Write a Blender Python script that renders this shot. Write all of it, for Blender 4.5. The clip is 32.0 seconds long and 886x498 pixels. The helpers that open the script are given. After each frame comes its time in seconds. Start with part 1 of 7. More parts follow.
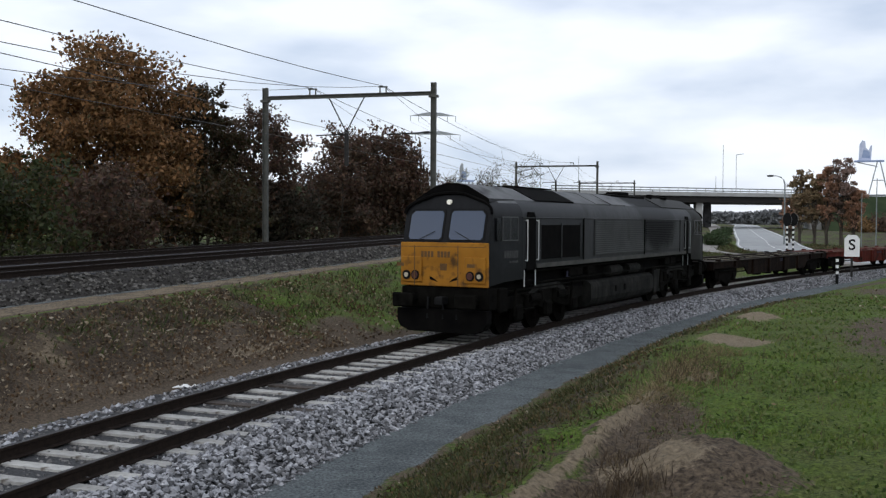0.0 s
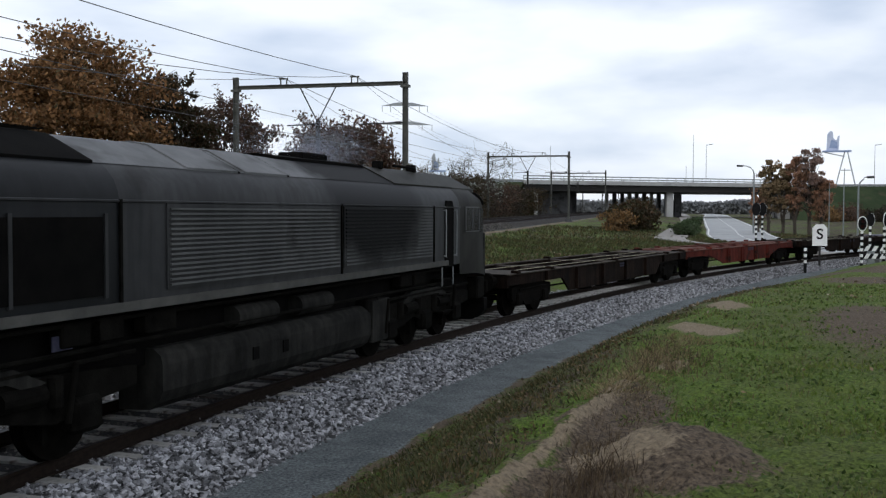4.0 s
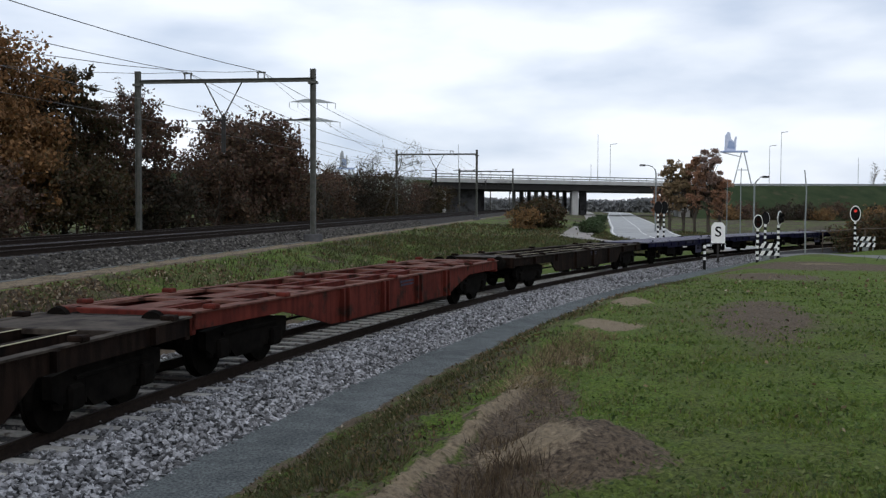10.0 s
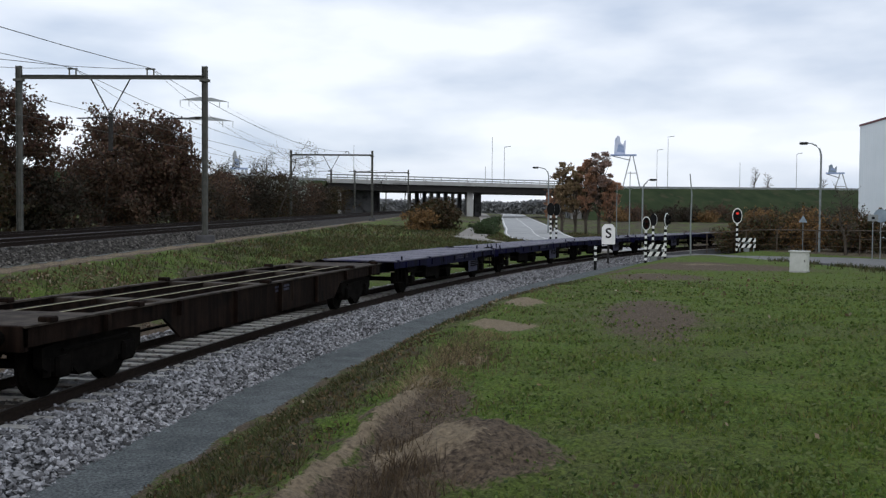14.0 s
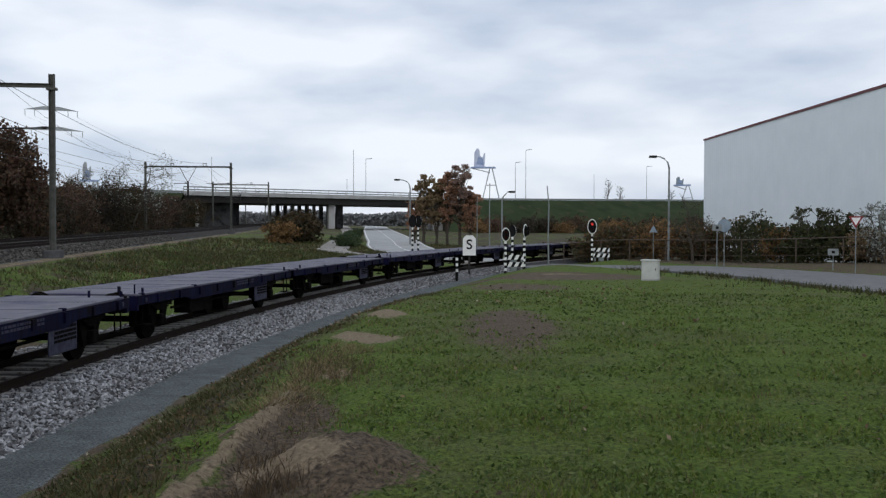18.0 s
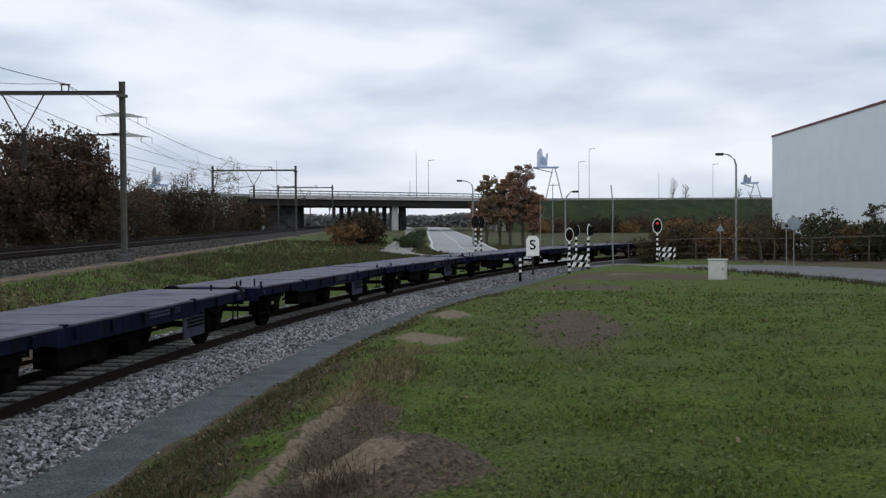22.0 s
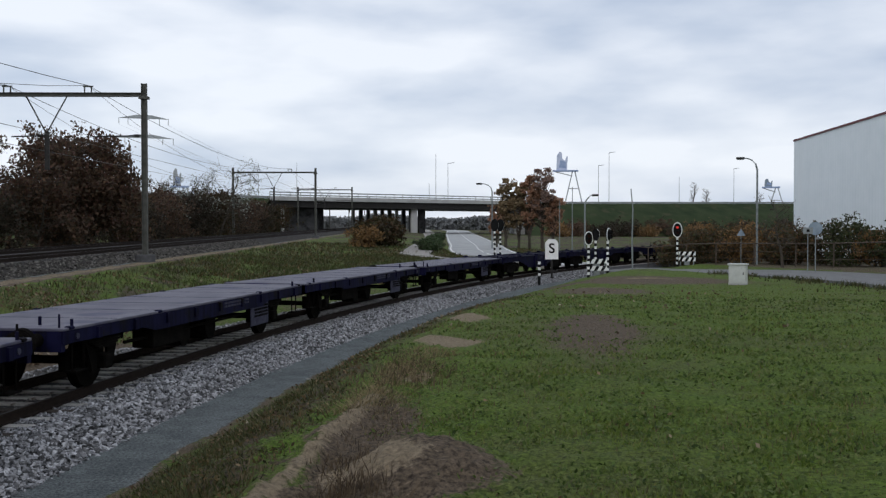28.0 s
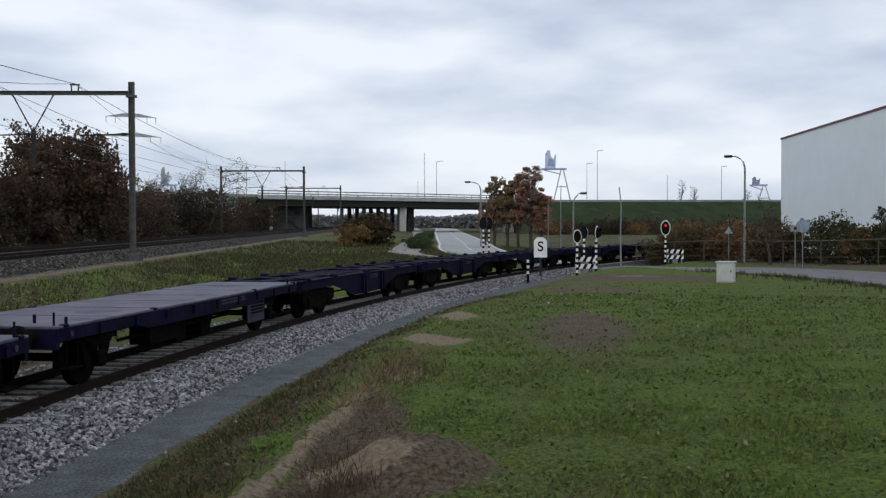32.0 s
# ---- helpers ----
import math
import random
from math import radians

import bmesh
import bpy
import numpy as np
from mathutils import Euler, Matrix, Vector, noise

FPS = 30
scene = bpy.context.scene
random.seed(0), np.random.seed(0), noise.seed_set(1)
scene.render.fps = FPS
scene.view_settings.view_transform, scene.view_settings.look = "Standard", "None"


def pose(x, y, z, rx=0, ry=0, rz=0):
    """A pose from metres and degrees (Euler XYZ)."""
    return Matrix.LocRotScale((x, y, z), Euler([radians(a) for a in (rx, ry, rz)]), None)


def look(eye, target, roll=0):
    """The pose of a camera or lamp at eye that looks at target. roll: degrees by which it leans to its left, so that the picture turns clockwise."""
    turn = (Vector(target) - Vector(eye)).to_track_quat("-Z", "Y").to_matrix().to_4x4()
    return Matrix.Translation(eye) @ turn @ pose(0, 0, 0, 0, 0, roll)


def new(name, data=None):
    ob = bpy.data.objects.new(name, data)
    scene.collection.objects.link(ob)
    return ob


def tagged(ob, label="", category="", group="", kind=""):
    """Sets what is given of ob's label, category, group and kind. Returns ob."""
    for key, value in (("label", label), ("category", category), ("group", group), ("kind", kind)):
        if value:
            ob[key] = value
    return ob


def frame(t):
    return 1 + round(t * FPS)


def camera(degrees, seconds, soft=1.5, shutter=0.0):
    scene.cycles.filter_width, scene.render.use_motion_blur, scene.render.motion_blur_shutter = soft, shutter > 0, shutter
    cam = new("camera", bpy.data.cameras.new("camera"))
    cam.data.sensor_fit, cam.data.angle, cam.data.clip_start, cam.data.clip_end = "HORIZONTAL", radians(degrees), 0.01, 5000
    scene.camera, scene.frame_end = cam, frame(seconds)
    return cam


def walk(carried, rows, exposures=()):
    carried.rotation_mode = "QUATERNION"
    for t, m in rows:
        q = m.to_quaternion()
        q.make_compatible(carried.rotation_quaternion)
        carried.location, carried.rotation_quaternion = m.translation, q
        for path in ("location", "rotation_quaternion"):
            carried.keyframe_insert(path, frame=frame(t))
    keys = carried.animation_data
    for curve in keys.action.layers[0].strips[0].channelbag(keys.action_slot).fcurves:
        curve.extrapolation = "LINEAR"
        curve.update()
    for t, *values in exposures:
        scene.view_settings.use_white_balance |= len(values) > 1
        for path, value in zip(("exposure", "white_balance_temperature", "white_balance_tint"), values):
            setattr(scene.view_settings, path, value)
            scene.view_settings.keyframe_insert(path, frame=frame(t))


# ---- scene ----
# ---------------- camera ----------------
cam = camera(48.8, 32.0, soft=1.3)
EYE = (0.0, 0.0, 2.87)
TURNS = [
    (0.0, 0.02, -1.55, -0.26), (0.5, 0.27, -1.74, -0.13), (1.0, 0.05, -2.08, -0.06), (1.5, -0.25, -2.19, 0.01),
    (2.0, -0.58, -2.15, -0.02), (2.5, -0.98, -1.93, -0.18), (3.0, -1.05, -1.86, -0.23), (3.5, -1.28, -2.13, -0.18),
    (5.5, -2.73, -2.04, -0.25), (6.0, -3.1, -2.06, -0.25), (6.5, -3.35, -2.08, -0.23), (7.0, -3.66, -2.12, -0.22),
    (7.5, -3.97, -2.01, -0.32), (8.0, -4.68, -2.17, -0.22), (8.5, -5.39, -2.26, -0.32), (9.0, -6.41, -2.34, -0.49),
    (9.5, -6.75, -2.4, -0.23), (10.0, -6.97, -2.23, -0.27), (10.5, -7.45, -2.08, -0.31), (11.0, -8.67, -2.26, -0.27),
    (11.5, -9.47, -2.25, -0.01), (12.0, -10.09, -2.42, 0.06), (12.5, -10.71, -2.42, -0.08), (13.0, -11.53, -2.44, -0.18),
    (13.5, -12.3, -2.32, -0.13), (14.0, -13.09, -2.12, -0.46), (14.5, -14.8, -1.36, -0.73), (16.5, -16.49, -1.1, 0.49),
    (17.0, -17.52, -0.87, 0.45), (17.5, -19.39, -1.03, 0.19), (18.0, -21.17, -1.37, -0.1), (18.5, -22.44, -1.39, 0.16),
    (19.0, -23.21, -1.41, -0.08), (19.5, -22.98, -1.43, -0.1), (20.0, -21.78, -1.48, 0.12), (20.5, -20.76, -1.26, 0.26),
    (21.0, -19.96, -1.06, 0.14), (21.5, -19.08, -1.29, 0.15), (22.0, -17.48, -1.31, 0.41), (22.5, -16.08, -1.33, 0.74),
    (23.0, -15.6, -1.26, 0.76), (23.5, -15.28, -1.21, 0.7), (24.0, -15.23, -1.22, 0.76), (24.5, -15.45, -1.2, 0.53),
    (26.5, -15.98, -1.34, 0.23), (27.0, -16.23, -1.27, 0.21), (27.5, -16.29, -1.18, 0.12), (28.0, -16.36, -1.14, 0.07),
    (28.5, -16.81, -1.11, 0.12), (29.0, -17.17, -1.3, 0.14), (29.5, -17.24, -1.31, 0.23), (30.0, -16.87, -1.01, 0.2),
    (30.5, -16.87, -1.26, 0.21), (31.0, -16.93, -1.15, 0.24), (31.5, -17.14, -1.21, 0.13), (32.0, -17.02, -1.24, 0.17),
]
walk(cam, [(t, pose(*EYE, 90 + pitch, roll, yaw)) for t, yaw, pitch, roll in TURNS],
     exposures=[(0.0, 0.12), (14.0, 0.06), (17.0, -0.06), (32.0, -0.07)])

# ---------------- sky and sun ----------------
world = bpy.data.worlds.new("overcast_sky")
scene.world = world
world.use_nodes = True
wn, wl = world.node_tree.nodes, world.node_tree.links
wn.clear()
w_out = wn.new("ShaderNodeOutputWorld")
w_bg = wn.new("ShaderNodeBackground")
w_sky = wn.new("ShaderNodeTexSky")
w_sky.sky_type, w_sky.sun_disc = "NISHITA", False
w_sky.sun_elevation, w_sky.sun_rotation = radians(24), radians(150)
w_dim = wn.new("ShaderNodeVectorMath")
w_dim.operation = "SCALE"
w_dim.inputs["Scale"].default_value = 0.10
wl.new(w_sky.outputs[0], w_dim.inputs[0])
w_tc = wn.new("ShaderNodeTexCoord")
w_map = wn.new("ShaderNodeMapping")
w_map.inputs["Scale"].default_value = (1.0, 1.0, 3.2)
wl.new(w_tc.outputs["Generated"], w_map.inputs[0])
w_n1 = wn.new("ShaderNodeTexNoise")
w_n1.inputs["Scale"].default_value, w_n1.inputs["Detail"].default_value = 4.2, 5.0
w_n1.inputs["Roughness"].default_value = 0.45
wl.new(w_map.outputs[0], w_n1.inputs["Vector"])
w_ramp = wn.new("ShaderNodeValToRGB")
e0, e1 = w_ramp.color_ramp.elements
e0.position, e0.color = 0.34, (0.57, 0.66, 0.82, 1)
e1.position, e1.color = 0.60, (0.97, 1.02, 1.11, 1)
wl.new(w_n1.outputs[0], w_ramp.inputs[0])
w_mix = wn.new("ShaderNodeMix")
w_mix.data_type = "RGBA"
w_mix.inputs[0].default_value = 0.9
wl.new(w_dim.outputs[0], w_mix.inputs[6])
wl.new(w_ramp.outputs[0], w_mix.inputs[7])
wl.new(w_mix.outputs[2], w_bg.inputs[0])
w_bg.inputs[1].default_value = 1.0
wl.new(w_bg.outputs[0], w_out.inputs[0])

sun = new("sun", bpy.data.lights.new("sun", "SUN"))
sun.data.energy, sun.data.angle, sun.data.color = 0.5, radians(25), (1.0, 0.96, 0.9)
sun.matrix_world = look((0, 0, 50), (20, 30, 30))

# ---------------- materials ----------------


def surf(name, c1, c2, scale=6.0, rough=0.8, metal=0.0, bump=0.0, bump_scale=40.0, spots=None, island=0.0, spec=0.4, per_object=0.0, streak=0.0, soot=None):
    """Two-tone noise surface with optional dark spots, relief and variation from piece to piece."""
    m = bpy.data.materials.new(name)
    m.use_nodes = True
    n, l = m.node_tree.nodes, m.node_tree.links
    b = n["Principled BSDF"]
    b.inputs["Roughness"].default_value, b.inputs["Metallic"].default_value = rough, metal
    b.inputs["Specular IOR Level"].default_value = spec
    tc = n.new("ShaderNodeTexCoord")
    no = n.new("ShaderNodeTexNoise")
    no.inputs["Scale"].default_value, no.inputs["Detail"].default_value = scale, 6.0
    no.inputs["Roughness"].default_value = 0.65
    l.new(tc.outputs["Object"], no.inputs["Vector"])
    ra = n.new("ShaderNodeValToRGB")
    a, z = ra.color_ramp.elements
    a.position, a.color = 0.32, (*c1, 1)
    z.position, z.color = 0.68, (*c2, 1)
    l.new(no.outputs[0], ra.inputs[0])
    col = ra.outputs[0]
    if spots:
        no2 = n.new("ShaderNodeTexNoise")
        no2.inputs["Scale"].default_value, no2.inputs["Detail"].default_value = spots[1], 8.0
        l.new(tc.outputs["Object"], no2.inputs["Vector"])
        r2 = n.new("ShaderNodeValToRGB")
        r2.color_ramp.elements[0].position, r2.color_ramp.elements[1].position = spots[2], spots[2] + 0.12
        l.new(no2.outputs[0], r2.inputs[0])
        mx = n.new("ShaderNodeMix")
        mx.data_type = "RGBA"
        l.new(r2.outputs[0], mx.inputs[0])
        l.new(col, mx.inputs[6])
        mx.inputs[7].default_value = (*spots[0], 1)
        col = mx.outputs[2]
    if streak:
        mp = n.new("ShaderNodeMapping")
        mp.inputs["Scale"].default_value = (3.2, 3.2, 0.35)
        l.new(tc.outputs["Object"], mp.inputs[0])
        ns = n.new("ShaderNodeTexNoise")
        ns.inputs["Scale"].default_value, ns.inputs["Detail"].default_value = 2.2, 5.0
        l.new(mp.outputs[0], ns.inputs["Vector"])
        rs = n.new("ShaderNodeValToRGB")
        rs.color_ramp.elements[0].position, rs.color_ramp.elements[0].color = 0.40, (1 - streak, 1 - streak, 1 - streak, 1)
        rs.color_ramp.elements[1].position, rs.color_ramp.elements[1].color = 0.58, (1, 1, 1, 1)
        l.new(ns.outputs[0], rs.inputs[0])
        ms = n.new("ShaderNodeMix")
        ms.data_type, ms.blend_type = "RGBA", "MULTIPLY"
        ms.inputs[0].default_value = 1.0
        l.new(col, ms.inputs[6])
        l.new(rs.outputs[0], ms.inputs[7])
        col = ms.outputs[2]
    if soot:
        mp = n.new("ShaderNodeMapping")
        mp.vector_type = "TEXTURE"
        mp.inputs["Location"].default_value, mp.inputs["Scale"].default_value = soot, (2.6, 5.0, 1.8)
        l.new(tc.outputs["Object"], mp.inputs[0])
        gr = n.new("ShaderNodeTexGradient")
        gr.gradient_type = "SPHERICAL"
        l.new(mp.outputs[0], gr.inputs[0])
        ad = n.new("ShaderNodeMath")
        ad.operation = "MULTIPLY_ADD"
        l.new(no.outputs[0], ad.inputs[0])
        ad.inputs[1].default_value = 0.5
        l.new(gr.outputs[1], ad.inputs[2])
        rs = n.new("ShaderNodeValToRGB")
        rs.color_ramp.elements[0].position, rs.color_ramp.elements[1].position = 0.36, 0.58
        l.new(ad.outputs[0], rs.inputs[0])
        ms = n.new("ShaderNodeMix")
        ms.data_type = "RGBA"
        l.new(rs.outputs[0], ms.inputs[0])
        l.new(col, ms.inputs[6])
        ms.inputs[7].default_value = (0.004, 0.004, 0.0045, 1)
        col = ms.outputs[2]
    if island or per_object:
        if island:
            src = n.new("ShaderNodeNewGeometry").outputs["Random Per Island"]
        else:
            src = n.new("ShaderNodeObjectInfo").outputs["Random"]
        mr = n.new("ShaderNodeMapRange")
        amount = island or per_object
        mr.inputs[3].default_value, mr.inputs[4].default_value = 1 - amount, 1 + amount
        l.new(src, mr.inputs[0])
        hs = n.new("ShaderNodeHueSaturation")
        l.new(mr.outputs[0], hs.inputs["Value"])
        l.new(col, hs.inputs["Color"])
        col = hs.outputs[0]
    l.new(col, b.inputs["Base Color"])
    if bump:
        no3 = n.new("ShaderNodeTexNoise")
        no3.inputs["Scale"].default_value, no3.inputs["Detail"].default_value = bump_scale, 4.0
        l.new(tc.outputs["Object"], no3.inputs["Vector"])
        bp = n.new("ShaderNodeBump")
        bp.inputs["Strength"].default_value, bp.inputs["Distance"].default_value = bump, 0.03
        l.new(no3.outputs[0], bp.inputs["Height"])
        l.new(bp.outputs[0], b.inputs["Normal"])
    return m


def leafy(name, colours, rough=0.7):
    """Leaf surface: each leaf takes its own tone from the list; some light passes through."""
    m = bpy.data.materials.new(name)
    m.use_nodes = True
    n, l = m.node_tree.nodes, m.node_tree.links
    b = n["Principled BSDF"]
    b.inputs["Roughness"].default_value = rough
    b.inputs["Specular IOR Level"].default_value = 0.25
    ge = n.new("ShaderNodeNewGeometry")
    ra = n.new("ShaderNodeValToRGB")
    ra.color_ramp.interpolation = "LINEAR"
    els = ra.color_ramp.elements
    while len(els) < len(colours):
        els.new(0.5)
    for i, c in enumerate(colours):
        els[i].position, els[i].color = i / (len(colours) - 1), (*c, 1)
    l.new(ge.outputs["Random Per Island"], ra.inputs[0])
    l.new(ra.outputs[0], b.inputs["Base Color"])
    tr = n.new("ShaderNodeBsdfTranslucent")
    l.new(ra.outputs[0], tr.inputs[0])
    mx = n.new("ShaderNodeMixShader")
    mx.inputs[0].default_value = 0.25
    out = n["Material Output"]
    l.new(b.outputs[0], mx.inputs[1])
    l.new(tr.outputs[0], mx.inputs[2])
    l.new(mx.outputs[0], out.inputs[0])
    return m


def glow(name, colour, strength):
    m = bpy.data.materials.new(name)
    m.use_nodes = True
    b = m.node_tree.nodes["Principled BSDF"]
    b.inputs["Base Color"].default_value = (*colour, 1)
    b.inputs["Emission Color"].default_value = (*colour, 1)
    b.inputs["Emission Strength"].default_value = strength
    return m


def glass(name, colour, rough=0.05):
    m = bpy.data.materials.new(name)
    m.use_nodes = True
    b = m.node_tree.nodes["Principled BSDF"]
    b.inputs["Base Color"].default_value = (*colour, 1)
    b.inputs["Roughness"].default_value = rough
    b.inputs["Specular IOR Level"].default_value = 0.7 if colour[2] > 0.05 else 0.25
    return m


# near-black bed: shade in the gaps between stones lies in its colour
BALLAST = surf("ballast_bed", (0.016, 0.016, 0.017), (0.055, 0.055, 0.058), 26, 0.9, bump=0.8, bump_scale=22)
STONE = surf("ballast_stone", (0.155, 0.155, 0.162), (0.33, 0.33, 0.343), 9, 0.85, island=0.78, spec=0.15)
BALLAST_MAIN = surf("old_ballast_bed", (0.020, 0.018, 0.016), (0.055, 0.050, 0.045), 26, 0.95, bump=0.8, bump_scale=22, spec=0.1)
STONE_OLD = surf("weathered_stone", (0.10, 0.095, 0.09), (0.21, 0.20, 0.19), 9, 0.9, island=0.55)
CONCRETE = surf("sleeper_concrete", (0.285, 0.275, 0.257), (0.437, 0.427, 0.399), 7, 0.85, bump=0.25, per_object=0.18, spots=((0.114, 0.095, 0.076), 5, 0.6))
CONCRETE_OLD = surf("bridge_concrete", (0.3060, 0.3060, 0.2970), (0.4140, 0.4140, 0.4050), 0.5, 0.85, spots=((0.1800, 0.1800, 0.1710), 0.9, 0.62))
RAIL = surf("rail_side_rust", (0.0120, 0.0085, 0.0070), (0.0260, 0.0180, 0.0140), 14, 0.85, spec=0.1)
RAILTOP = surf("rail_head_steel", (0.030, 0.028, 0.027), (0.055, 0.050, 0.048), 3, 0.6, metal=0.5, spec=0.2)
PALE_ASPHALT = surf("pale_road_asphalt", (0.26, 0.265, 0.265), (0.36, 0.365, 0.36), 0.6, 0.8, bump=0.15, bump_scale=90, spots=((0.19, 0.19, 0.19), 0.4, 0.6))
# stained concrete; on the piers its darkness also stands for the deck's shade
BRIDGE_DARK = surf("stained_and_shaded_concrete", (0.05, 0.05, 0.052), (0.10, 0.10, 0.105), 0.6, 0.9, spots=((0.03, 0.03, 0.03), 0.8, 0.55), spec=0.15)
ASPHALT = surf("asphalt", (0.104, 0.104, 0.106), (0.168, 0.168, 0.168), 1.4, 0.9, bump=0.2, bump_scale=90, spots=((0.072, 0.072, 0.072), 0.5, 0.62))
PAVING = surf("cycle_path_paving", (0.21, 0.195, 0.18), (0.29, 0.27, 0.245), 2.0, 0.9)
PAINT_WHITE = surf("road_marking", (0.62, 0.62, 0.60), (0.78, 0.78, 0.76), 5, 0.7)
GALV = surf("galvanised_steel", (0.17, 0.19, 0.19), (0.27, 0.29, 0.29), 4, 0.6, metal=0.35)
GANTRY = surf("gantry_paint", (0.055, 0.057, 0.050), (0.105, 0.105, 0.095), 2.5, 0.75, spec=0.2)
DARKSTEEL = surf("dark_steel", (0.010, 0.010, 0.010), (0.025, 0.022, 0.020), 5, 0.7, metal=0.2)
WIRE = surf("wire", (0.05, 0.05, 0.05), (0.09, 0.09, 0.09), 3, 0.6, metal=0.3)
WHITE = surf("white_enamel", (0.70, 0.70, 0.68), (0.82, 0.82, 0.80), 3, 0.5)
RED = surf("red_enamel", (0.19, 0.014, 0.018), (0.27, 0.022, 0.024), 4, 0.5)
BLACK = surf("black_enamel", (0.006, 0.006, 0.0065), (0.014, 0.014, 0.014), 4, 0.7, spec=0.08)
CLADDING = surf("white_cladding", (0.74, 0.80, 0.82), (0.81, 0.86, 0.88), 0.35, 0.55)
CLAD_TRIM = surf("red_brown_trim", (0.10, 0.025, 0.03), (0.15, 0.035, 0.04), 2, 0.6)
BARK = surf("bark", (0.035, 0.028, 0.022), (0.08, 0.065, 0.05), 8, 0.95, bump=0.6, bump_scale=20)
LEAF_OAK = leafy("oak_autumn_leaf", [(0.075, 0.045, 0.020), (0.20, 0.100, 0.040), (0.31, 0.160, 0.065), (0.13, 0.068, 0.030), (0.24, 0.125, 0.052), (0.07, 0.058, 0.025)])
LEAF_DARK = leafy("dark_autumn_leaf", [(0.024, 0.024, 0.011), (0.056, 0.032, 0.014), (0.040, 0.040, 0.016), (0.072, 0.036, 0.018), (0.028, 0.036, 0.014)])
LEAF_RED = leafy("russet_leaf", [(0.26, 0.145, 0.095), (0.36, 0.19, 0.115), (0.22, 0.14, 0.09), (0.40, 0.215, 0.135), (0.28, 0.15, 0.095)])
LEAF_OLIVE = leafy("olive_brown_leaf", [(0.16, 0.12, 0.068), (0.26, 0.18, 0.10), (0.19, 0.15, 0.08), (0.30, 0.195, 0.12)])
LEAF_MAUVE = leafy("mauve_brown_leaf", [(0.18, 0.125, 0.105), (0.27, 0.175, 0.14), (0.22, 0.165, 0.14), (0.30, 0.19, 0.15)])
LEAF_PLUM = leafy("plum_brown_leaf", [(0.045, 0.030, 0.024), (0.10, 0.050, 0.036), (0.06, 0.045, 0.028), (0.13, 0.075, 0.045), (0.035, 0.032, 0.020)])
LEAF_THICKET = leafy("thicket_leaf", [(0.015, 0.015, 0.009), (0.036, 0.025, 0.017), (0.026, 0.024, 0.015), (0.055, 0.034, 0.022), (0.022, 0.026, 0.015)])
LEAF_SILVER = leafy("silvery_leaf", [(0.24, 0.26, 0.23), (0.34, 0.36, 0.33), (0.16, 0.18, 0.13)])
STRAW_BLADE = leafy("straw_blade", [(0.14, 0.110, 0.055), (0.26, 0.205, 0.115), (0.19, 0.140, 0.070), (0.10, 0.085, 0.040)])
# leaves paled to grey: the haze of distance is put into their colour
LEAF_FAR_HAZED = leafy("far_wood_leaf_hazed", [(0.18, 0.19, 0.195), (0.22, 0.225, 0.23), (0.19, 0.197, 0.20), (0.225, 0.225, 0.225)])
LEAF_GREEN = leafy("green_leaf", [(0.020, 0.028, 0.011), (0.036, 0.048, 0.016), (0.056, 0.060, 0.020), (0.028, 0.040, 0.014), (0.080, 0.064, 0.024)])
LEAF_ORANGE = leafy("orange_leaf", [(0.14, 0.085, 0.035), (0.24, 0.14, 0.055), (0.19, 0.105, 0.045), (0.10, 0.07, 0.03)])
LEAF_HEDGE = leafy("shrub_leaf", [(0.035, 0.045, 0.018), (0.075, 0.05, 0.025), (0.05, 0.06, 0.022), (0.15, 0.075, 0.03), (0.06, 0.045, 0.03)])
GRASS_BLADE = leafy("grass_blade", [(0.050, 0.085, 0.012), (0.100, 0.150, 0.022), (0.135, 0.160, 0.034), (0.080, 0.128, 0.018), (0.185, 0.165, 0.060)])
DRY_BLADE = leafy("dry_grass_blade", [(0.104, 0.080, 0.044), (0.160, 0.120, 0.068), (0.072, 0.056, 0.032), (0.096, 0.088, 0.040)])
FALLEN = leafy("fallen_leaf", [(0.06, 0.038, 0.022), (0.13, 0.08, 0.045), (0.04, 0.028, 0.018), (0.20, 0.14, 0.08), (0.34, 0.29, 0.22)])


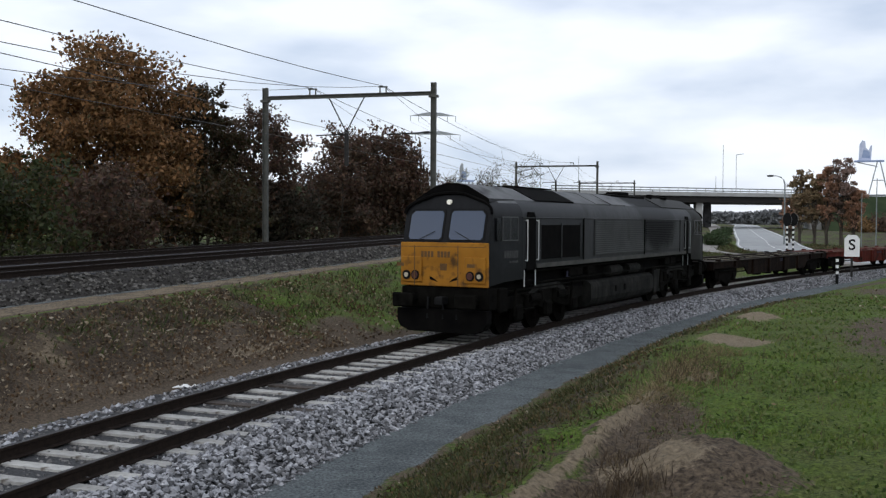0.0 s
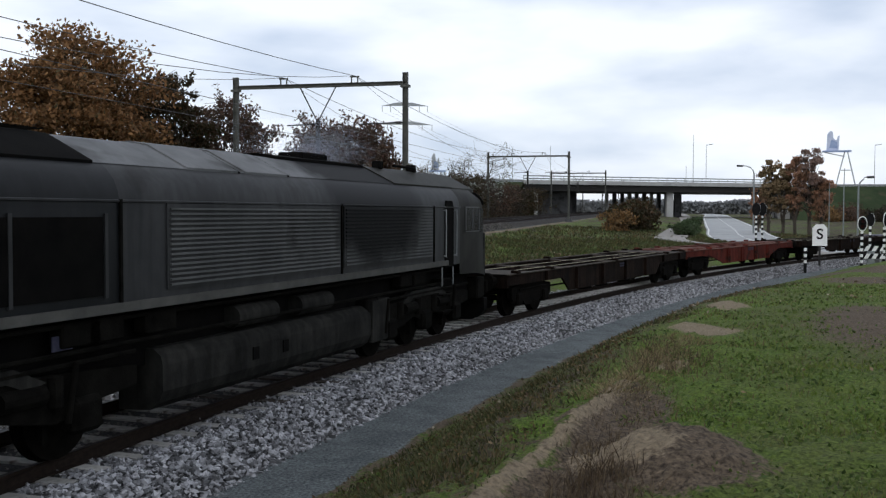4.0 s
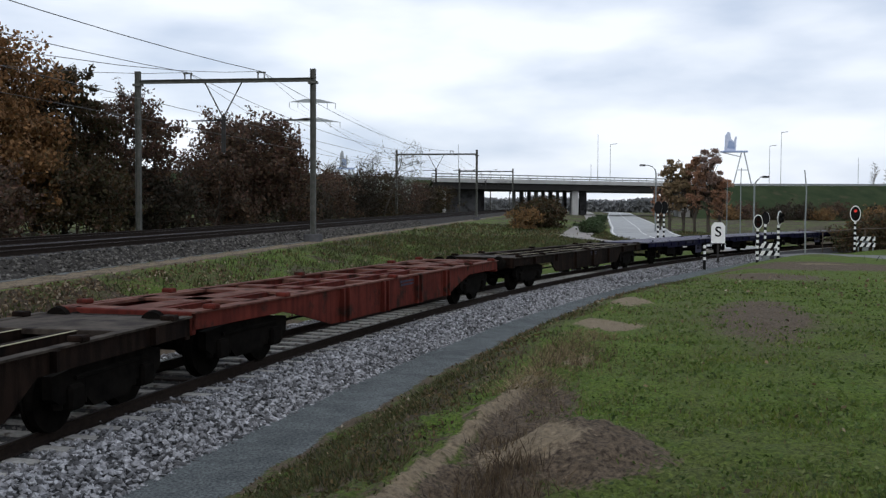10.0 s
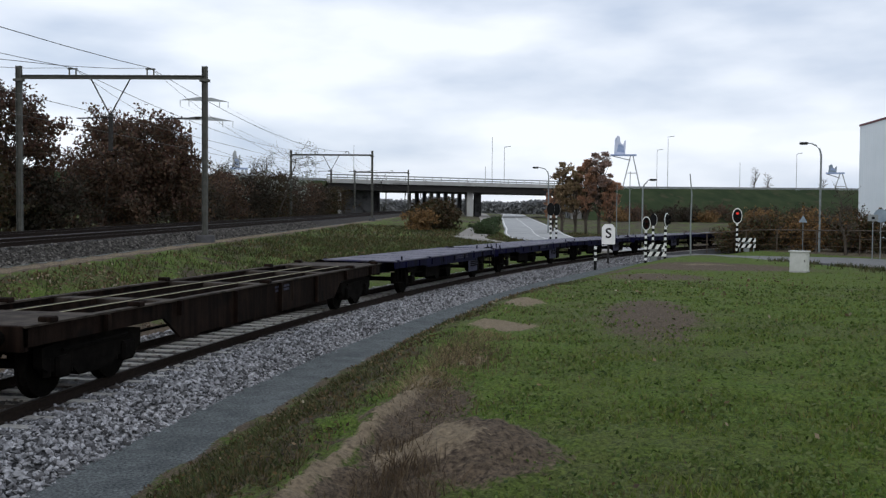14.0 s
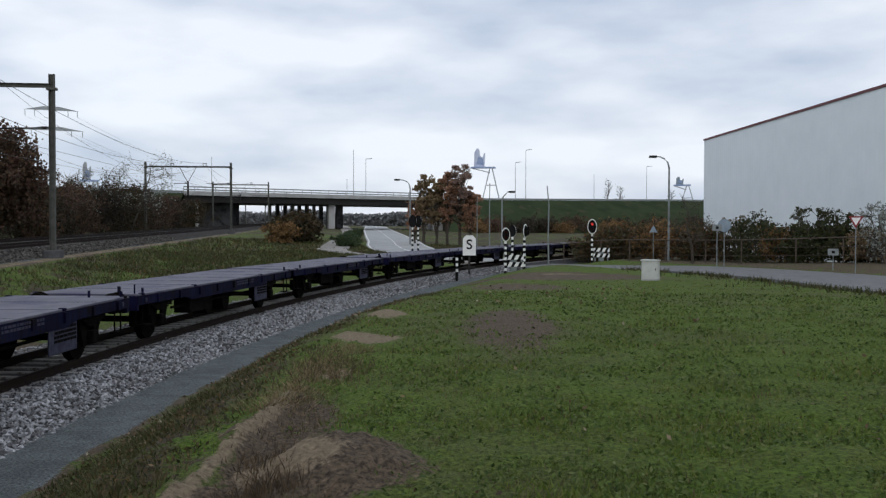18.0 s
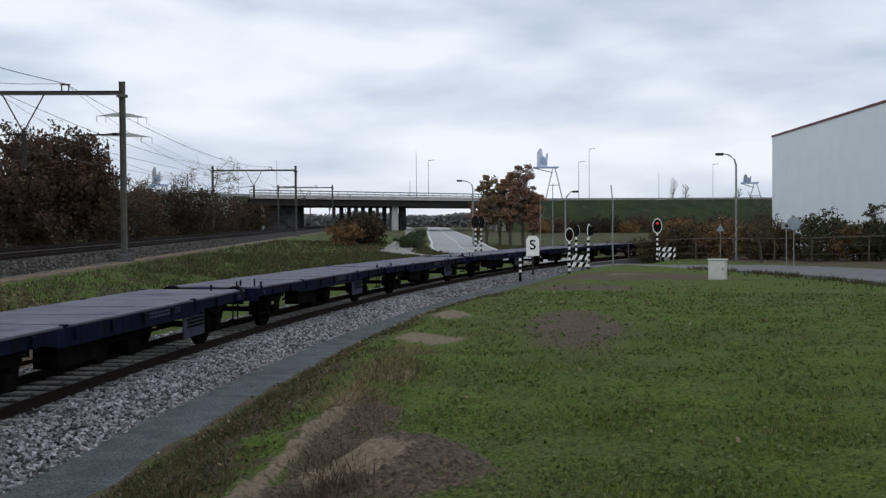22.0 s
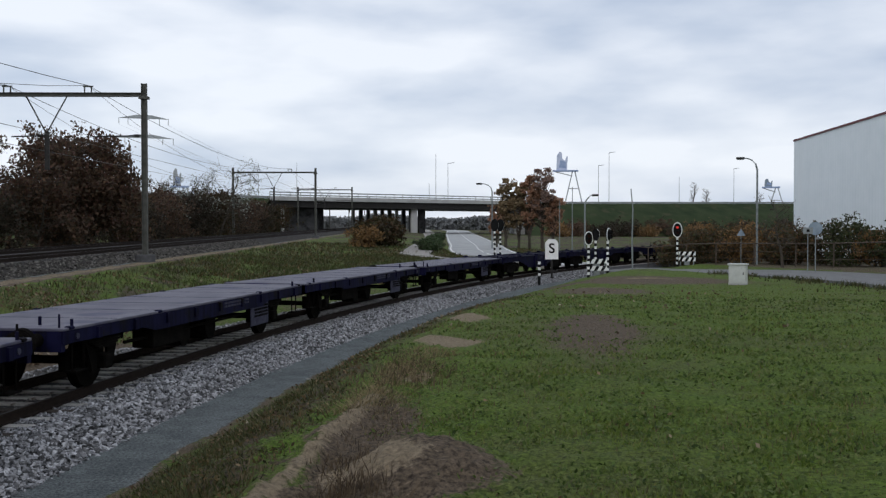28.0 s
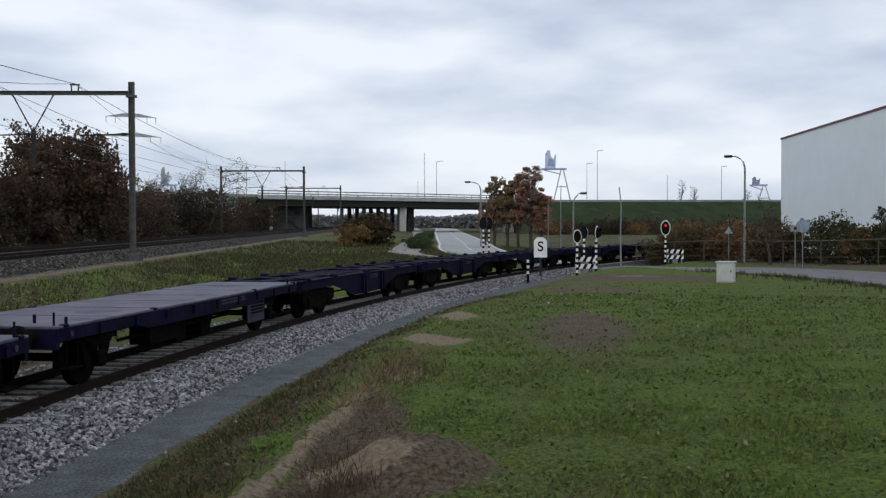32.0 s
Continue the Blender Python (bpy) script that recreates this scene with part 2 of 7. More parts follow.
def ground_material():
    """Grass with soil, leaf litter, gravel and dry patches laid by the mesh's zone layers and broken up by noise."""
    m = bpy.data.materials.new("ground_cover")
    m.use_nodes = True
    n, l = m.node_tree.nodes, m.node_tree.links
    b = n["Principled BSDF"]
    b.inputs["Roughness"].default_value = 0.95
    b.inputs["Specular IOR Level"].default_value = 0.15
    tc = n.new("ShaderNodeTexCoord")

    def noise_of(scale, detail=6.0):
        k = n.new("ShaderNodeTexNoise")
        k.inputs["Scale"].default_value, k.inputs["Detail"].default_value = scale, detail
        k.inputs["Roughness"].default_value = 0.7
        l.new(tc.outputs["Object"], k.inputs["Vector"])
        return k.outputs[0]

    def ramp(src, *stops):
        k = n.new("ShaderNodeValToRGB")
        while len(k.color_ramp.elements) < len(stops):
            k.color_ramp.elements.new(0.5)
        for e, (p, c) in zip(k.color_ramp.elements, stops):
            e.position, e.color = p, (*c, 1)
        l.new(src, k.inputs[0])
        return k.outputs[0]

    def mix(f, a, c):
        k = n.new("ShaderNodeMix")
        k.data_type = "RGBA"
        l.new(f, k.inputs[0])
        l.new(a, k.inputs[6])
        l.new(c, k.inputs[7])
        return k.outputs[2]

    def math(op, a, c):
        k = n.new("ShaderNodeMath")
        k.operation = op
        for i, v in enumerate((a, c)):
            if isinstance(v, (int, float)):
                k.inputs[i].default_value = v
            else:
                l.new(v, k.inputs[i])
        return k.outputs[0]

    fine, mid, big = noise_of(18.0, 8), noise_of(1.7), noise_of(0.22, 4)
    speck = ramp(noise_of(26.0, 10), (0.36, (0.18, 0.18, 0.18)), (0.49, (0.9, 0.9, 0.9)), (0.68, (1.7, 1.7, 1.6)))
    grass = mix(ramp(mid, (0.35, (0, 0, 0)), (0.65, (1, 1, 1))),
                ramp(fine, (0.3, (0.038, 0.066, 0.009)), (0.7, (0.094, 0.152, 0.020))),
                ramp(fine, (0.3, (0.054, 0.080, 0.013)), (0.7, (0.118, 0.156, 0.028))))
    grass = mix(ramp(big, (0.47, (0, 0, 0)), (0.66, (0.65, 0.65, 0.65))), grass,
                ramp(fine, (0.3, (0.050, 0.050, 0.022)), (0.7, (0.105, 0.098, 0.046))))
    soil = ramp(fine, (0.3, (0.050, 0.037, 0.026)), (0.7, (0.145, 0.110, 0.078)))
    sand = ramp(fine, (0.3, (0.120, 0.092, 0.060)), (0.7, (0.265, 0.210, 0.145)))
    litter = ramp(fine, (0.28, (0.022, 0.016, 0.011)), (0.5, (0.058, 0.043, 0.030)), (0.74, (0.125, 0.092, 0.062)))
    grit = mix(ramp(mid, (0.38, (0, 0, 0)), (0.60, (1, 1, 1))), ramp(fine, (0.3, (0.058, 0.066, 0.069)), (0.7, (0.112, 0.126, 0.131))), ramp(fine, (0.3, (0.090, 0.102, 0.107)), (0.7, (0.168, 0.184, 0.190))))
    zone = n.new("ShaderNodeVertexColor")
    zone.layer_name = "zone"
    sep = n.new("ShaderNodeSeparateColor")
    l.new(zone.outputs[0], sep.inputs[0])
    zone2 = n.new("ShaderNodeVertexColor")
    zone2.layer_name = "zone2"
    sep2 = n.new("ShaderNodeSeparateColor")
    l.new(zone2.outputs[0], sep2.inputs[0])

    def blend(weight, spread=0.5):
        s = math("ADD", weight, math("MULTIPLY", math("SUBTRACT", mid, 0.5), spread))
        s = math("ADD", s, math("MULTIPLY", math("SUBTRACT", fine, 0.5), spread))
        return ramp(s, (0.42, (0, 0, 0)), (0.58, (1, 1, 1)))

    col = mix(blend(sep.outputs[0], 1.0), grass, soil)
    col = mix(blend(sep2.outputs[0], 0.6), col, sand)
    col = mix(blend(sep.outputs[1], 1.1), col, litter)
    col = mix(blend(sep.outputs[2], 0.6), col, grit)
    mul = n.new("ShaderNodeMix")
    mul.data_type, mul.blend_type = "RGBA", "MULTIPLY"
    l.new(ramp(blend(sep2.outputs[0], 0.6), (0.0, (0.85, 0.85, 0.85)), (1.0, (0.40, 0.40, 0.40))), mul.inputs[0])
    l.new(col, mul.inputs[6])
    l.new(speck, mul.inputs[7])
    l.new(mul.outputs[2], b.inputs["Base Color"])
    bp = n.new("ShaderNodeBump")
    bp.inputs["Strength"].default_value, bp.inputs["Distance"].default_value = 0.9, 0.06
    l.new(noise_of(9.0, 8), bp.inputs["Height"])
    l.new(bp.outputs[0], b.inputs["Normal"])
    return m


GROUND = ground_material()

# ---------------- mesh helpers ----------------


def link_mesh(name, verts, faces, material, smooth=False):
    me = bpy.data.meshes.new(name)
    me.from_pydata(verts, [], faces)
    me.materials.append(material)
    if smooth:
        me.shade_smooth()
    return new(name, me)


def part(name, bm, material, parent, label=""):
    """Links a bmesh as one mesh object under a thing or a part."""
    me = bpy.data.meshes.new(name)
    bm.to_mesh(me)
    bm.free()
    me.materials.append(material)
    ob = new(name, me)
    ob.parent = parent
    if label:
        ob["label"] = label
    return ob


def box(bm, x0, x1, y0, y1, z0, z1, bevel=0.0):
    r = bmesh.ops.create_cube(bm, size=1.0)
    vs = r["verts"]
    for v in vs:
        v.co = ((x0 + x1) / 2 + v.co.x * (x1 - x0), (y0 + y1) / 2 + v.co.y * (y1 - y0), (z0 + z1) / 2 + v.co.z * (z1 - z0))
    if bevel:
        bmesh.ops.bevel(bm, geom=list({e for v in vs for e in v.link_edges}), offset=bevel, segments=1, affect="EDGES")
    return bm


def rod(bm, a, b, r0, r1=None, n=8, caps=True):
    a, b = Vector(a), Vector(b)
    d = b - a
    m = Matrix.Translation((a + b) / 2) @ d.to_track_quat("Z", "Y").to_matrix().to_4x4()
    bmesh.ops.create_cone(bm, cap_ends=caps, segments=n, radius1=r0, radius2=r0 if r1 is None else r1, depth=d.length, matrix=m)
    return bm


def prism(bm, outline, y0, y1, axis="y"):
    """Extrudes an outline of (x, z) pairs along y (or (y, z) pairs along x)."""
    def at(p, k):
        return (p[0], k, p[1]) if axis == "y" else (k, p[0], p[1])
    a = [bm.verts.new(at(p, y0)) for p in outline]
    b = [bm.verts.new(at(p, y1)) for p in outline]
    bm.faces.new(a)
    bm.faces.new(b[::-1])
    for i in range(len(outline)):
        j = (i + 1) % len(outline)
        bm.faces.new((a[j], a[i], b[i], b[j]))
    bmesh.ops.recalc_face_normals(bm, faces=bm.faces)
    return bm


def bmnew():
    return bmesh.new()


def empty(name, m=None):
    ob = new(name)
    ob.empty_display_size = 0.3
    if m is not None:
        ob.matrix_world = m
    return ob

# ---------------- the line of the tracks ----------------


STEP = 0.5
TS = np.arange(-210.0, 330.0, STEP)
I0 = int(np.argmin(np.abs(TS)))
_k = np.interp(TS, [-45, -30, 0, 25, 50, 88, 100], [0, 0.0077, 0.0077, 0.00525, 0.00558, 0.00558, 0.0])
_h = np.cumsum(_k) * STEP
TH = _h - _h[I0] + 0.38013
_x, _y = np.cumsum(np.sin(TH)) * STEP, np.cumsum(np.cos(TH)) * STEP
TX, TY = _x - _x[I0] - 3.391, _y - _y[I0] + 15.0


def on_track(s, lateral=0.0, z=0.0):
    h = np.interp(s, TS, TH)
    return Vector((np.interp(s, TS, TX) + math.cos(h) * lateral, np.interp(s, TS, TY) - math.sin(h) * lateral, z))


def track_coords(x, y):
    """Along the siding and across it (positive on the field's side) for arrays of places."""
    s, lat = np.empty(len(x)), np.empty(len(x))
    for i in range(0, len(x), 4000):
        dx, dy = x[i:i + 4000, None] - TX[None, ::2], y[i:i + 4000, None] - TY[None, ::2]
        j = np.argmin(dx * dx + dy * dy, axis=1)
        r = np.arange(len(j))
        h = TH[::2][j]
        along = dx[r, j] * np.sin(h) + dy[r, j] * np.cos(h)
        s[i:i + 4000] = TS[::2][j] + along
        lat[i:i + 4000] = dx[r, j] * np.cos(h) - dy[r, j] * np.sin(h)
    return s, lat


def rail_rise(s):
    """Height of the siding's rail heads: the track climbs a little from its near end."""
    return np.interp(s, [-9.0, 1.0], [0.06, 0.12])


def on_siding(s, lateral=0.0, z=0.0):
    """Like on_track, lifted with the rails; the lift fades out towards the foot of the ballast."""
    k = np.clip((2.5 - abs(lateral)) / 0.8, 0, 1)
    return on_track(s, lateral, z + float(rail_rise(s)) * k)


MAIN_HEAD = radians(15.1)
MAIN_O = (-5.15, 52.4)
MU = (math.sin(MAIN_HEAD), math.cos(MAIN_HEAD))
MV = (math.cos(MAIN_HEAD), -math.sin(MAIN_HEAD))


def on_main(a, v, z=0.0):
    return Vector((MAIN_O[0] + MU[0] * a + MV[0] * v, MAIN_O[1] + MU[1] * a + MV[1] * v, z))


def main_rail_z(a):
    return 1.88 + 0.0068 * np.clip(a, -160, 260)


def main_coords(x, y):
    dx, dy = x - MAIN_O[0], y - MAIN_O[1]
    return dx * MU[0] + dy * MU[1], dx * MV[0] + dy * MV[1]


def smooth(e0, e1, x):
    t = np.clip((x - e0) / (e1 - e0), 0, 1)
    return t * t * (3 - 2 * t)


# roads: centre line points and half width
ROAD_FAR = [(33.0, 74.0), (30.8, 86.0), (33.2, 99.0), (38.6, 117.0), (45.2, 140.0), (67.2, 215.0), (106.0, 345.0), (166.0, 560.0)]
ROAD_NEAR = [(33.0, 74.0), (34.2, 66.0), (36.0, 58.0), (38.2, 49.5), (38.2, 41.0), (35.4, 33.0), (31.4, 25.0), (24.0, 11.0)]
CYCLE = [(31.0, 71.5), (26.5, 75.5), (22.6, 80.0), (22.3, 85.0), (23.8, 90.0), (31.8, 116.0), (43.5, 154.0), (58.0, 208.0), (94.0, 345.0)]
ROADS = ((ROAD_FAR, 3.3), (ROAD_NEAR, 4.0), (CYCLE, 1.4))


def refine(pts, step=2.0):
    """Smooths a line of points and cuts it into short steps."""
    p = [Vector((*q, 0)) for q in pts]
    out = []
    for i in range(len(p) - 1):
        a, b, c, d = p[max(i - 1, 0)], p[i], p[i + 1], p[min(i + 2, len(p) - 1)]
        k = max(2, int((c - b).length / step))
        for j in range(k):
            t = j / k
            out.append(0.5 * (2 * b + (c - a) * t + (2 * a - 5 * b + 4 * c - d) * t * t + (3 * b - a - 3 * c + d) * t ** 3))
    out.append(p[-1])
    return np.array([(v.x, v.y) for v in out])


ROAD_LINES = [(refine(p), w) for p, w in ROADS]


def terrain(x, y, sunk=True):
    """Height of the ground at arrays of places."""
    s, lat = track_coords(x, y)
    a, v = main_coords(x, y)
    r = np.hypot(x, y)
    zm = main_rail_z(a)
    # field side
    field = 1.2 * (1 - smooth(-4, 46, s)) + 0.05
    far_rise = smooth(80, 260, r) * 2.0
    field = field + far_rise
    up = smooth(3.5, 6.6, lat)
    right = -0.38 + (field * 0.86 + 0.38) * up + field * 0.14 * smooth(6.6, 9.5, lat)
    # bank between the siding and the main line
    foot = np.maximum(-lat - 3.7, 0)
    edge = np.maximum(v - 6.0, 0)
    u = foot / np.maximum(foot + edge, 0.01)
    bank = -0.25 + 0.28 * smooth(2.4, 3.9, -lat)
    bank = bank + (zm - 0.62 - bank) * np.power(u, 1.25)
    flat = zm - 0.62 + 0.0 * v
    left = np.where(v > 6.0, bank, flat)
    z = np.where(lat > 0, right, left)
    # sand heap and small unevenness
    z = z + 0.21 * np.exp(-((x - 1.75) ** 2 / 0.30 + (y - 6.75) ** 2 / 0.45) ** 1.6)
    lip = 6.74 + 0.07 * (s + 6.5)
    run = smooth(-10, -8, s) * (1 - smooth(-3.0, 0.5, s))
    z = z + 0.08 * np.exp(-((lat - lip) / 0.11) ** 2) * run - 0.07 * np.exp(-((lat - lip - 0.42) / 0.22) ** 2) * run
    z = z + 0.10 * np.exp(-((lat - 6.95) ** 2 / 0.16)) * smooth(-2, 2, s) * (1 - smooth(14, 22, s))
    z = z + 0.5 * np.exp(-((x - 51) ** 2 + (y - 46) ** 2) / 110.0)
    z = z + 0.28 * np.exp(-((x - 28.5) ** 2 + (y - 56.5) ** 2) / 55.0) * smooth(2.5, 4.5, lat)
    if sunk:
        near = np.ones(len(x)) * 99.0
        for pts, w in ROAD_LINES:
            for i in range(0, len(x), 4000):
                d = np.sqrt(((x[i:i + 4000, None] - pts[None, :, 0]) ** 2 + (y[i:i + 4000, None] - pts[None, :, 1]) ** 2).min(axis=1)) - w
                near[i:i + 4000] = np.minimum(near[i:i + 4000], d)
        z = z - 0.22 * smooth(1.2, -0.3, near)
    return z


def ground_z(x, y, sunk=False):
    return float(terrain(np.array([float(x)]), np.array([float(y)]), sunk)[0])

# ---------------- ground ----------------


def build_ground():
    ang = np.concatenate([np.arange(-68, 68, 0.42), np.arange(68, 292, 7.0)])
    rad = [0.6]
    while rad[-1] < 4200:
        rad.append(rad[-1] * (1.011 if 4 < rad[-1] < 28 else 1.03) + 0.01)
    rad = np.array(rad)
    A, R = np.meshgrid(np.radians(ang), rad)
    x, y = (R * np.sin(A)).ravel(), (R * np.cos(A)).ravel()
    z = terrain(x, y)
    rough = np.array([noise.noise((px * 0.9, py * 0.9, 0)) for px, py in zip(x, y)])
    fine = np.array([noise.noise((px * 3.1, py * 3.1, 5)) for px, py in zip(x, y)])
    s, lat = track_coords(x, y)
    a, v = main_coords(x, y)
    grow = smooth(3.4, 4.4, lat) + smooth(3.2, 4.5, -lat) * (v > 6.2)
    z = z + grow * (rough * 0.045 + fine * 0.022) * (1 - smooth(120, 300, np.hypot(x, y)))
    near = np.hypot(x, y) < 26
    crumb = np.zeros(len(x))
    crumb[near] = [noise.noise((px * 7.3, py * 7.3, 8)) + 0.6 * noise.noise((px * 15.0, py * 15.0, 3)) for px, py in zip(x[near], y[near])]
    heap = np.exp(-((x - 1.7) ** 2 / 1.2 + (y - 6.8) ** 2 / 1.6)) + np.exp(-((lat - 6.85) / 0.6) ** 2) * (s < 12)
    z = z + 0.10 * rough * (lat < -4.0) * (v > 6.5) * (1 - smooth(30, 60, s))
    z = z + np.clip(grow, 0, 1) * crumb * (0.022 + 0.028 * np.clip(heap, 0, 1))
    n, m = len(rad), len(ang)
    faces = []
    for i in range(n - 1):
        for j in range(m):
            k = (j + 1) % m
            faces.append((i * m + j, i * m + k, (i + 1) * m + k, (i + 1) * m + j))
    verts = np.column_stack([x, y, z]).tolist()
    centre = len(verts)
    verts.append((0, 0, float(z[0])))
    faces += [(centre, (j + 1) % m, j) for j in range(m)]
    ob = link_mesh("ground", verts, faces, GROUND, smooth=True)
    me = ob.data

    def spot(cx, cy, rx, ry, turn=0.0):
        c, q = math.cos(turn), math.sin(turn)
        dx, dy = x - cx, y - cy
        return np.exp(-(((dx * c + dy * q) / rx) ** 2 + ((-dx * q + dy * c) / ry) ** 2))

    lat0 = lat
    lat = lat + (0.16 * rough + 0.09 * fine) * (1 - smooth(20, 40, s))   # ragged edges of the zones
    soil = np.maximum.reduce([
        1.1 * spot(1.75, 6.5, 0.60, 0.72), 1.0 * spot(7.3, 15.6, 0.95, 5.0, -0.42), 0.62 * smooth(40.5, 43, x) * (y < 95) * (y > 15), 1.2 * spot(25, 47.5, 6.0, 3.6, -0.4), 1.1 * spot(17.5, 36.5, 2.2, 5.0, -0.4), 0.95 * np.exp(-((lat - 7.2) / 0.5) ** 2) * (1 - smooth(-4, -1, s)) * smooth(-9, -7.5, s), 1.0 * (v < 5.75) * (v > 4.4), (0.58 - 0.20 * smooth(3.6, 4.0, lat)) * smooth(3.1, 3.4, lat) * (1 - smooth(6.7, 6.95, lat)) * (1 - smooth(14, 30, s)), 0.85 * np.exp(-((lat0 - 7.15 - 0.07 * (s + 6.5)) / 0.22) ** 2) * (1 - smooth(-4, -1, s)) * (s > -10),
        0.42 * np.exp(-((lat - 5.4) / 1.0) ** 2) * (1 - smooth(10, 26, s)),
        1.0 * smooth(2.2, 2.5, -lat) * (1 - smooth(4.2, 5.6, -lat)) * (1 - 0.7 * smooth(8, 20, s)) * (lat < 0), (0.50 - 0.26 * smooth(3, 14, s)) * smooth(3.5, 4.5, -lat) * (lat < 0) * (v > 5.9)])
    sand = np.maximum.reduce([
        0.68 * np.exp(-((lat0 - 6.78 - 0.07 * (s + 6.5)) / 0.12) ** 2) * (1 - smooth(-3.2, -1.0, s)), 1.0 * spot(1.45, 6.8, 0.40, 0.55, 0.3), 0.62 * spot(3.0, 11.4, 0.35, 1.2, -0.5),
        1.0 * spot(4.45, 14.8, 0.55, 1.0, -0.6), 1.0 * spot(6.35, 19.7, 0.5, 1.4, -0.5), 0.52 * (v < 5.6) * (v > 4.5), 0.85 * spot(25.5, 48.8, 3.2, 0.9, -0.4), 0.7 * spot(19.2, 41.0, 1.2, 0.6),
        0.72 * spot(-6.6, 20.2, 1.1, 1.3), 0.72 * spot(-7.2, 17.9, 1.4, 0.8), 0.6 * spot(-4.3, 21.9, 0.5, 1.6, -0.4), 0.6 * spot(-5.6, 14.6, 0.8, 1.2)])
    litter = np.maximum.reduce([
        (0.62 - 0.19 * smooth(3, 14, s)) * smooth(2.9, 4.2, -lat) * (v > 5.9),
        0.46 * smooth(3.4, 3.9, lat) * (1 - smooth(6.6, 6.95, lat)) * (1 - smooth(10, 30, s)), 0.60 * np.exp(-((lat0 - 6.15) / 0.55) ** 2) * (1 - smooth(0, 6, s)), 0.56 * smooth(82, 100, np.hypot(x, y)) * (x > 37),
        0.5 * (v < -6.5) * (v > -40)])
    grit = np.maximum.reduce([
        1.0 * (lat > 0) * (1 - smooth(3.3, 3.75, lat)) * (1 - smooth(44, 60, s)),
        0.9 * (np.abs(v) < 4.5), (lat > -2.3) * (lat < 2.6) * 0.9])
    patch = np.array([noise.noise((px * 0.55, py * 0.55, 11)) + 0.5 * noise.noise((px * 1.6, py * 1.6, 12)) for px, py in zip(x, y)])
    bank = (lat < -2.4) * (v > 5.9)
    verdant = np.maximum(spot(-2.2, 29.0, 2.2, 2.8), 0.9 * spot(-3.3, 24.8, 1.0, 1.6))
    litter = litter + bank * (0.45 * patch - 0.55 * verdant)
    soil = soil + bank * (-0.35 * patch - 0.6 * verdant)
    for layer, cols in (("zone", (soil, litter, grit)), ("zone2", (sand, sand, sand))):
        at = me.color_attributes.new(layer, "FLOAT_COLOR", "POINT")
        data = np.ones((len(verts), 4), dtype=np.float32)
        data[-1, :3] = 0.0
        for i, c in enumerate(cols):
            data[:-1, i] = np.clip(c, 0, 1)
        at.data.foreach_set("color", data.ravel())
    tagged(ob, "uneven grass field with bare soil and gravel path", "ground", kind="structure")


build_ground()


def strip(name, pts, half, material, lift=0.0, thick=0.2, profile=None):
    """A road surface with sides that follows the ground along a line."""
    z = terrain(pts[:, 0], pts[:, 1], False)
    k = np.ones(9) / 9
    z = np.convolve(np.pad(z, 4, mode="edge"), k, mode="valid")
    d = np.gradient(pts, axis=0)
    d /= np.linalg.norm(d, axis=1)[:, None]
    verts, faces = [], []
    for (x, y), (dx, dy), h in zip(pts, d, z):
        for side, dz in ((-half, -thick), (-half, 0), (half, 0), (half, -thick)):
            verts.append((x + dy * side, y - dx * side, h + lift + dz))
    for i in range(len(pts) - 1):
        for j in range(3):
            q = i * 4 + j
            faces.append((q, q + 1, q + 5, q + 4))
    ob = link_mesh(name, verts, faces, material)
    return ob, z


def roads():
    names = (("road_under_bridge", ROAD_FAR, 3.3, "pale asphalt road towards the viaduct", PALE_ASPHALT),
             ("road_crossing", ROAD_NEAR, 4.0, "grey asphalt road over the level crossing", ASPHALT),
             ("cycle_path", CYCLE, 1.4, "pale paved cycle path beside the road", PAVING))
    for i, (nm, p, w, label, mat) in enumerate(names):
        ob, _ = strip(nm, refine(p), w, mat, lift=-0.02 + 0.006 * i)
        tagged(ob, label, "road", kind="structure")
    # broad white blocks across the road's mouth
    for i in range(4):
        x, y = 35.9 + i * 1.55, 37.1 - i * 0.17
        bm = box(bmnew(), -0.42, 0.42, -0.3, 0.3, -0.05, 0.006)
        th = part("road_block_mark", bm, PAINT_WHITE, None)
        th.matrix_world = Matrix.Translation((x, y, ground_z(x, y) - 0.008))
        tagged(th, "white painted block on the road", "road marking", kind="structure")
    # painted lines
    for nm, p, off, dash in (("road_edge_line", ROAD_FAR, -3.05, 0), ("road_edge_line", ROAD_FAR, 3.05, 0), ("road_centre_line", ROAD_FAR, 0.0, 3)):
        pts = refine(p)
        d = np.gradient(pts, axis=0)
        d /= np.linalg.norm(d, axis=1)[:, None]
        side = np.column_stack([pts[:, 0] + d[:, 1] * off, pts[:, 1] - d[:, 0] * off])
        z = np.convolve(np.pad(terrain(pts[:, 0], pts[:, 1], False), 4, mode="edge"), np.ones(9) / 9, mode="valid") - 0.008
        verts, faces = [], []
        for i in range(len(side) - 1):
            if dash and i % dash == 0:
                continue
            q = len(verts)
            for k in (i, i + 1):
                for e in (-0.07, 0.07):
                    verts.append((side[k, 0] + d[k, 1] * e, side[k, 1] - d[k, 0] * e, z[k]))
            faces.append((q, q + 1, q + 3, q + 2))
        tagged(link_mesh(nm, verts, faces, PAINT_WHITE), "white painted road line", "road marking", kind="structure")


roads()

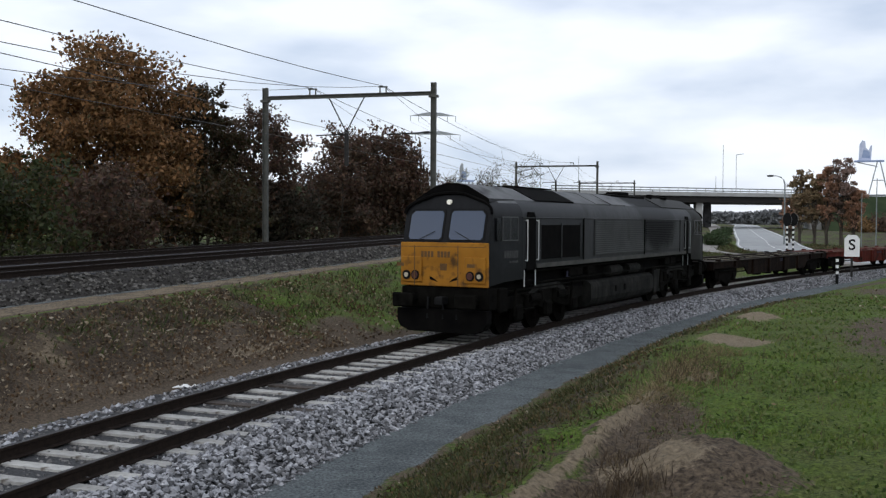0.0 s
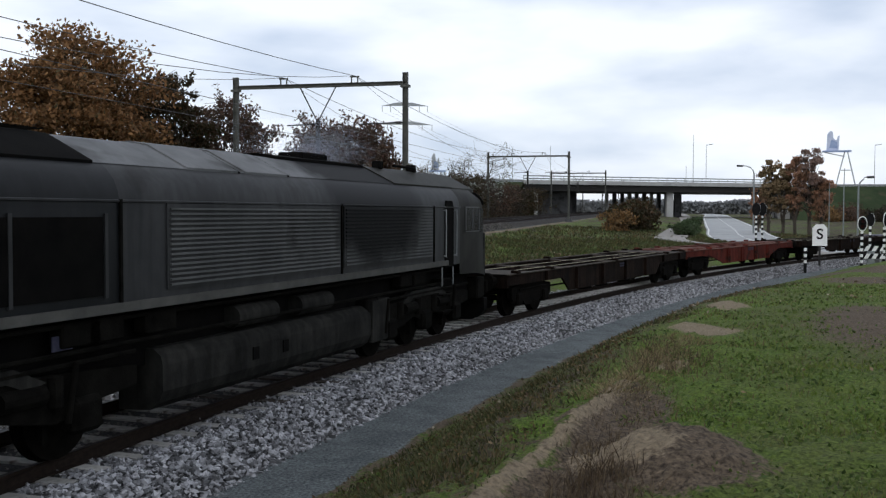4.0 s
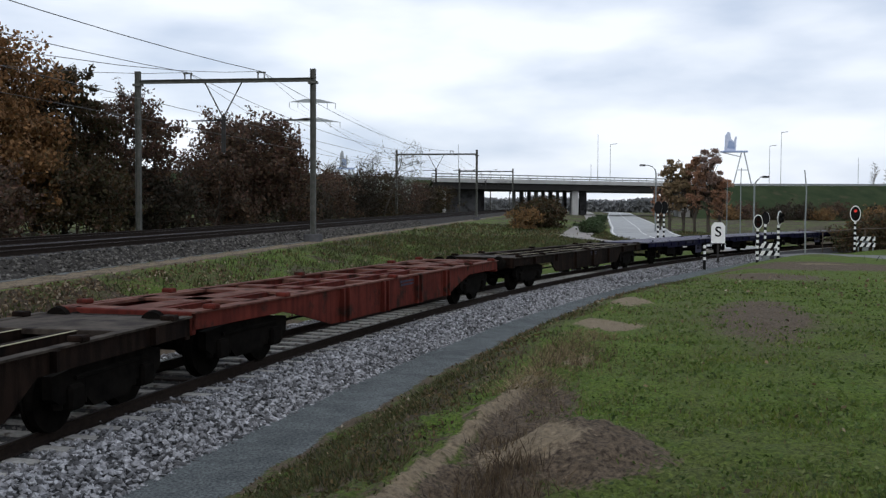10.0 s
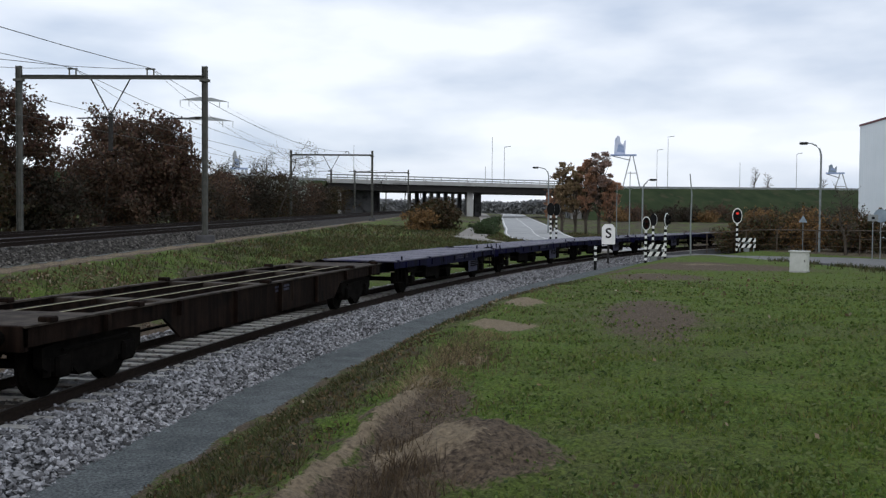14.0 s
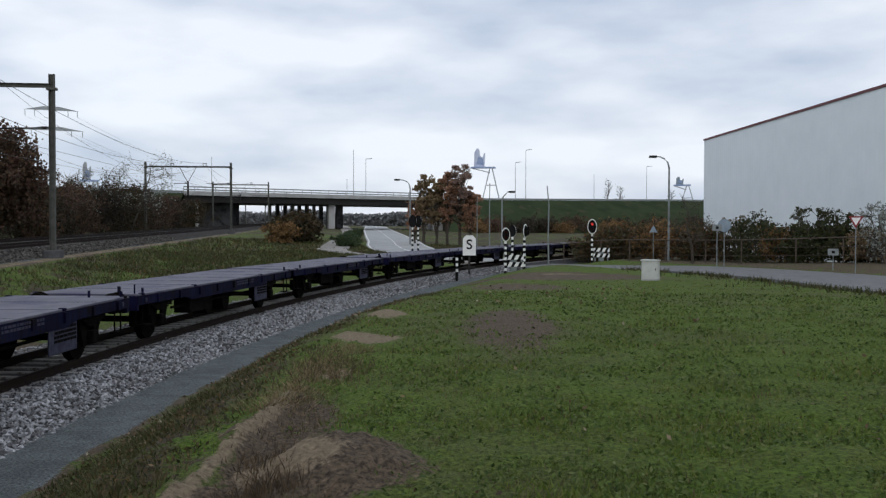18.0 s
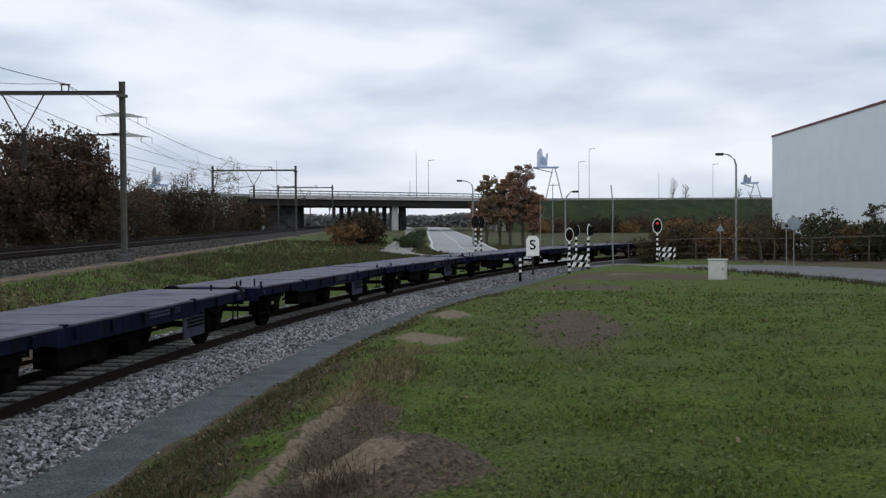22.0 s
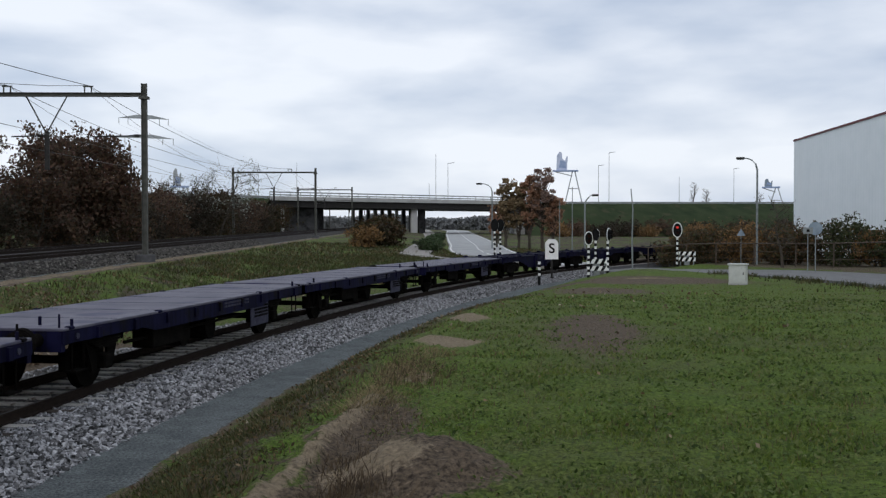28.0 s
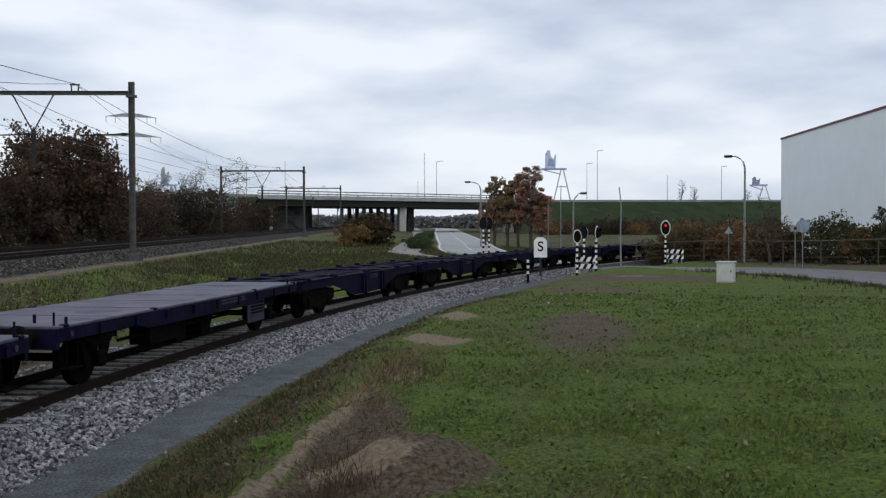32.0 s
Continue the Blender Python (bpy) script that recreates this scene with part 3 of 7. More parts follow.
# ---------------- tracks ----------------
PROFILE = [(-0.07, -0.172), (0.07, -0.172), (0.07, -0.16), (0.012, -0.145), (0.010, -0.05), (0.036, -0.035), (0.036, -0.005), (0.03, 0.0),
           (-0.03, 0.0), (-0.036, -0.005), (-0.036, -0.035), (-0.010, -0.05), (-0.012, -0.145), (-0.07, -0.16)]


def rail_mesh(name, stations, place, material=None):
    verts, faces = [], []
    k = len(PROFILE)
    for s in stations:
        for dy, dz in PROFILE:
            verts.append(tuple(place(s, dy, dz)))
    for i in range(len(stations) - 1):
        for j in range(k):
            faces.append((i * k + j, i * k + (j + 1) % k, (i + 1) * k + (j + 1) % k, (i + 1) * k + j))
    ob = link_mesh(name, verts, faces, RAIL)
    ob.data.materials.append(RAILTOP)
    for f in ob.data.polygons:
        if (f.index % k) in (7,):
            f.material_index = 1
    return ob


def ballast_bed(name, stations, section, place, label):
    verts, faces = [], []
    k = len(section)
    for s in stations:
        for v, z in section:
            verts.append(tuple(place(s, v, z)))
    for i in range(len(stations) - 1):
        for j in range(k - 1):
            faces.append((i * k + j, i * k + j + 1, (i + 1) * k + j + 1, (i + 1) * k + j))
    return tagged(link_mesh(name, verts, faces, BALLAST_MAIN if "main" in name else BALLAST), label, "ballast", kind="structure")


def siding():
    st = np.arange(-60, 200.1, 1.0)
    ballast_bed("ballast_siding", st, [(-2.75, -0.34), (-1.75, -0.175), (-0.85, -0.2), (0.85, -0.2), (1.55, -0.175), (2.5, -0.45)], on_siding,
                "dark ballast bed under the siding, gap shade in its colour")
    th = tagged(empty("siding_track"), "single curved railway track on concrete sleepers", "railway track", kind="structure")
    for side in (-0.7535, 0.7535):
        rail_mesh("rail", np.arange(-60, 200.1, 1.5), lambda s, dy, dz, side=side: on_siding(s, side + dy, dz)).parent = th
    return th


SIDING = siding()


def main_line():
    st = np.arange(-150, 420.1, 10.0)
    place = lambda a, v, z: on_main(a, v, z + main_rail_z(a))
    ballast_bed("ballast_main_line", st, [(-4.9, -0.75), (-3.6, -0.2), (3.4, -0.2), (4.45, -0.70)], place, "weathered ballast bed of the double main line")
    for c in (-2.1, 2.1):
        th = tagged(empty("main_line_track"), "straight main line track on raised ballast", "railway track", kind="structure")
        for side in (-0.7535, 0.7535):
            rail_mesh("rail", st, lambda a, dy, dz, w=c + side: place(a, w + dy, dz)).parent = th
        sl = bmnew()
        for i in range(-100, 320):
            p = on_main(i * 0.62, c, main_rail_z(i * 0.62) - 0.22)
            m = Matrix.Translation(p) @ Matrix.Rotation(-MAIN_HEAD, 4, "Z")
            bmesh.ops.create_cube(sl, size=1.0, matrix=m @ Matrix.Diagonal((2.5, 0.26, 0.12, 1)))
        ob = part("sleepers", sl, BRIDGE_DARK, th, "rows of weathered concrete sleepers")
        ob["kind"] = "stuff"


main_line()

# ---------------- overhead line portals ----------------


def portal(a, top=8.55, half=4.78):
    zb = float(main_rail_z(a)) - 0.25
    th = tagged(empty("catenary_portal", Matrix.Translation(on_main(a, 0, zb)) @ Matrix.Rotation(-MAIN_HEAD, 4, "Z")),
                "grey steel portal over the main line carrying overhead wires", "catenary portal", group="portals over the main line")
    for x in (-half, half):
        bm = bmnew()
        outline = [(0.13, -0.12), (0.13, 0.12), (0.105, 0.12), (0.105, 0.015), (-0.105, 0.015), (-0.105, 0.12), (-0.13, 0.12), (-0.13, -0.12), (-0.105, -0.12), (-0.105, -0.015), (0.105, -0.015), (0.105, -0.12)]
        lo, hi = [[bm.verts.new((x + p, q, z)) for p, q in outline] for z in (0, top)]
        bm.faces.new(lo)
        bm.faces.new(hi[::-1])
        for k in range(12):
            bm.faces.new((lo[k], hi[k], hi[(k + 1) % 12], lo[(k + 1) % 12]))
        bmesh.ops.recalc_face_normals(bm, faces=bm.faces)
        part("post", bm, GANTRY, th)
        part("footing", box(bmnew(), x - 0.4, x + 0.4, -0.4, 0.4, -0.6, 0.0, 0.03), BRIDGE_DARK, th, "square concrete footing")
        bm = bmnew()
        box(bm, x - 0.24, x + 0.24, -0.16, 0.16, top - 0.78, top - 0.66)
        part("bracket", bm, GANTRY, th)
    bm = bmnew()
    prism(bm, [(-0.1, top - 0.66), (0.1, top - 0.66), (0.1, top - 0.63), (0.01, top - 0.63), (0.01, top - 0.49), (0.1, top - 0.49), (0.1, top - 0.46), (-0.1, top - 0.46), (-0.1, top - 0.49), (-0.01, top - 0.49),
               (-0.01, top - 0.63), (-0.1, top - 0.63)], -half, half, axis="x")
    part("beam", bm, GANTRY, th)
    for x in (-2.0, 2.0):
        bm = bmnew()
        for dx in (-0.17, 0.17):
            box(bm, x + dx - 0.02, x + dx + 0.02, -0.05, 0.05, top - 0.46, top - 0.18)
        box(bm, x - 0.24, x + 0.24, -0.06, 0.06, top - 0.18, top - 0.12)
        part("insulator_bracket", bm, GANTRY, th)
    bm = bmnew()
    rod(bm, (-1.05, 0, top - 0.66), (-0.1, 0, top - 2.45), 0.035, n=6)
    rod(bm, (0.95, 0, top - 0.66), (-0.05, 0, top - 2.45), 0.035, n=6)
    box(bm, -0.16, 0.06, -0.04, 0.04, top - 4.3, top - 2.4)
    part("hanger", bm, DARKSTEEL, th, "V-shaped hanger with a drop post")
    for x in (-2.0, 2.0):
        e = half - 0.15 if x > 0 else -0.1
        part("support_arm", rod(bmnew(), (e, 0, 5.95), (x + 0.2, 0, 5.9), 0.035, n=6), DARKSTEEL, th)
        part("arm_insulator", rod(bmnew(), (e - 0.35, 0, 5.95), (e - 0.1, 0, 5.95), 0.07, n=8), DARKSTEEL, th)


PORTALS = [-73.0, 0.0, 75.0, 140.0, 205.0, 272.0]
for _a in PORTALS:
    portal(_a, half=4.78 if _a < 50 else 5.2)


def wires():
    def tube(name, pts, r, label):
        verts, faces = [], []
        for i, p in enumerate(pts):
            d = (pts[min(i + 1, len(pts) - 1)] - pts[max(i - 1, 0)]).normalized()
            u = d.cross(Vector((0, 0, 1))).normalized()
            w = u.cross(d)
            for k in range(4):
                an = k * math.pi / 2
                verts.append(tuple(p + u * (r * math.cos(an)) + w * (r * math.sin(an))))
        for i in range(len(pts) - 1):
            for k in range(4):
                faces.append((i * 4 + k, i * 4 + (k + 1) % 4, i * 4 + 4 + (k + 1) % 4, i * 4 + 4 + k))
        tagged(link_mesh(name, verts, faces, WIRE), label, "overhead wire", group="overhead wires")

    for v in (-2.0, 2.0):
      for h, sag, r, label in ((8.45, 2.8, 0.012, "sagging carrier wire over the main line"), (5.55, 0.04, 0.012, "taut contact wire over the main line"),
                               (8.45, 1.14, 0.016, "feeder wire on top of the portals")):
        pts = []
        for a0, a1 in zip(PORTALS[:-1], PORTALS[1:]):
            for k in range(14):
                t = k / 14
                a = a0 + (a1 - a0) * t
                pts.append(on_main(a, v, float(main_rail_z(a)) - 0.25 + h - sag * 4 * t * (1 - t)))
        tube("overhead_wire", pts, r, label)


wires()

# ---------------- viaduct and motorway bank ----------------
DECK = [(-260.0, 70.0, 10.2), (-60.0, 162.0, 10.0), (27.0, 201.0, 9.55), (76.0, 222.0, 9.75), (96.0, 229.0, 9.75), (180.0, 252.0, 10.9), (330.0, 285.0, 11.2), (700.0, 340.0, 11.2)]


def deck_at(x):
    xs = [p[0] for p in DECK]
    return float(np.interp(x, xs, [p[1] for p in DECK])), float(np.interp(x, xs, [p[2] for p in DECK]))


def viaduct():
    th = tagged(empty("viaduct"), "concrete motorway viaduct across the road and railway", "viaduct", kind="structure")
    x0, x1 = 22.0, 88.0
    y0, z0 = deck_at(x0)
    y1, z1 = deck_at(x1)
    d = Vector((x1 - x0, y1 - y0, 0)).normalized()
    nrm = Vector((0.29, 0.957, 0))

    def beam(name, lo, hi, near, far, mat, label=""):
        vs = []
        for (x, y, z) in ((x0, y0, z0), (x1, y1, z1)):
            for off in (near, far):
                for h in (lo, hi):
                    vs.append((x + nrm.x * off, y + nrm.y * off, z + h))
        f = [(0, 1, 3, 2), (4, 6, 7, 5), (0, 4, 5, 1), (2, 3, 7, 6), (1, 5, 7, 3), (0, 2, 6, 4)]
        ob = link_mesh(name, vs, f, mat)
        ob.parent = th
        if label:
            ob["label"] = label
        return ob

    # girders coloured near black for the shade below the slab
    beam("deck", -2.1, -0.35, 1.0, 26.0, DARKSTEEL, "girders under the deck with shade in their dark colour")
    beam("edge_beam", -0.75, 0.1, 0.0, 0.5, CONCRETE_OLD, "pale concrete edge beam")
    beam("slab", -0.36, 0.0, 0.5, 26.5, CONCRETE_OLD)
    for h in (0.40, 0.95):
        beam("rail", h - 0.13, h + 0.10, 0.15, 0.25, GALV)
    for i in range(31):
        t = i / 30
        p = Vector((x0, y0, z0)).lerp(Vector((x1, y1, z1)), t)
        part("railing_post", box(bmnew(), p.x - 0.05, p.x + 0.05, p.y + 0.12, p.y + 0.22, p.z + 0.05, p.z + 1.05), GALV, th)
    # piers set back under the deck get the dark concrete as painted shade
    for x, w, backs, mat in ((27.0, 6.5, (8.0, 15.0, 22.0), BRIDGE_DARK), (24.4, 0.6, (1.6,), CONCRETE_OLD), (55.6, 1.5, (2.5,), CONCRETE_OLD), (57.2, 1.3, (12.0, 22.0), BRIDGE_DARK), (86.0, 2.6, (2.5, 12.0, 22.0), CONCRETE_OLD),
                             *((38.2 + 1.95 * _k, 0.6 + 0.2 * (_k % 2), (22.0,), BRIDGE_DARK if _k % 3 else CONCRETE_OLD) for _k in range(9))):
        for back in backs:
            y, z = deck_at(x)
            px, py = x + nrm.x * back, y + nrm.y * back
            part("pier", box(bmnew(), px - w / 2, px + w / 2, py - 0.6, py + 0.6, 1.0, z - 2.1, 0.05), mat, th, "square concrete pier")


viaduct()


BANK_GRASS = surf("embankment_grass", (0.018, 0.030, 0.014), (0.042, 0.056, 0.026), 0.12, 0.95, bump=0.5, bump_scale=1.5, spots=((0.050, 0.050, 0.028), 0.35, 0.58), spec=0.05)


def motorway_bank():
    def side(xs, name):
        verts, faces = [], []
        for x in xs:
            y, z = deck_at(x)
            d = Vector((1, (deck_at(x + 1)[0] - deck_at(x - 1)[0]) / 2, 0)).normalized()
            nr = Vector((0.29, 0.957, 0))
            for off, h in ((-20.0, 0.6), (-9.0, z - 4.0), (-0.3, z - 0.55), (0.6, z - 0.35), (28.0, z - 0.4), (45.0, 1.0)):
                verts.append((x + nr.x * off, y + nr.y * off, h))
        for i in range(len(xs) - 1):
            for j in range(5):
                q = i * 6 + j
                faces.append((q, q + 1, q + 7, q + 6))
        ob = link_mesh(name, verts, faces, BANK_GRASS)
        for layer in ("zone", "zone2"):
            at = ob.data.color_attributes.new(layer, "FLOAT_COLOR", "POINT")
            at.data.foreach_set("color", np.tile(np.array([0.1, 0.0, 0.0, 1.0], dtype=np.float32) if layer == "zone" else np.array([0, 0, 0, 1.0], dtype=np.float32), len(verts)))
        tagged(ob, "grassy motorway embankment", "embankment", kind="structure")
        rail, rf = [], []
        for x in xs:
            y, z = deck_at(x)
            rail += [(x, y, z - 0.35), (x, y + 0.06, z - 0.35), (x, y + 0.06, z + 0.12), (x, y, z + 0.12)]
        for i in range(len(xs) - 1):
            for j in range(4):
                rf.append((i * 4 + j, i * 4 + (j + 1) % 4, i * 4 + 4 + (j + 1) % 4, i * 4 + 4 + j))
        tagged(link_mesh("crash_barrier", rail, rf, GALV), "long steel crash barrier along the motorway", "crash barrier", kind="structure")
    side([87, 92, 100, 120, 140, 160, 180, 210, 250, 300, 360, 450, 560, 690], "motorway_embankment_east")
    side([-255, -180, -120, -60, -30, 0, 12, 22], "motorway_embankment_west")


motorway_bank()

# ---------------- hall ----------------


def hall():
    a, b = Vector((66.0, 90.5, 0)), Vector((50.0, 46.1, 0))
    d = (b - a).normalized()
    n = Vector((-d.y, d.x, 0))
    b = b + d * 0.5
    h = 12.35
    m = Matrix.Translation(a) @ Matrix(((d.x, n.x, 0, 0), (d.y, n.y, 0, 0), (0, 0, 1, 0), (0, 0, 0, 1)))
    L = (b - a).length
    th = tagged(empty("warehouse", m), "large white corrugated metal warehouse with dark red roof trim", "warehouse")
    bm = bmnew()
    out, inn = [], []
    k = int(L / 0.33)
    for i in range(k + 1):
        x = i * L / k
        o = -0.014 if i % 2 else 0.0
        out.append((x, o))
        out.append((x + L / k * 0.45, o)) if i < k else None
    vs0 = [bm.verts.new((x, y, 0)) for x, y in out]
    vs1 = [bm.verts.new((x, y, h)) for x, y in out]
    for i in range(len(out) - 1):
        bm.faces.new((vs0[i], vs0[i + 1], vs1[i + 1], vs1[i]))
    part("front_wall", bm, CLADDING, th, "white ribbed cladding wall")
    part("core", box(bmnew(), 0.0, L, 0.02, 60.0, 0, h - 0.05), CLADDING, th)
    part("side_wall", box(bmnew(), L, L + 0.08, 0.0, 60.0, 0, h), CLADDING, th)
    part("roof_trim", box(bmnew(), -0.05, L + 0.1, -0.08, 0.1, h - 0.06, h + 0.14), CLAD_TRIM, th, "dark red metal roof edge")
    part("corner_trim", box(bmnew(), L - 0.15, L + 0.12, -0.06, 0.1, 0, h - 0.12), CLADDING, th)


hall()

# ---------------- trees and shrubs ----------------


def leaves_mesh(name, centres, size, rng, flat=0.6):
    """Small folded leaf cards round the given centres, joined into one mesh."""
    n = len(centres)
    c = np.asarray(centres)
    u = rng.normal(size=(n, 3))
    u /= np.linalg.norm(u, axis=1)[:, None]
    w = rng.normal(size=(n, 3))
    w -= (w * u).sum(1)[:, None] * u
    w /= np.linalg.norm(w, axis=1)[:, None]
    k = size * rng.uniform(0.6, 1.4, n)[:, None]  # size: one number or one per leaf
    verts = np.stack([c - u * k, c + w * k * flat, c + u * k, c - w * k * flat], axis=1).reshape(-1, 3)
    faces = np.arange(4 * n).reshape(n, 4)
    me = bpy.data.meshes.new(name)
    me.from_pydata(verts.tolist(), [], faces.tolist())
    return me


def limb(bm, pts, r0, r1, n=6):
    rings = []
    for i, p in enumerate(pts):
        d = (Vector(pts[min(i + 1, len(pts) - 1)]) - Vector(pts[max(i - 1, 0)])).normalized()
        u = d.orthogonal().normalized()
        w = d.cross(u)
        r = r0 + (r1 - r0) * i / (len(pts) - 1)
        rings.append([bm.verts.new(Vector(p) + u * (r * math.cos(2 * math.pi * k / n)) + w * (r * math.sin(2 * math.pi * k / n))) for k in range(n)])
    for a, b in zip(rings[:-1], rings[1:]):
        for k in range(n):
            bm.faces.new((a[k], a[(k + 1) % n], b[(k + 1) % n], b[k]))


def tree(name, x, y, height, width, material, label, seed, base=0.12, leaves=9000, size=0.16, category="tree", group="", trunks=1, bare=0.0, top=0.9, dome=0):
    """A tapered trunk with limbs, twigs at their ends and leaves in clumps round the twigs."""
    rng = np.random.default_rng(seed)
    z = ground_z(x, y)
    th = tagged(empty(name, Matrix.Translation((x, y, z - 0.05))), label, category, group)
    bm = bmnew()
    tips = []
    r0 = 0.018 * height + 0.03
    for t in range(trunks):
        ox = rng.normal(0, width * 0.12, 2) if trunks > 1 else np.zeros(2)
        lean = rng.normal(0, 0.05, 2) + ox / max(height, 1) * 1.5
        stem = [np.array([ox[0] + lean[0] * h, ox[1] + lean[1] * h, h]) for h in np.linspace(0, height * top * rng.uniform(0.85, 1.0), 6)]
        stem = [p + np.append(rng.normal(0, 0.012 * height, 2), 0) * (i > 0) for i, p in enumerate(stem)]
        limb(bm, [tuple(p) for p in stem], r0 / math.sqrt(trunks), r0 * 0.15)
        nl = int(22 / math.sqrt(trunks)) + 4
        for i in range(nl):
            f = base + (1 - base) * (i + rng.uniform(0, 1)) / nl
            k = f * 5
            j = min(int(k), 4)
            p0 = stem[j] * (1 - (k - j)) + stem[j + 1] * (k - j)
            an = rng.uniform(0, 2 * math.pi)
            # crown outline: wide below the middle, round on top
            q = (f - base) / (1 - base)
            reach = width / 2 * (0.35 + 0.65 * math.sqrt(max(0.0, 1 - (max(q - 0.35, 0) / 0.68) ** 2))) * rng.uniform(0.7, 1.12)
            rise = height * 0.10 * rng.uniform(0.2, 1.2)
            mid = p0 + np.array([math.cos(an) * reach * 0.5, math.sin(an) * reach * 0.5, rise * 0.7])
            end = p0 + np.array([math.cos(an) * reach, math.sin(an) * reach, rise])
            limb(bm, [tuple(p0), tuple(mid), tuple(end)], r0 * 0.28 * (1 - 0.6 * q), 0.012, 5)
            for w in range(7):
                b0 = mid + (end - mid) * rng.uniform(-0.2, 1.0)
                b1 = b0 + rng.normal(0, 1, 3) * width * 0.085 + np.array([0, 0, 0.02 * height])
                limb(bm, [tuple(b0), tuple(b1)], 0.022, 0.008, 3)
                tips.append(b1)
                tips.append((b0 + b1) / 2)
    # leaf clumps over a domed crown, each on its own twig
    if dome:
        zc, rz, rw = height * (0.52 + base * 0.4), height * (0.47 - base * 0.4), width / 2
        clumps = []
        for i in range(dome):
            d = rng.normal(size=3)
            d /= np.linalg.norm(d)
            k = rng.uniform(0.45, 1.0) ** 0.6 * 0.9
            low = 1.0 if d[2] > 0 else 0.9
            c = np.array([d[0] * rw * k * low, d[1] * rw * k * low, zc + d[2] * rz * k])
            clumps.append(c)
            root = np.array([0, 0, max(0.3, c[2] - 0.25 * height)]) + c * np.array([0.25, 0.25, 0])
            limb(bm, [tuple(root), tuple((root + c) / 2 + rng.normal(0, 0.1, 3)), tuple(c)], 0.05, 0.012, 4)
        clumps = np.array(clumps)
    part("trunk", bm, BARK, th, "dark bare trunk and branches")
    tips = np.array(tips)
    keep = tips[rng.random(len(tips)) > bare]
    if leaves and len(keep):
        if dome:
            pick = rng.integers(0, dome, leaves)
            radius = rng.uniform(0.6, 1.35, dome)[pick][:, None] * width * 0.062
            c = clumps[pick] + np.clip(rng.normal(0, 1, (leaves, 3)), -1.6, 1.6) * radius * np.array([1.0, 1.0, 0.6])
            few = leaves // 5
            c[:few] = keep[rng.integers(0, len(keep), few)] * np.array([0.92, 0.92, 0.97]) + rng.normal(0, 0.02 * width, (few, 3))
        else:
            c = keep[rng.integers(0, len(keep), leaves)] + rng.normal(0, 1, (leaves, 3)) * np.array([0.042, 0.042, 0.032]) * max(width, height * 0.5)
        c = c[c[:, 2] > 0.15]
        me = leaves_mesh("crown", c, size, rng)
        me.materials.append(material)
        ob = new("crown", me)
        ob.parent = th
    return th


LEAF_VERGE = leafy("verge_leaf", [(0.030, 0.050, 0.022), (0.045, 0.075, 0.030), (0.06, 0.085, 0.035), (0.035, 0.055, 0.025)])
OAK = "tall oak with dense brown autumn leaves beside the railway"
tree("oak_tree", -20.2, 59.5, 12.8, 11.4, LEAF_OAK, OAK, 1, base=0.03, leaves=40000, size=0.135, dome=110)
tree("oak_tree", -25.6, 57.5, 5.8, 6.5, LEAF_OAK, OAK, 2, base=0.03, leaves=20000, size=0.12, dome=80)
tree("oak_tree", -16.2, 64.0, 11.2, 5.6, LEAF_DARK, "dark green-brown tree in autumn leaf", 3, base=0.05, leaves=20000, size=0.12, dome=60)
tree("oak_tree", -13.3, 69.0, 9.8, 8.0, LEAF_PLUM, "plum-brown tree in thinning autumn leaf behind the railway", 4, base=0.05, leaves=20000, size=0.12, dome=70)
tree("oak_tree", -6.2, 78.5, 9.3, 11.2, LEAF_PLUM, "broad round plum-brown tree in autumn leaf", 5, base=0.03, leaves=28000, size=0.14, dome=90)
tree("oak_tree", -31.0, 52.0, 7.5, 8.0, LEAF_OAK, OAK, 6, base=0.05, leaves=9000, dome=60)
tree("oak_tree", -36.0, 42.0, 8.0, 9.0, LEAF_OAK, OAK, 7, base=0.05, leaves=7000, dome=60)
_rng = np.random.default_rng(40)
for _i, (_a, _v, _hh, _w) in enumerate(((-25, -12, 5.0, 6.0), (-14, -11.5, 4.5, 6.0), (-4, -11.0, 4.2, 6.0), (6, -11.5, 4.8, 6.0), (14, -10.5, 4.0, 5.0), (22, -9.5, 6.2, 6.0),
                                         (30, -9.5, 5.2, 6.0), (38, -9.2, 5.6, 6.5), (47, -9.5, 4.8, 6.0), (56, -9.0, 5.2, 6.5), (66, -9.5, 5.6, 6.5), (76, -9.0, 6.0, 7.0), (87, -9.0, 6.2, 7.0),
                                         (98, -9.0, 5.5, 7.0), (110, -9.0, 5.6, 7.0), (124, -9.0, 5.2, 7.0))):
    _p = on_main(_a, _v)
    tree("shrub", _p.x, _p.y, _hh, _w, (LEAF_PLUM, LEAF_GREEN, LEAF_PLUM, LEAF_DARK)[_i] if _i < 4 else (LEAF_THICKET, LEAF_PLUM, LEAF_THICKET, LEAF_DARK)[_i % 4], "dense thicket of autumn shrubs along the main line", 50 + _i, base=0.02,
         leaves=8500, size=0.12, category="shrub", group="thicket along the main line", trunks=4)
for _i, (_a, _v, _hh) in enumerate(((48, -15, 7.5), (52, -13, 8.0), (60, -16, 7.0), (71, -14, 8.2), (80, -15, 7.6), (92, -13.5, 8.4), (104, -15, 7.4), (118, -14, 7.6))):
    _p = on_main(_a, _v)
    tree("birch_tree", _p.x, _p.y, _hh, 4.5, LEAF_DARK, "nearly bare young tree above the thicket", 80 + _i, leaves=900, size=0.11, bare=0.5)
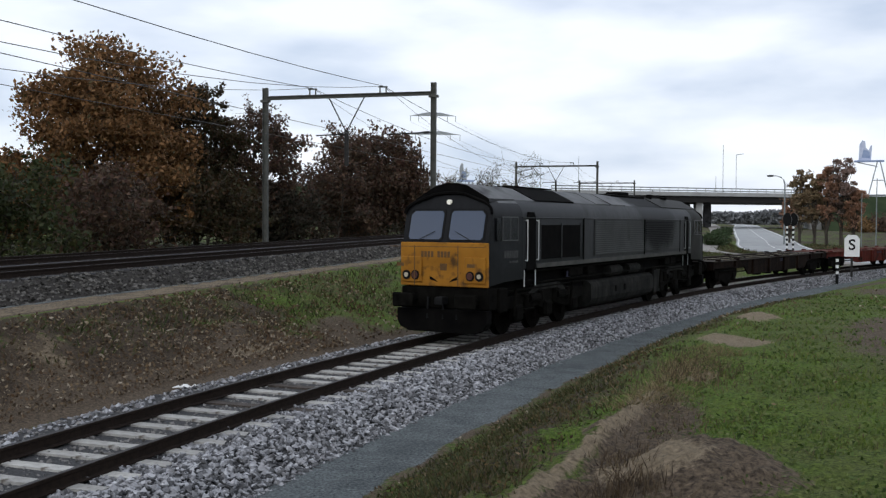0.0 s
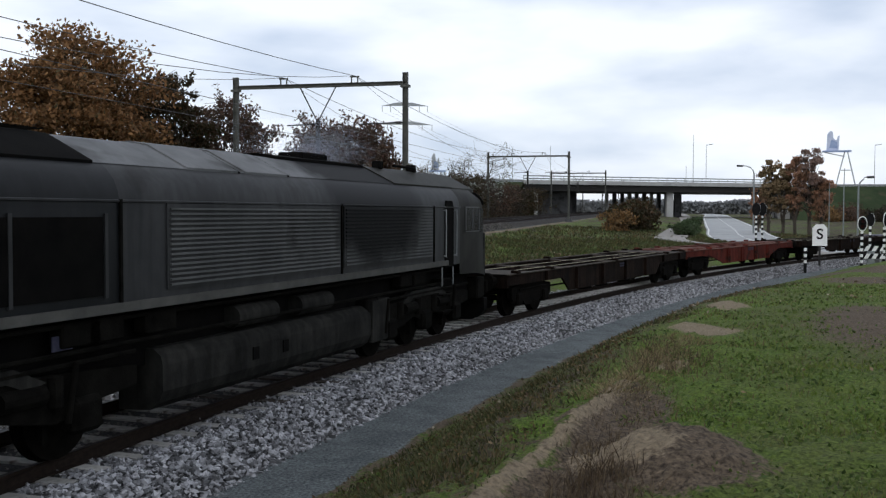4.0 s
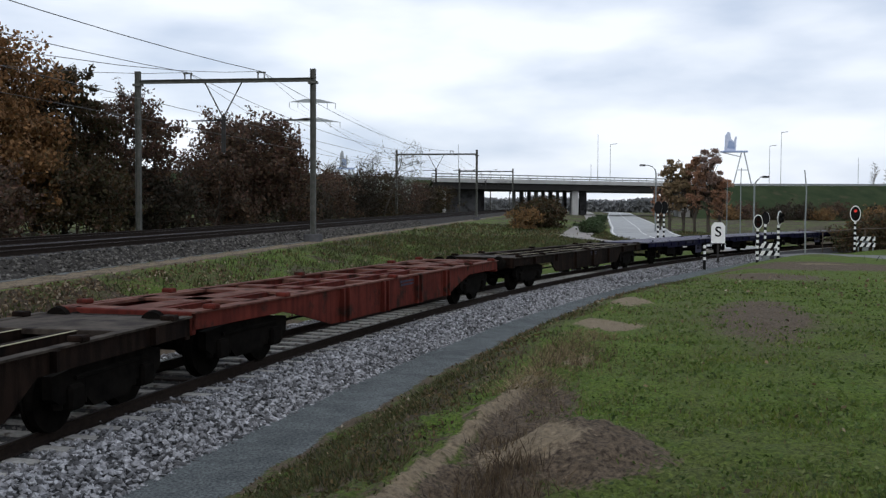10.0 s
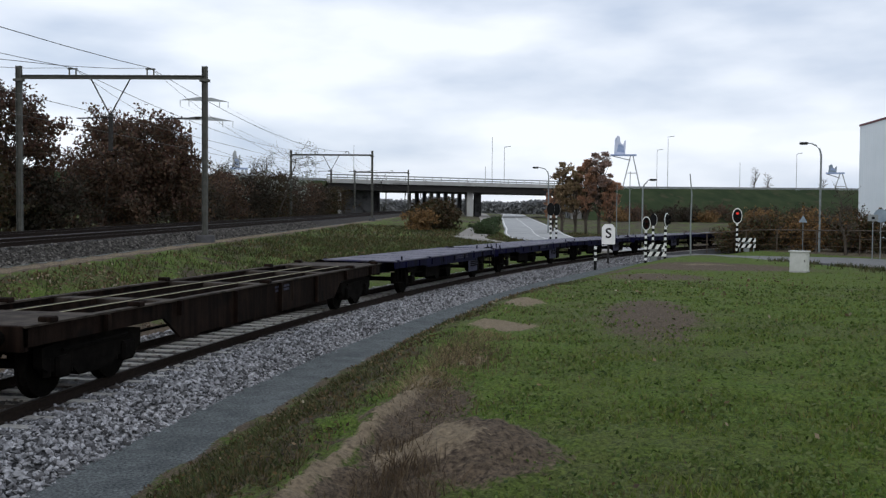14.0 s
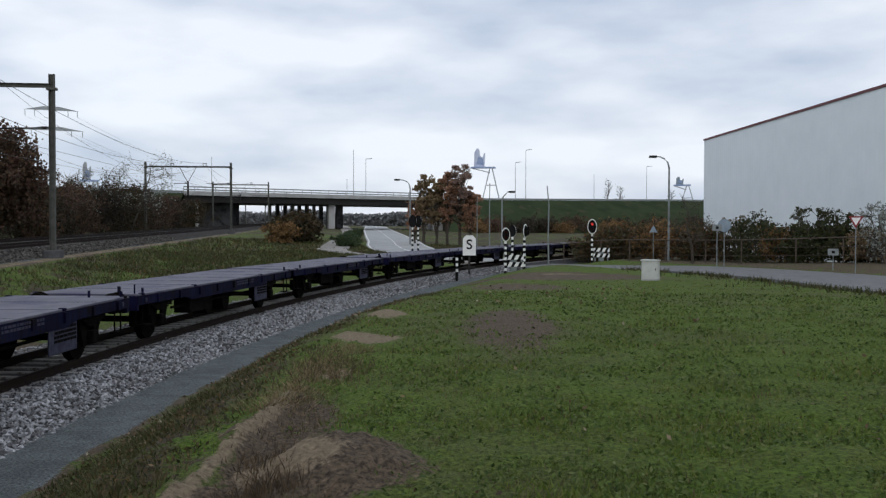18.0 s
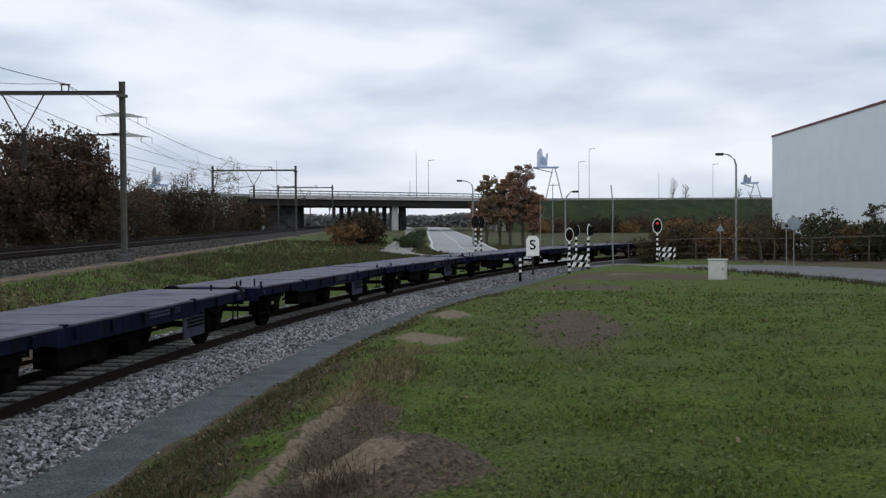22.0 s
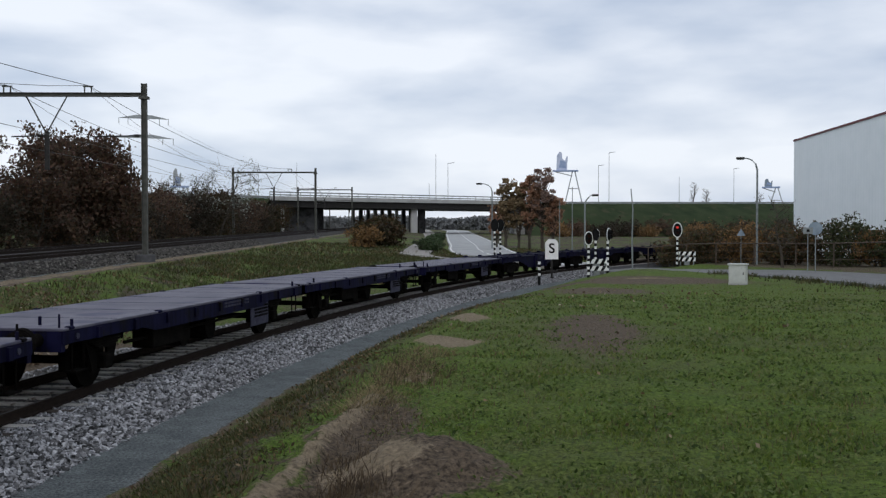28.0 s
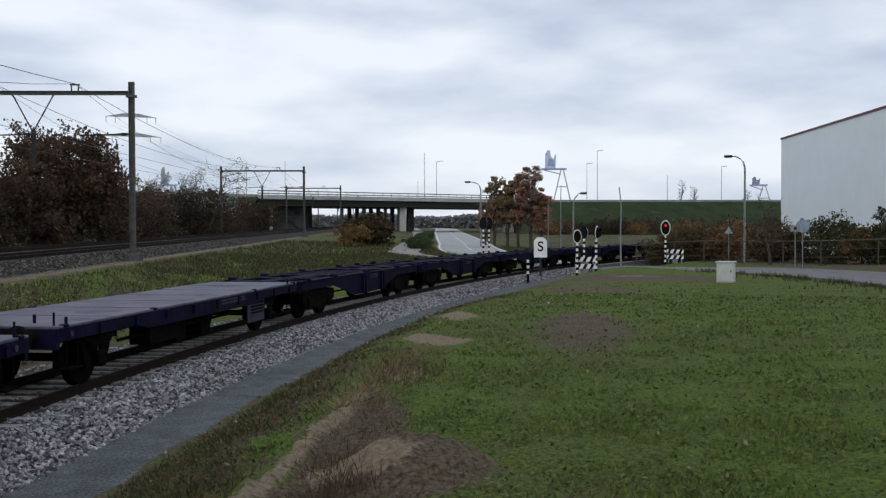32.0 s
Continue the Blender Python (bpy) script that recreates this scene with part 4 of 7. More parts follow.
tree("birch_tree", 5.5, 119.5, 9.4, 7.5, LEAF_SILVER, "bare pale-twigged tree above the thicket", 95, leaves=1100, size=0.10, bare=0.3, trunks=2, base=0.3)
tree("birch_tree", 1.6, 112.0, 7.6, 4.0, LEAF_SILVER, "bare pale-twigged tree above the thicket", 96, leaves=500, size=0.10, bare=0.3, base=0.3)
tree("orange_tree", -17.2, 60.8, 6.4, 4.8, LEAF_ORANGE, "small tree in dull orange autumn leaf beside the railway", 97, base=0.05, leaves=11000, size=0.11, dome=50)
# orange bush and dark shrub beside the cycle path
tree("orange_bush", 18.9, 93.0, 1.9, 2.6, LEAF_ORANGE, "orange autumn bush on the bank by the cycle path", 90, base=0.0, leaves=3200, size=0.11, category="bush", trunks=5)
tree("dark_bush", 24.6, 106.0, 3.2, 3.2, LEAF_DARK, "dark green bush on the bank by the cycle path", 91, base=0.0, leaves=5000, size=0.16, category="bush", trunks=5)
tree("dark_bush", 22.0, 99.0, 2.8, 3.6, LEAF_DARK, "dark green bush on the bank by the cycle path", 92, base=0.0, leaves=4000, size=0.16, category="bush", trunks=5)
# low green hedge between cycle path and road
for _i, (_x, _y, _w) in enumerate(((25.9, 92.6, 1.7), (26.6, 95.4, 1.8), (27.5, 99.0, 1.7), (28.7, 103.0, 1.6), (30.4, 108.5, 1.6), (32.8, 116.0, 1.6), (35.6, 125.0, 1.6), (38.8, 135.0, 1.6))):
    tree("low_hedge", _x, _y, 1.0, _w, LEAF_VERGE, "low dark green hedge between cycle path and road", 200 + _i, base=0.0, leaves=2200, size=0.10, category="hedge", group="low hedge by the cycle path", trunks=4)
# row of slim trees right of the road
for _i, (_x, _y, _hh, _w, _m, _n, _lab) in enumerate((
        (39.5, 108.3, 8.8, 2.5, LEAF_OLIVE, 5200, "slim olive-brown"), (38.6, 108.9, 5.2, 2.2, LEAF_RED, 3000, "low russet"), (40.9, 107.7, 8.3, 2.7, LEAF_OLIVE, 5200, "slim olive-brown"),
        (42.1, 107.3, 9.1, 3.0, LEAF_RED, 7000, "slim russet"), (43.5, 106.7, 10.2, 3.6, LEAF_MAUVE, 3400, "tall thinning mauve-brown"), (44.6, 106.2, 7.4, 3.2, LEAF_RED, 3600, "slim russet"))):
    tree("roadside_tree", _x, _y, _hh, _w, _m, _lab + " roadside tree with bare lower trunk", 100 + _i, base=0.26, leaves=int(_n * 1.7), size=0.115, group="roadside tree row", dome=40)
# hedge behind the fence
for _i, (_x, _y, _hh, _w, _m) in enumerate(((43.0, 74.5, 2.4, 3.4, LEAF_HEDGE), (45.2, 72.5, 2.9, 3.6, LEAF_HEDGE), (47.0, 70.0, 3.0, 3.6, LEAF_ORANGE), (48.4, 67.2, 2.8, 3.6, LEAF_HEDGE), (49.2, 64.2, 3.2, 3.6, LEAF_HEDGE),
                                            (49.8, 61.4, 3.6, 3.6, LEAF_GREEN), (50.0, 58.4, 2.7, 3.4, LEAF_ORANGE), (50.0, 55.6, 2.8, 3.4, LEAF_GREEN), (49.8, 53.0, 2.9, 3.0, LEAF_GREEN), (49.6, 50.6, 2.3, 2.4, LEAF_OLIVE),
                                            (50.5, 78.0, 3.2, 4.5, LEAF_HEDGE), (55.0, 77.0, 3.4, 5.0, LEAF_HEDGE), (47.0, 77.5, 2.8, 4.0, LEAF_HEDGE))):
    tree("hedge_shrub", _x, _y, _hh, _w, _m, "mixed autumn shrub behind the wire fence", 120 + _i, base=0.0, leaves=3600, size=0.11, category="shrub", group="shrubs behind the fence", trunks=4, bare=0.1)
tree("silver_shrub", 48.9, 47.4, 4.3, 2.4, LEAF_SILVER, "tall thin shrub with silvery leaves by the wall", 141, leaves=900, size=0.09, base=0.1, category="shrub", trunks=3)
for _i, (_x, _y, _hh) in enumerate(((49.9, 56.6, 4.4), (49.8, 54.2, 4.3), (49.7, 52.6, 4.0))):
    tree("spindly_shrub", _x, _y, _hh, 1.6, LEAF_GREEN, "spindly dark shrub rising above the hedge", 150 + _i, leaves=450, size=0.11, base=0.3, category="shrub", trunks=2)
for _i, (_x, _y, _hh, _w, _m) in enumerate(((96.0, 214.0, 3.4, 6.0, LEAF_PLUM), (108.0, 216.0, 3.8, 7.0, LEAF_THICKET), (116.0, 217.0, 2.6, 6.0, LEAF_ORANGE), (124.0, 222.0, 4.4, 7.0, LEAF_PLUM), (137.0, 226.0, 4.0, 7.0, LEAF_THICKET), (84.0, 198.0, 2.6, 5.0, LEAF_ORANGE), (90.0, 204.0, 2.4, 6.0, LEAF_PLUM), (131.0, 220.0, 3.2, 7.0, LEAF_ORANGE), (150.0, 228.0, 4.2, 8.0, LEAF_PLUM), (164.0, 230.0, 4.4, 8.0, LEAF_THICKET), (102.0, 210.0, 2.6, 6.0, LEAF_THICKET))):
    tree("bank_shrub", _x, _y, _hh, _w, _m, "low autumn shrub at the foot of the embankment", 160 + _i, leaves=2600, size=0.2, base=0.0, category="shrub", group="shrubs below the embankment", trunks=4)
for _i, (_x, _y, _hh) in enumerate(((147.0, 246.0, 6.5), (150.5, 247.0, 5.2), (172.0, 252.0, 4.0))):
    tree("bare_tree", _x, _y, _hh + 10.2, 3.0, LEAF_HEDGE, "bare young tree on top of the embankment", 170 + _i, leaves=0, base=0.62, category="tree")
tree("bare_tree", 43.2, 60.5, 5.2, 2.6, LEAF_HEDGE, "young bare tree behind the fence", 140, leaves=0, base=0.3)


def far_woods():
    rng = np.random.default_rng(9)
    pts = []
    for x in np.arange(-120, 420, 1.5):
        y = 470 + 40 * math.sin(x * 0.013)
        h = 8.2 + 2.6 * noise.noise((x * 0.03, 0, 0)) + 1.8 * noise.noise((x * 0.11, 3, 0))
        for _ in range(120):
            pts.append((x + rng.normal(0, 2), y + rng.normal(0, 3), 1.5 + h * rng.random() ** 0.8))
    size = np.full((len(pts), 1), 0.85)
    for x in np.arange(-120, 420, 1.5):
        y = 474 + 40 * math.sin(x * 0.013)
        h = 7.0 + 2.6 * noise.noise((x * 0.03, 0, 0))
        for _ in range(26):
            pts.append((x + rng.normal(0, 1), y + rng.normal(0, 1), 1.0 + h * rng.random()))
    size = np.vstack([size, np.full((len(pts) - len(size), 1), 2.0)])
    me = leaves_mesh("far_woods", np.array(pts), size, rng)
    me.materials.append(LEAF_FAR_HAZED)
    tagged(new("far_woods", me), "distant line of trees with haze in their leaf colour", "woods", kind="stuff")


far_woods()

# ---------------- train ----------------
LOCO_GREY = surf("loco_grey_paint", (0.025, 0.0255, 0.0265), (0.041, 0.0415, 0.0425), 1.3, 0.5, spots=((0.014, 0.013, 0.012), 1.1, 0.58), spec=0.10, streak=0.25, soot=(-3.5, 0.0, 3.35))
LOCO_DARK = surf("loco_dark_grey", (0.0060, 0.0066, 0.0076), (0.0115, 0.0123, 0.0136), 1.3, 0.45, spots=((0.006, 0.006, 0.006), 1.1, 0.58), spec=0.12, streak=0.2)
LOCO_REAR = surf("loco_rear_cab_grime", (0.015, 0.0148, 0.0125), (0.025, 0.0242, 0.020), 1.3, 0.6, spots=((0.010, 0.0095, 0.008), 1.1, 0.56), spec=0.08, streak=0.25)
# roof grey lifted above the side grey to hold the light from above
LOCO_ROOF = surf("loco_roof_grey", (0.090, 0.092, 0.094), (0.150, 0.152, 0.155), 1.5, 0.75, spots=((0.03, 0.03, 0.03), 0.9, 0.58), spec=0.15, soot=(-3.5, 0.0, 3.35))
LOUVRE = surf("loco_louvre_grey", (0.070, 0.072, 0.072), (0.105, 0.107, 0.105), 1.3, 0.7, spots=((0.016, 0.016, 0.016), 1.2, 0.6), spec=0.08, soot=(-3.5, 0.0, 3.25))
SILL_PALE = surf("loco_sill_pale", (0.05, 0.05, 0.046), (0.085, 0.083, 0.076), 2.5, 0.8, spec=0.08)
# soot black; the underframe takes it for the shade below the body
LOCO_BLACK = surf("loco_soot_and_shade_black", (0.003, 0.003, 0.003), (0.007, 0.0065, 0.006), 3, 0.95, spec=0.03)
LOCO_YELLOW = surf("loco_yellow_paint", (0.27, 0.115, 0.012), (0.36, 0.155, 0.016), 2.0, 0.6, spots=((0.10, 0.05, 0.016), 3.0, 0.57), spec=0.15)
# grime, darkened further so that under-body shade is in the colour
LOCO_UNDER = surf("loco_underframe_grime_shade", (0.0022, 0.0021, 0.0018), (0.0090, 0.0084, 0.0070), 4, 0.95, bump=0.3, spec=0.03)
# bluish base holds part of the sky's reflection in the windscreens
GLASS = glass("cab_glass", (0.05, 0.065, 0.10), 0.12)
GLASS_DARK = glass("dark_side_glass", (0.006, 0.007, 0.008), 0.2)
HANDRAIL = surf("pale_handrail_paint", (0.50, 0.50, 0.48), (0.64, 0.64, 0.62), 8, 0.5)
HANDRAIL_DULL = surf("grimy_handrail_paint", (0.14, 0.15, 0.15), (0.24, 0.25, 0.25), 8, 0.6)
TANK = surf("dusty_tank_grey", (0.011, 0.011, 0.010), (0.030, 0.029, 0.026), 2.2, 0.9, spots=((0.010, 0.010, 0.009), 1.6, 0.56), bump=0.15, spec=0.06, streak=0.35)
LAMP = glow("loco_headlamp", (0.8, 0.78, 0.68), 0.25)
LAMP_DIM = glow("loco_marker_lamp", (0.42, 0.37, 0.27), 0.05)
FRONT_MARK = surf("faded_front_mark", (0.09, 0.045, 0.012), (0.13, 0.06, 0.014), 8, 0.7)
WINDOW_TRIM = surf("dull_window_trim", (0.05, 0.05, 0.05), (0.085, 0.085, 0.085), 6, 0.6)
RED_LENS = surf("dull_red_lens", (0.05, 0.014, 0.010), (0.08, 0.022, 0.014), 8, 0.4)
SIDE_MARK = surf("faded_marking", (0.045, 0.045, 0.045), (0.07, 0.07, 0.068), 6, 0.8, spec=0.1)
RUST = surf("wagon_brown_rust", (0.0090, 0.0054, 0.0040), (0.0200, 0.0115, 0.0078), 2.5, 0.85, spots=((0.0055, 0.0042, 0.0034), 2.2, 0.55), bump=0.2, spec=0.06, streak=0.6)
REDOX = surf("wagon_red_oxide", (0.072, 0.0145, 0.0105), (0.120, 0.0250, 0.0175), 1.8, 0.75, spots=((0.0296, 0.0152, 0.0112), 2.6, 0.55), bump=0.15, spec=0.06, streak=0.3)
REDOX_WORN = surf("worn_red_top", (0.065, 0.020, 0.015), (0.165, 0.080, 0.060), 2.2, 0.8, spots=((0.035, 0.017, 0.012), 2.6, 0.56), spec=0.1)
RUST_WORN = surf("worn_rust_top", (0.015, 0.011, 0.009), (0.075, 0.062, 0.050), 2.2, 0.8, spots=((0.014, 0.010, 0.008), 2.6, 0.54), spec=0.1)
WBLUE = surf("wagon_blue_paint", (0.0036, 0.0037, 0.0175), (0.0080, 0.0080, 0.0330), 2.0, 0.75, spots=((0.009, 0.008, 0.010), 2.4, 0.55), spec=0.06, streak=0.5)
WDECK = surf("worn_grey_deck", (0.052, 0.050, 0.078), (0.128, 0.122, 0.152), 0.9, 0.65, spots=((0.035, 0.033, 0.075), 1.3, 0.53), spec=0.35)
# running gear grime with the shade beneath the wagons painted in
BOGIE = surf("bogie_grime_shade", (0.0025, 0.0023, 0.0021), (0.0090, 0.0078, 0.0065), 5, 0.95, spec=0.03)
PLATE_GREY = surf("pale_marking_panel", (0.028, 0.028, 0.048), (0.060, 0.060, 0.085), 6, 0.8, spec=0.08)
YELLOWED = surf("pale_worn_edge", (0.22, 0.20, 0.13), (0.34, 0.31, 0.20), 5, 0.8)

VEHICLES = []  # (thing, offset of its centre behind the reference point, half distance of its guide points)


def vehicle(name, off, half, label, category, group=""):
    th = tagged(empty(name), label, category, group)
    VEHICLES.append((th, off, half))
    return th


def wheel(parent, x, r, name="wheelset", half=0.75):
    """An axle with two flanged wheels."""
    bm = bmnew()
    for side in (-1, 1):
        y = side * half
        rod(bm, (x, y - 0.065 * side, r), (x, y + 0.065 * side, r), r, r, 24)
        rod(bm, (x, y - 0.09 * side, r), (x, y - 0.062 * side, r), r + 0.03, r + 0.03, 24)
        rod(bm, (x, y + 0.06 * side, r), (x, y + 0.13 * side, r), 0.13, 0.1, 12)
    rod(bm, (x, -half, r), (x, half, r), 0.075, n=10)
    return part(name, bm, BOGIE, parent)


def y25(parent, x, r=0.46, base=0.9):
    """Freight bogie: side frames, bolster, springs, axle boxes and wheelsets."""
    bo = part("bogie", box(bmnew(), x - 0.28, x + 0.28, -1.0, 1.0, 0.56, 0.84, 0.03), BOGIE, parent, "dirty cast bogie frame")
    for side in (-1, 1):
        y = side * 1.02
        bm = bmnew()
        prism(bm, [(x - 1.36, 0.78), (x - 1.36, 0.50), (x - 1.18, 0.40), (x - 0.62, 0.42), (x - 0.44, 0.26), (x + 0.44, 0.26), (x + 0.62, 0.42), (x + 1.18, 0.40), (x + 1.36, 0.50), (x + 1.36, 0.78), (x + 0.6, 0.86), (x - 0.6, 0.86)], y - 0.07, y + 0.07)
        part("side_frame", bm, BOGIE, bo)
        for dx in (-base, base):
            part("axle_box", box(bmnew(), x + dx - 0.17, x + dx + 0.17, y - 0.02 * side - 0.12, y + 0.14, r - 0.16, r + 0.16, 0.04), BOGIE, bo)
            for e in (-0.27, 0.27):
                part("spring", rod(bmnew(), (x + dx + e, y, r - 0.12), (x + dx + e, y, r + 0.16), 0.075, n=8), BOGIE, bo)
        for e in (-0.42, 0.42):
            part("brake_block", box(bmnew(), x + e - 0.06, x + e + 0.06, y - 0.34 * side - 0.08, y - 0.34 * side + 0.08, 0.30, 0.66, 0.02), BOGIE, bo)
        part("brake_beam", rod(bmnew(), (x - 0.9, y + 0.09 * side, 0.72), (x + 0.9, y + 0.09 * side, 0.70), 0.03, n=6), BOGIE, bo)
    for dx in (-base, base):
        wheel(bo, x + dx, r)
    return bo


def buffers(parent, x, direction, mat=None):
    for y in (-0.875, 0.875):
        bm = bmnew()
        rod(bm, (x, y, 1.05), (x + direction * 0.42, y, 1.05), 0.11, 0.09, 12)
        rod(bm, (x + direction * 0.42, y, 1.05), (x + direction * 0.5, y, 1.05), 0.24, 0.22, 16)
        part("buffer", bm, BOGIE, parent, "round steel buffer")
    bm = bmnew()
    rod(bm, (x, 0, 1.0), (x + direction * 0.35, 0, 0.95), 0.05, n=8)
    rod(bm, (x + direction * 0.3, 0, 0.98), (x + direction * 0.42, 0, 0.6), 0.035, n=8)
    part("coupling", bm, BOGIE, parent, "hook and screw coupling")


def marks(parent, x, y, z, w, rows, h, mat, name="painted_mark"):
    """Unreadable writing as plain bars on a side."""
    rng = random.Random(int(x * 31 + w * 7))
    for r in range(rows):
        p = x
        while p < x + w:
            q = min(p + rng.uniform(0.08, 0.2), x + w)
            if q - p > 0.045:
                part(name, box(bmnew(), p, q - 0.03, y, y + 0.006, z - r * h * 1.6 - h, z - r * h * 1.6), mat, parent)
            p = q


def loco():
    """Six-axle diesel: low nose cabs at both ends, hood-wide body, sloping roof edges."""
    off0, L = 8.45, 19.6       # cab front offset and body length
    th = vehicle("diesel_locomotive", off0 + L / 2, 6.6, "dark grey heavy diesel locomotive with orange-yellow cab front, sooty roof", "locomotive")
    X = L / 2
    W = 1.32
    # body side and roof section (y, z), camera side positive
    def shell(hw, zb, zs, zt):
        """Upright sides that bend over a rounded shoulder into a nearly flat roof."""
        arc = [(hw * p, zs + (zt - zs) * q) for p, q in ((1.0, 0.0), (0.985, 0.16), (0.945, 0.32), (0.88, 0.45), (0.81, 0.55), (0.34, 0.94), (0.12, 1.0))]
        half = [(hw, zb)] + arc
        return [(-y, z) for y, z in half] + [(y, z) for y, z in half[::-1]]

    def rounded(ob, angle=34):
        ob.data.shade_smooth()
        ob.data.set_sharp_from_angle(angle=radians(angle))
        return ob

    sec = shell(W, 1.74, 2.98, 3.79)
    rounded(part("body", prism(bmnew(), sec, -X + 1.95, X - 6.05, axis="x"), LOCO_GREY, th, "dark grey body side"))
    rounded(part("front_body", prism(bmnew(), sec, X - 6.05, X - 1.95, axis="x"), LOCO_DARK, th, "blackish body side behind the cab"))
    # roof skin over the upper facets, paler than the sides: sky light in its colour
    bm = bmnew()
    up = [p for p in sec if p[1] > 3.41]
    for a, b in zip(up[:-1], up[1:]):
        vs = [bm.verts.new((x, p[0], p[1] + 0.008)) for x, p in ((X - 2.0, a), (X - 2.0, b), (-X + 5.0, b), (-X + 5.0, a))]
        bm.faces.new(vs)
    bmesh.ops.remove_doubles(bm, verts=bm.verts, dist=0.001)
    rounded(part("roof_skin", bm, LOCO_ROOF, th, "roof panels paled in colour for sky light"))
    for d, front in ((1, True), (-1, False)):
        # cab: raked front, window band, lower nose
        x0, x1 = d * (X - 1.95), d * X
        bm = bmnew()
        rings = []
        for x, hw, zb, zs, zt in ((x0, W, 1.50, 2.98, 3.79), (d * (X - 0.70), W, 1.46, 3.0, 3.77), (None, 1.27, 1.38, 3.06, 3.56)):
            rings.append([bm.verts.new((d * (X - max(z - 2.40, 0) * 0.29) if x is None else x, y, z)) for y, z in shell(hw, zb, zs, zt)])
        k = len(rings[0])
        for a, b in zip(rings[:-1], rings[1:]):
            for i in range(k):
                f = bm.faces.new((a[i], a[(i + 1) % k], b[(i + 1) % k], b[i]))
                f.material_index = 1 if min(v.co.z for v in f.verts) > 3.32 else 0
        foot = [bm.verts.new((d * X, y, z)) for y, z in ((-1.24, 1.38), (-1.24, 2.40), (1.24, 2.40), (1.24, 1.38))]
        last = rings[-1]
        bm.faces.new((last[0], last[1], foot[1], foot[0]))
        bm.faces.new((foot[2], last[k - 2], last[k - 1], foot[3]))
        bm.faces.new([last[i] for i in range(1, k - 1)] + [foot[2], foot[1]])
        bm.faces.new((foot[0], foot[1], foot[2], foot[3]))
        bm.faces.new((last[0], foot[0], foot[3], last[k - 1]))
        bmesh.ops.recalc_face_normals(bm, faces=bm.faces)
        cab = rounded(part("cab", bm, LOCO_DARK if front else LOCO_REAR, th, "grey driver's cab"))
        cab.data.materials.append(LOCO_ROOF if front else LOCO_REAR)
        # windscreens on the raked face, each with a black rubber frame
        slope = 0.29

        def on_front(y, z, out=0.0):
            return (d * (X - (z - 2.40) * slope + out), y, z)
        for s in (-1, 1):
            for nm, mat, grow, out in (("window_rubber", BLACK, 0.05, 0.012), ("windscreen", GLASS, 0.0, 0.022)):
                bm = bmnew()
                ya, yb = 0.11 - grow, 1.08 + grow
                za, zb = 2.47 - grow, 3.15 + grow
                vs = []
                for y, z in ((ya + 0.06, za), (yb - 0.06, za), (yb, za + 0.06), (yb, zb - 0.1), (yb - 0.1, zb), (ya + 0.06, zb), (ya, zb - 0.06), (ya, za + 0.06)):
                    vs.append(on_front(s * y, z, out))
                lo = [bm.verts.new(v) for v in vs]
                hi = [bm.verts.new((v[0] - d * 0.06, v[1], v[2])) for v in vs]
                bm.faces.new(lo)
                for k in range(8):
                    bm.faces.new((lo[k], lo[(k + 1) % 8], hi[(k + 1) % 8], hi[k]))
                bmesh.ops.recalc_face_normals(bm, faces=bm.faces)
                part(nm, bm, mat, cab, "dark reflective windscreen" if nm == "windscreen" else "")
            bm = bmnew()
            rod(bm, on_front(s * 0.75, 2.46, 0.05), on_front(s * 0.30, 2.66, 0.05), 0.008, n=5)
            part("wiper", bm, BLACK, cab)
        # black roof hood over the front with the top lamp
        bm = bmnew()
        arch = shell(1.27, 1.38, 3.06, 3.56)[1:-1]
        for (ya, za), (yb, zb) in zip(arch[:-1], arch[1:]):
            rod(bm, (d * (X - (za - 2.40) * 0.29 + 0.05), ya, za + 0.02), (d * (X - (zb - 2.40) * 0.29 + 0.05), yb, zb + 0.02), 0.04, n=6)
        part("brow", bm, LOCO_BLACK, cab, "black brow over the windscreens")
        # roof carried forward over the front, its open face black
        bm = bmnew()
        prism(bm, [(-1.09, 3.36), (-1.07, 3.445), (-0.45, 3.765), (-0.16, 3.815), (0.16, 3.815), (0.45, 3.765), (1.07, 3.445), (1.09, 3.36)], min(d * (X - 1.94), d * (X - 0.34)), max(d * (X - 1.94), d * (X - 0.34)), axis="x")
        for f in bm.faces:
            if abs(f.normal.x) < 0.5 and f.normal.z > -0.2:
                f.material_index = 1 if f.calc_center_median().z > 3.5 else 2
        vis = part("roof_visor", bm, LOCO_BLACK, cab, "roof overhang with a black horn recess")
        vis.data.materials.append(LOCO_ROOF if front else LOCO_REAR)
        vis.data.materials.append(LOCO_DARK if front else LOCO_REAR)
        rounded(vis)
        part("top_lamp", rod(bmnew(), (d * (X - 0.4), 0, 3.36), (d * (X - 0.20), 0, 3.36), 0.06, n=14), LAMP if front else GLASS, cab, "lit round headlamp" if front else "")
        # yellow lower front, wrapped round the corners
        bm = bmnew()
        box(bm, min(d * (X + 0.004), d * (X + 0.05)), max(d * (X + 0.004), d * (X + 0.05)), -1.28, 1.28, 1.36, 2.40, 0.015)
        fr = part("front_panel", bm, LOCO_YELLOW if front else LOCO_GREY, cab, "orange-yellow painted lower front" if front else "")
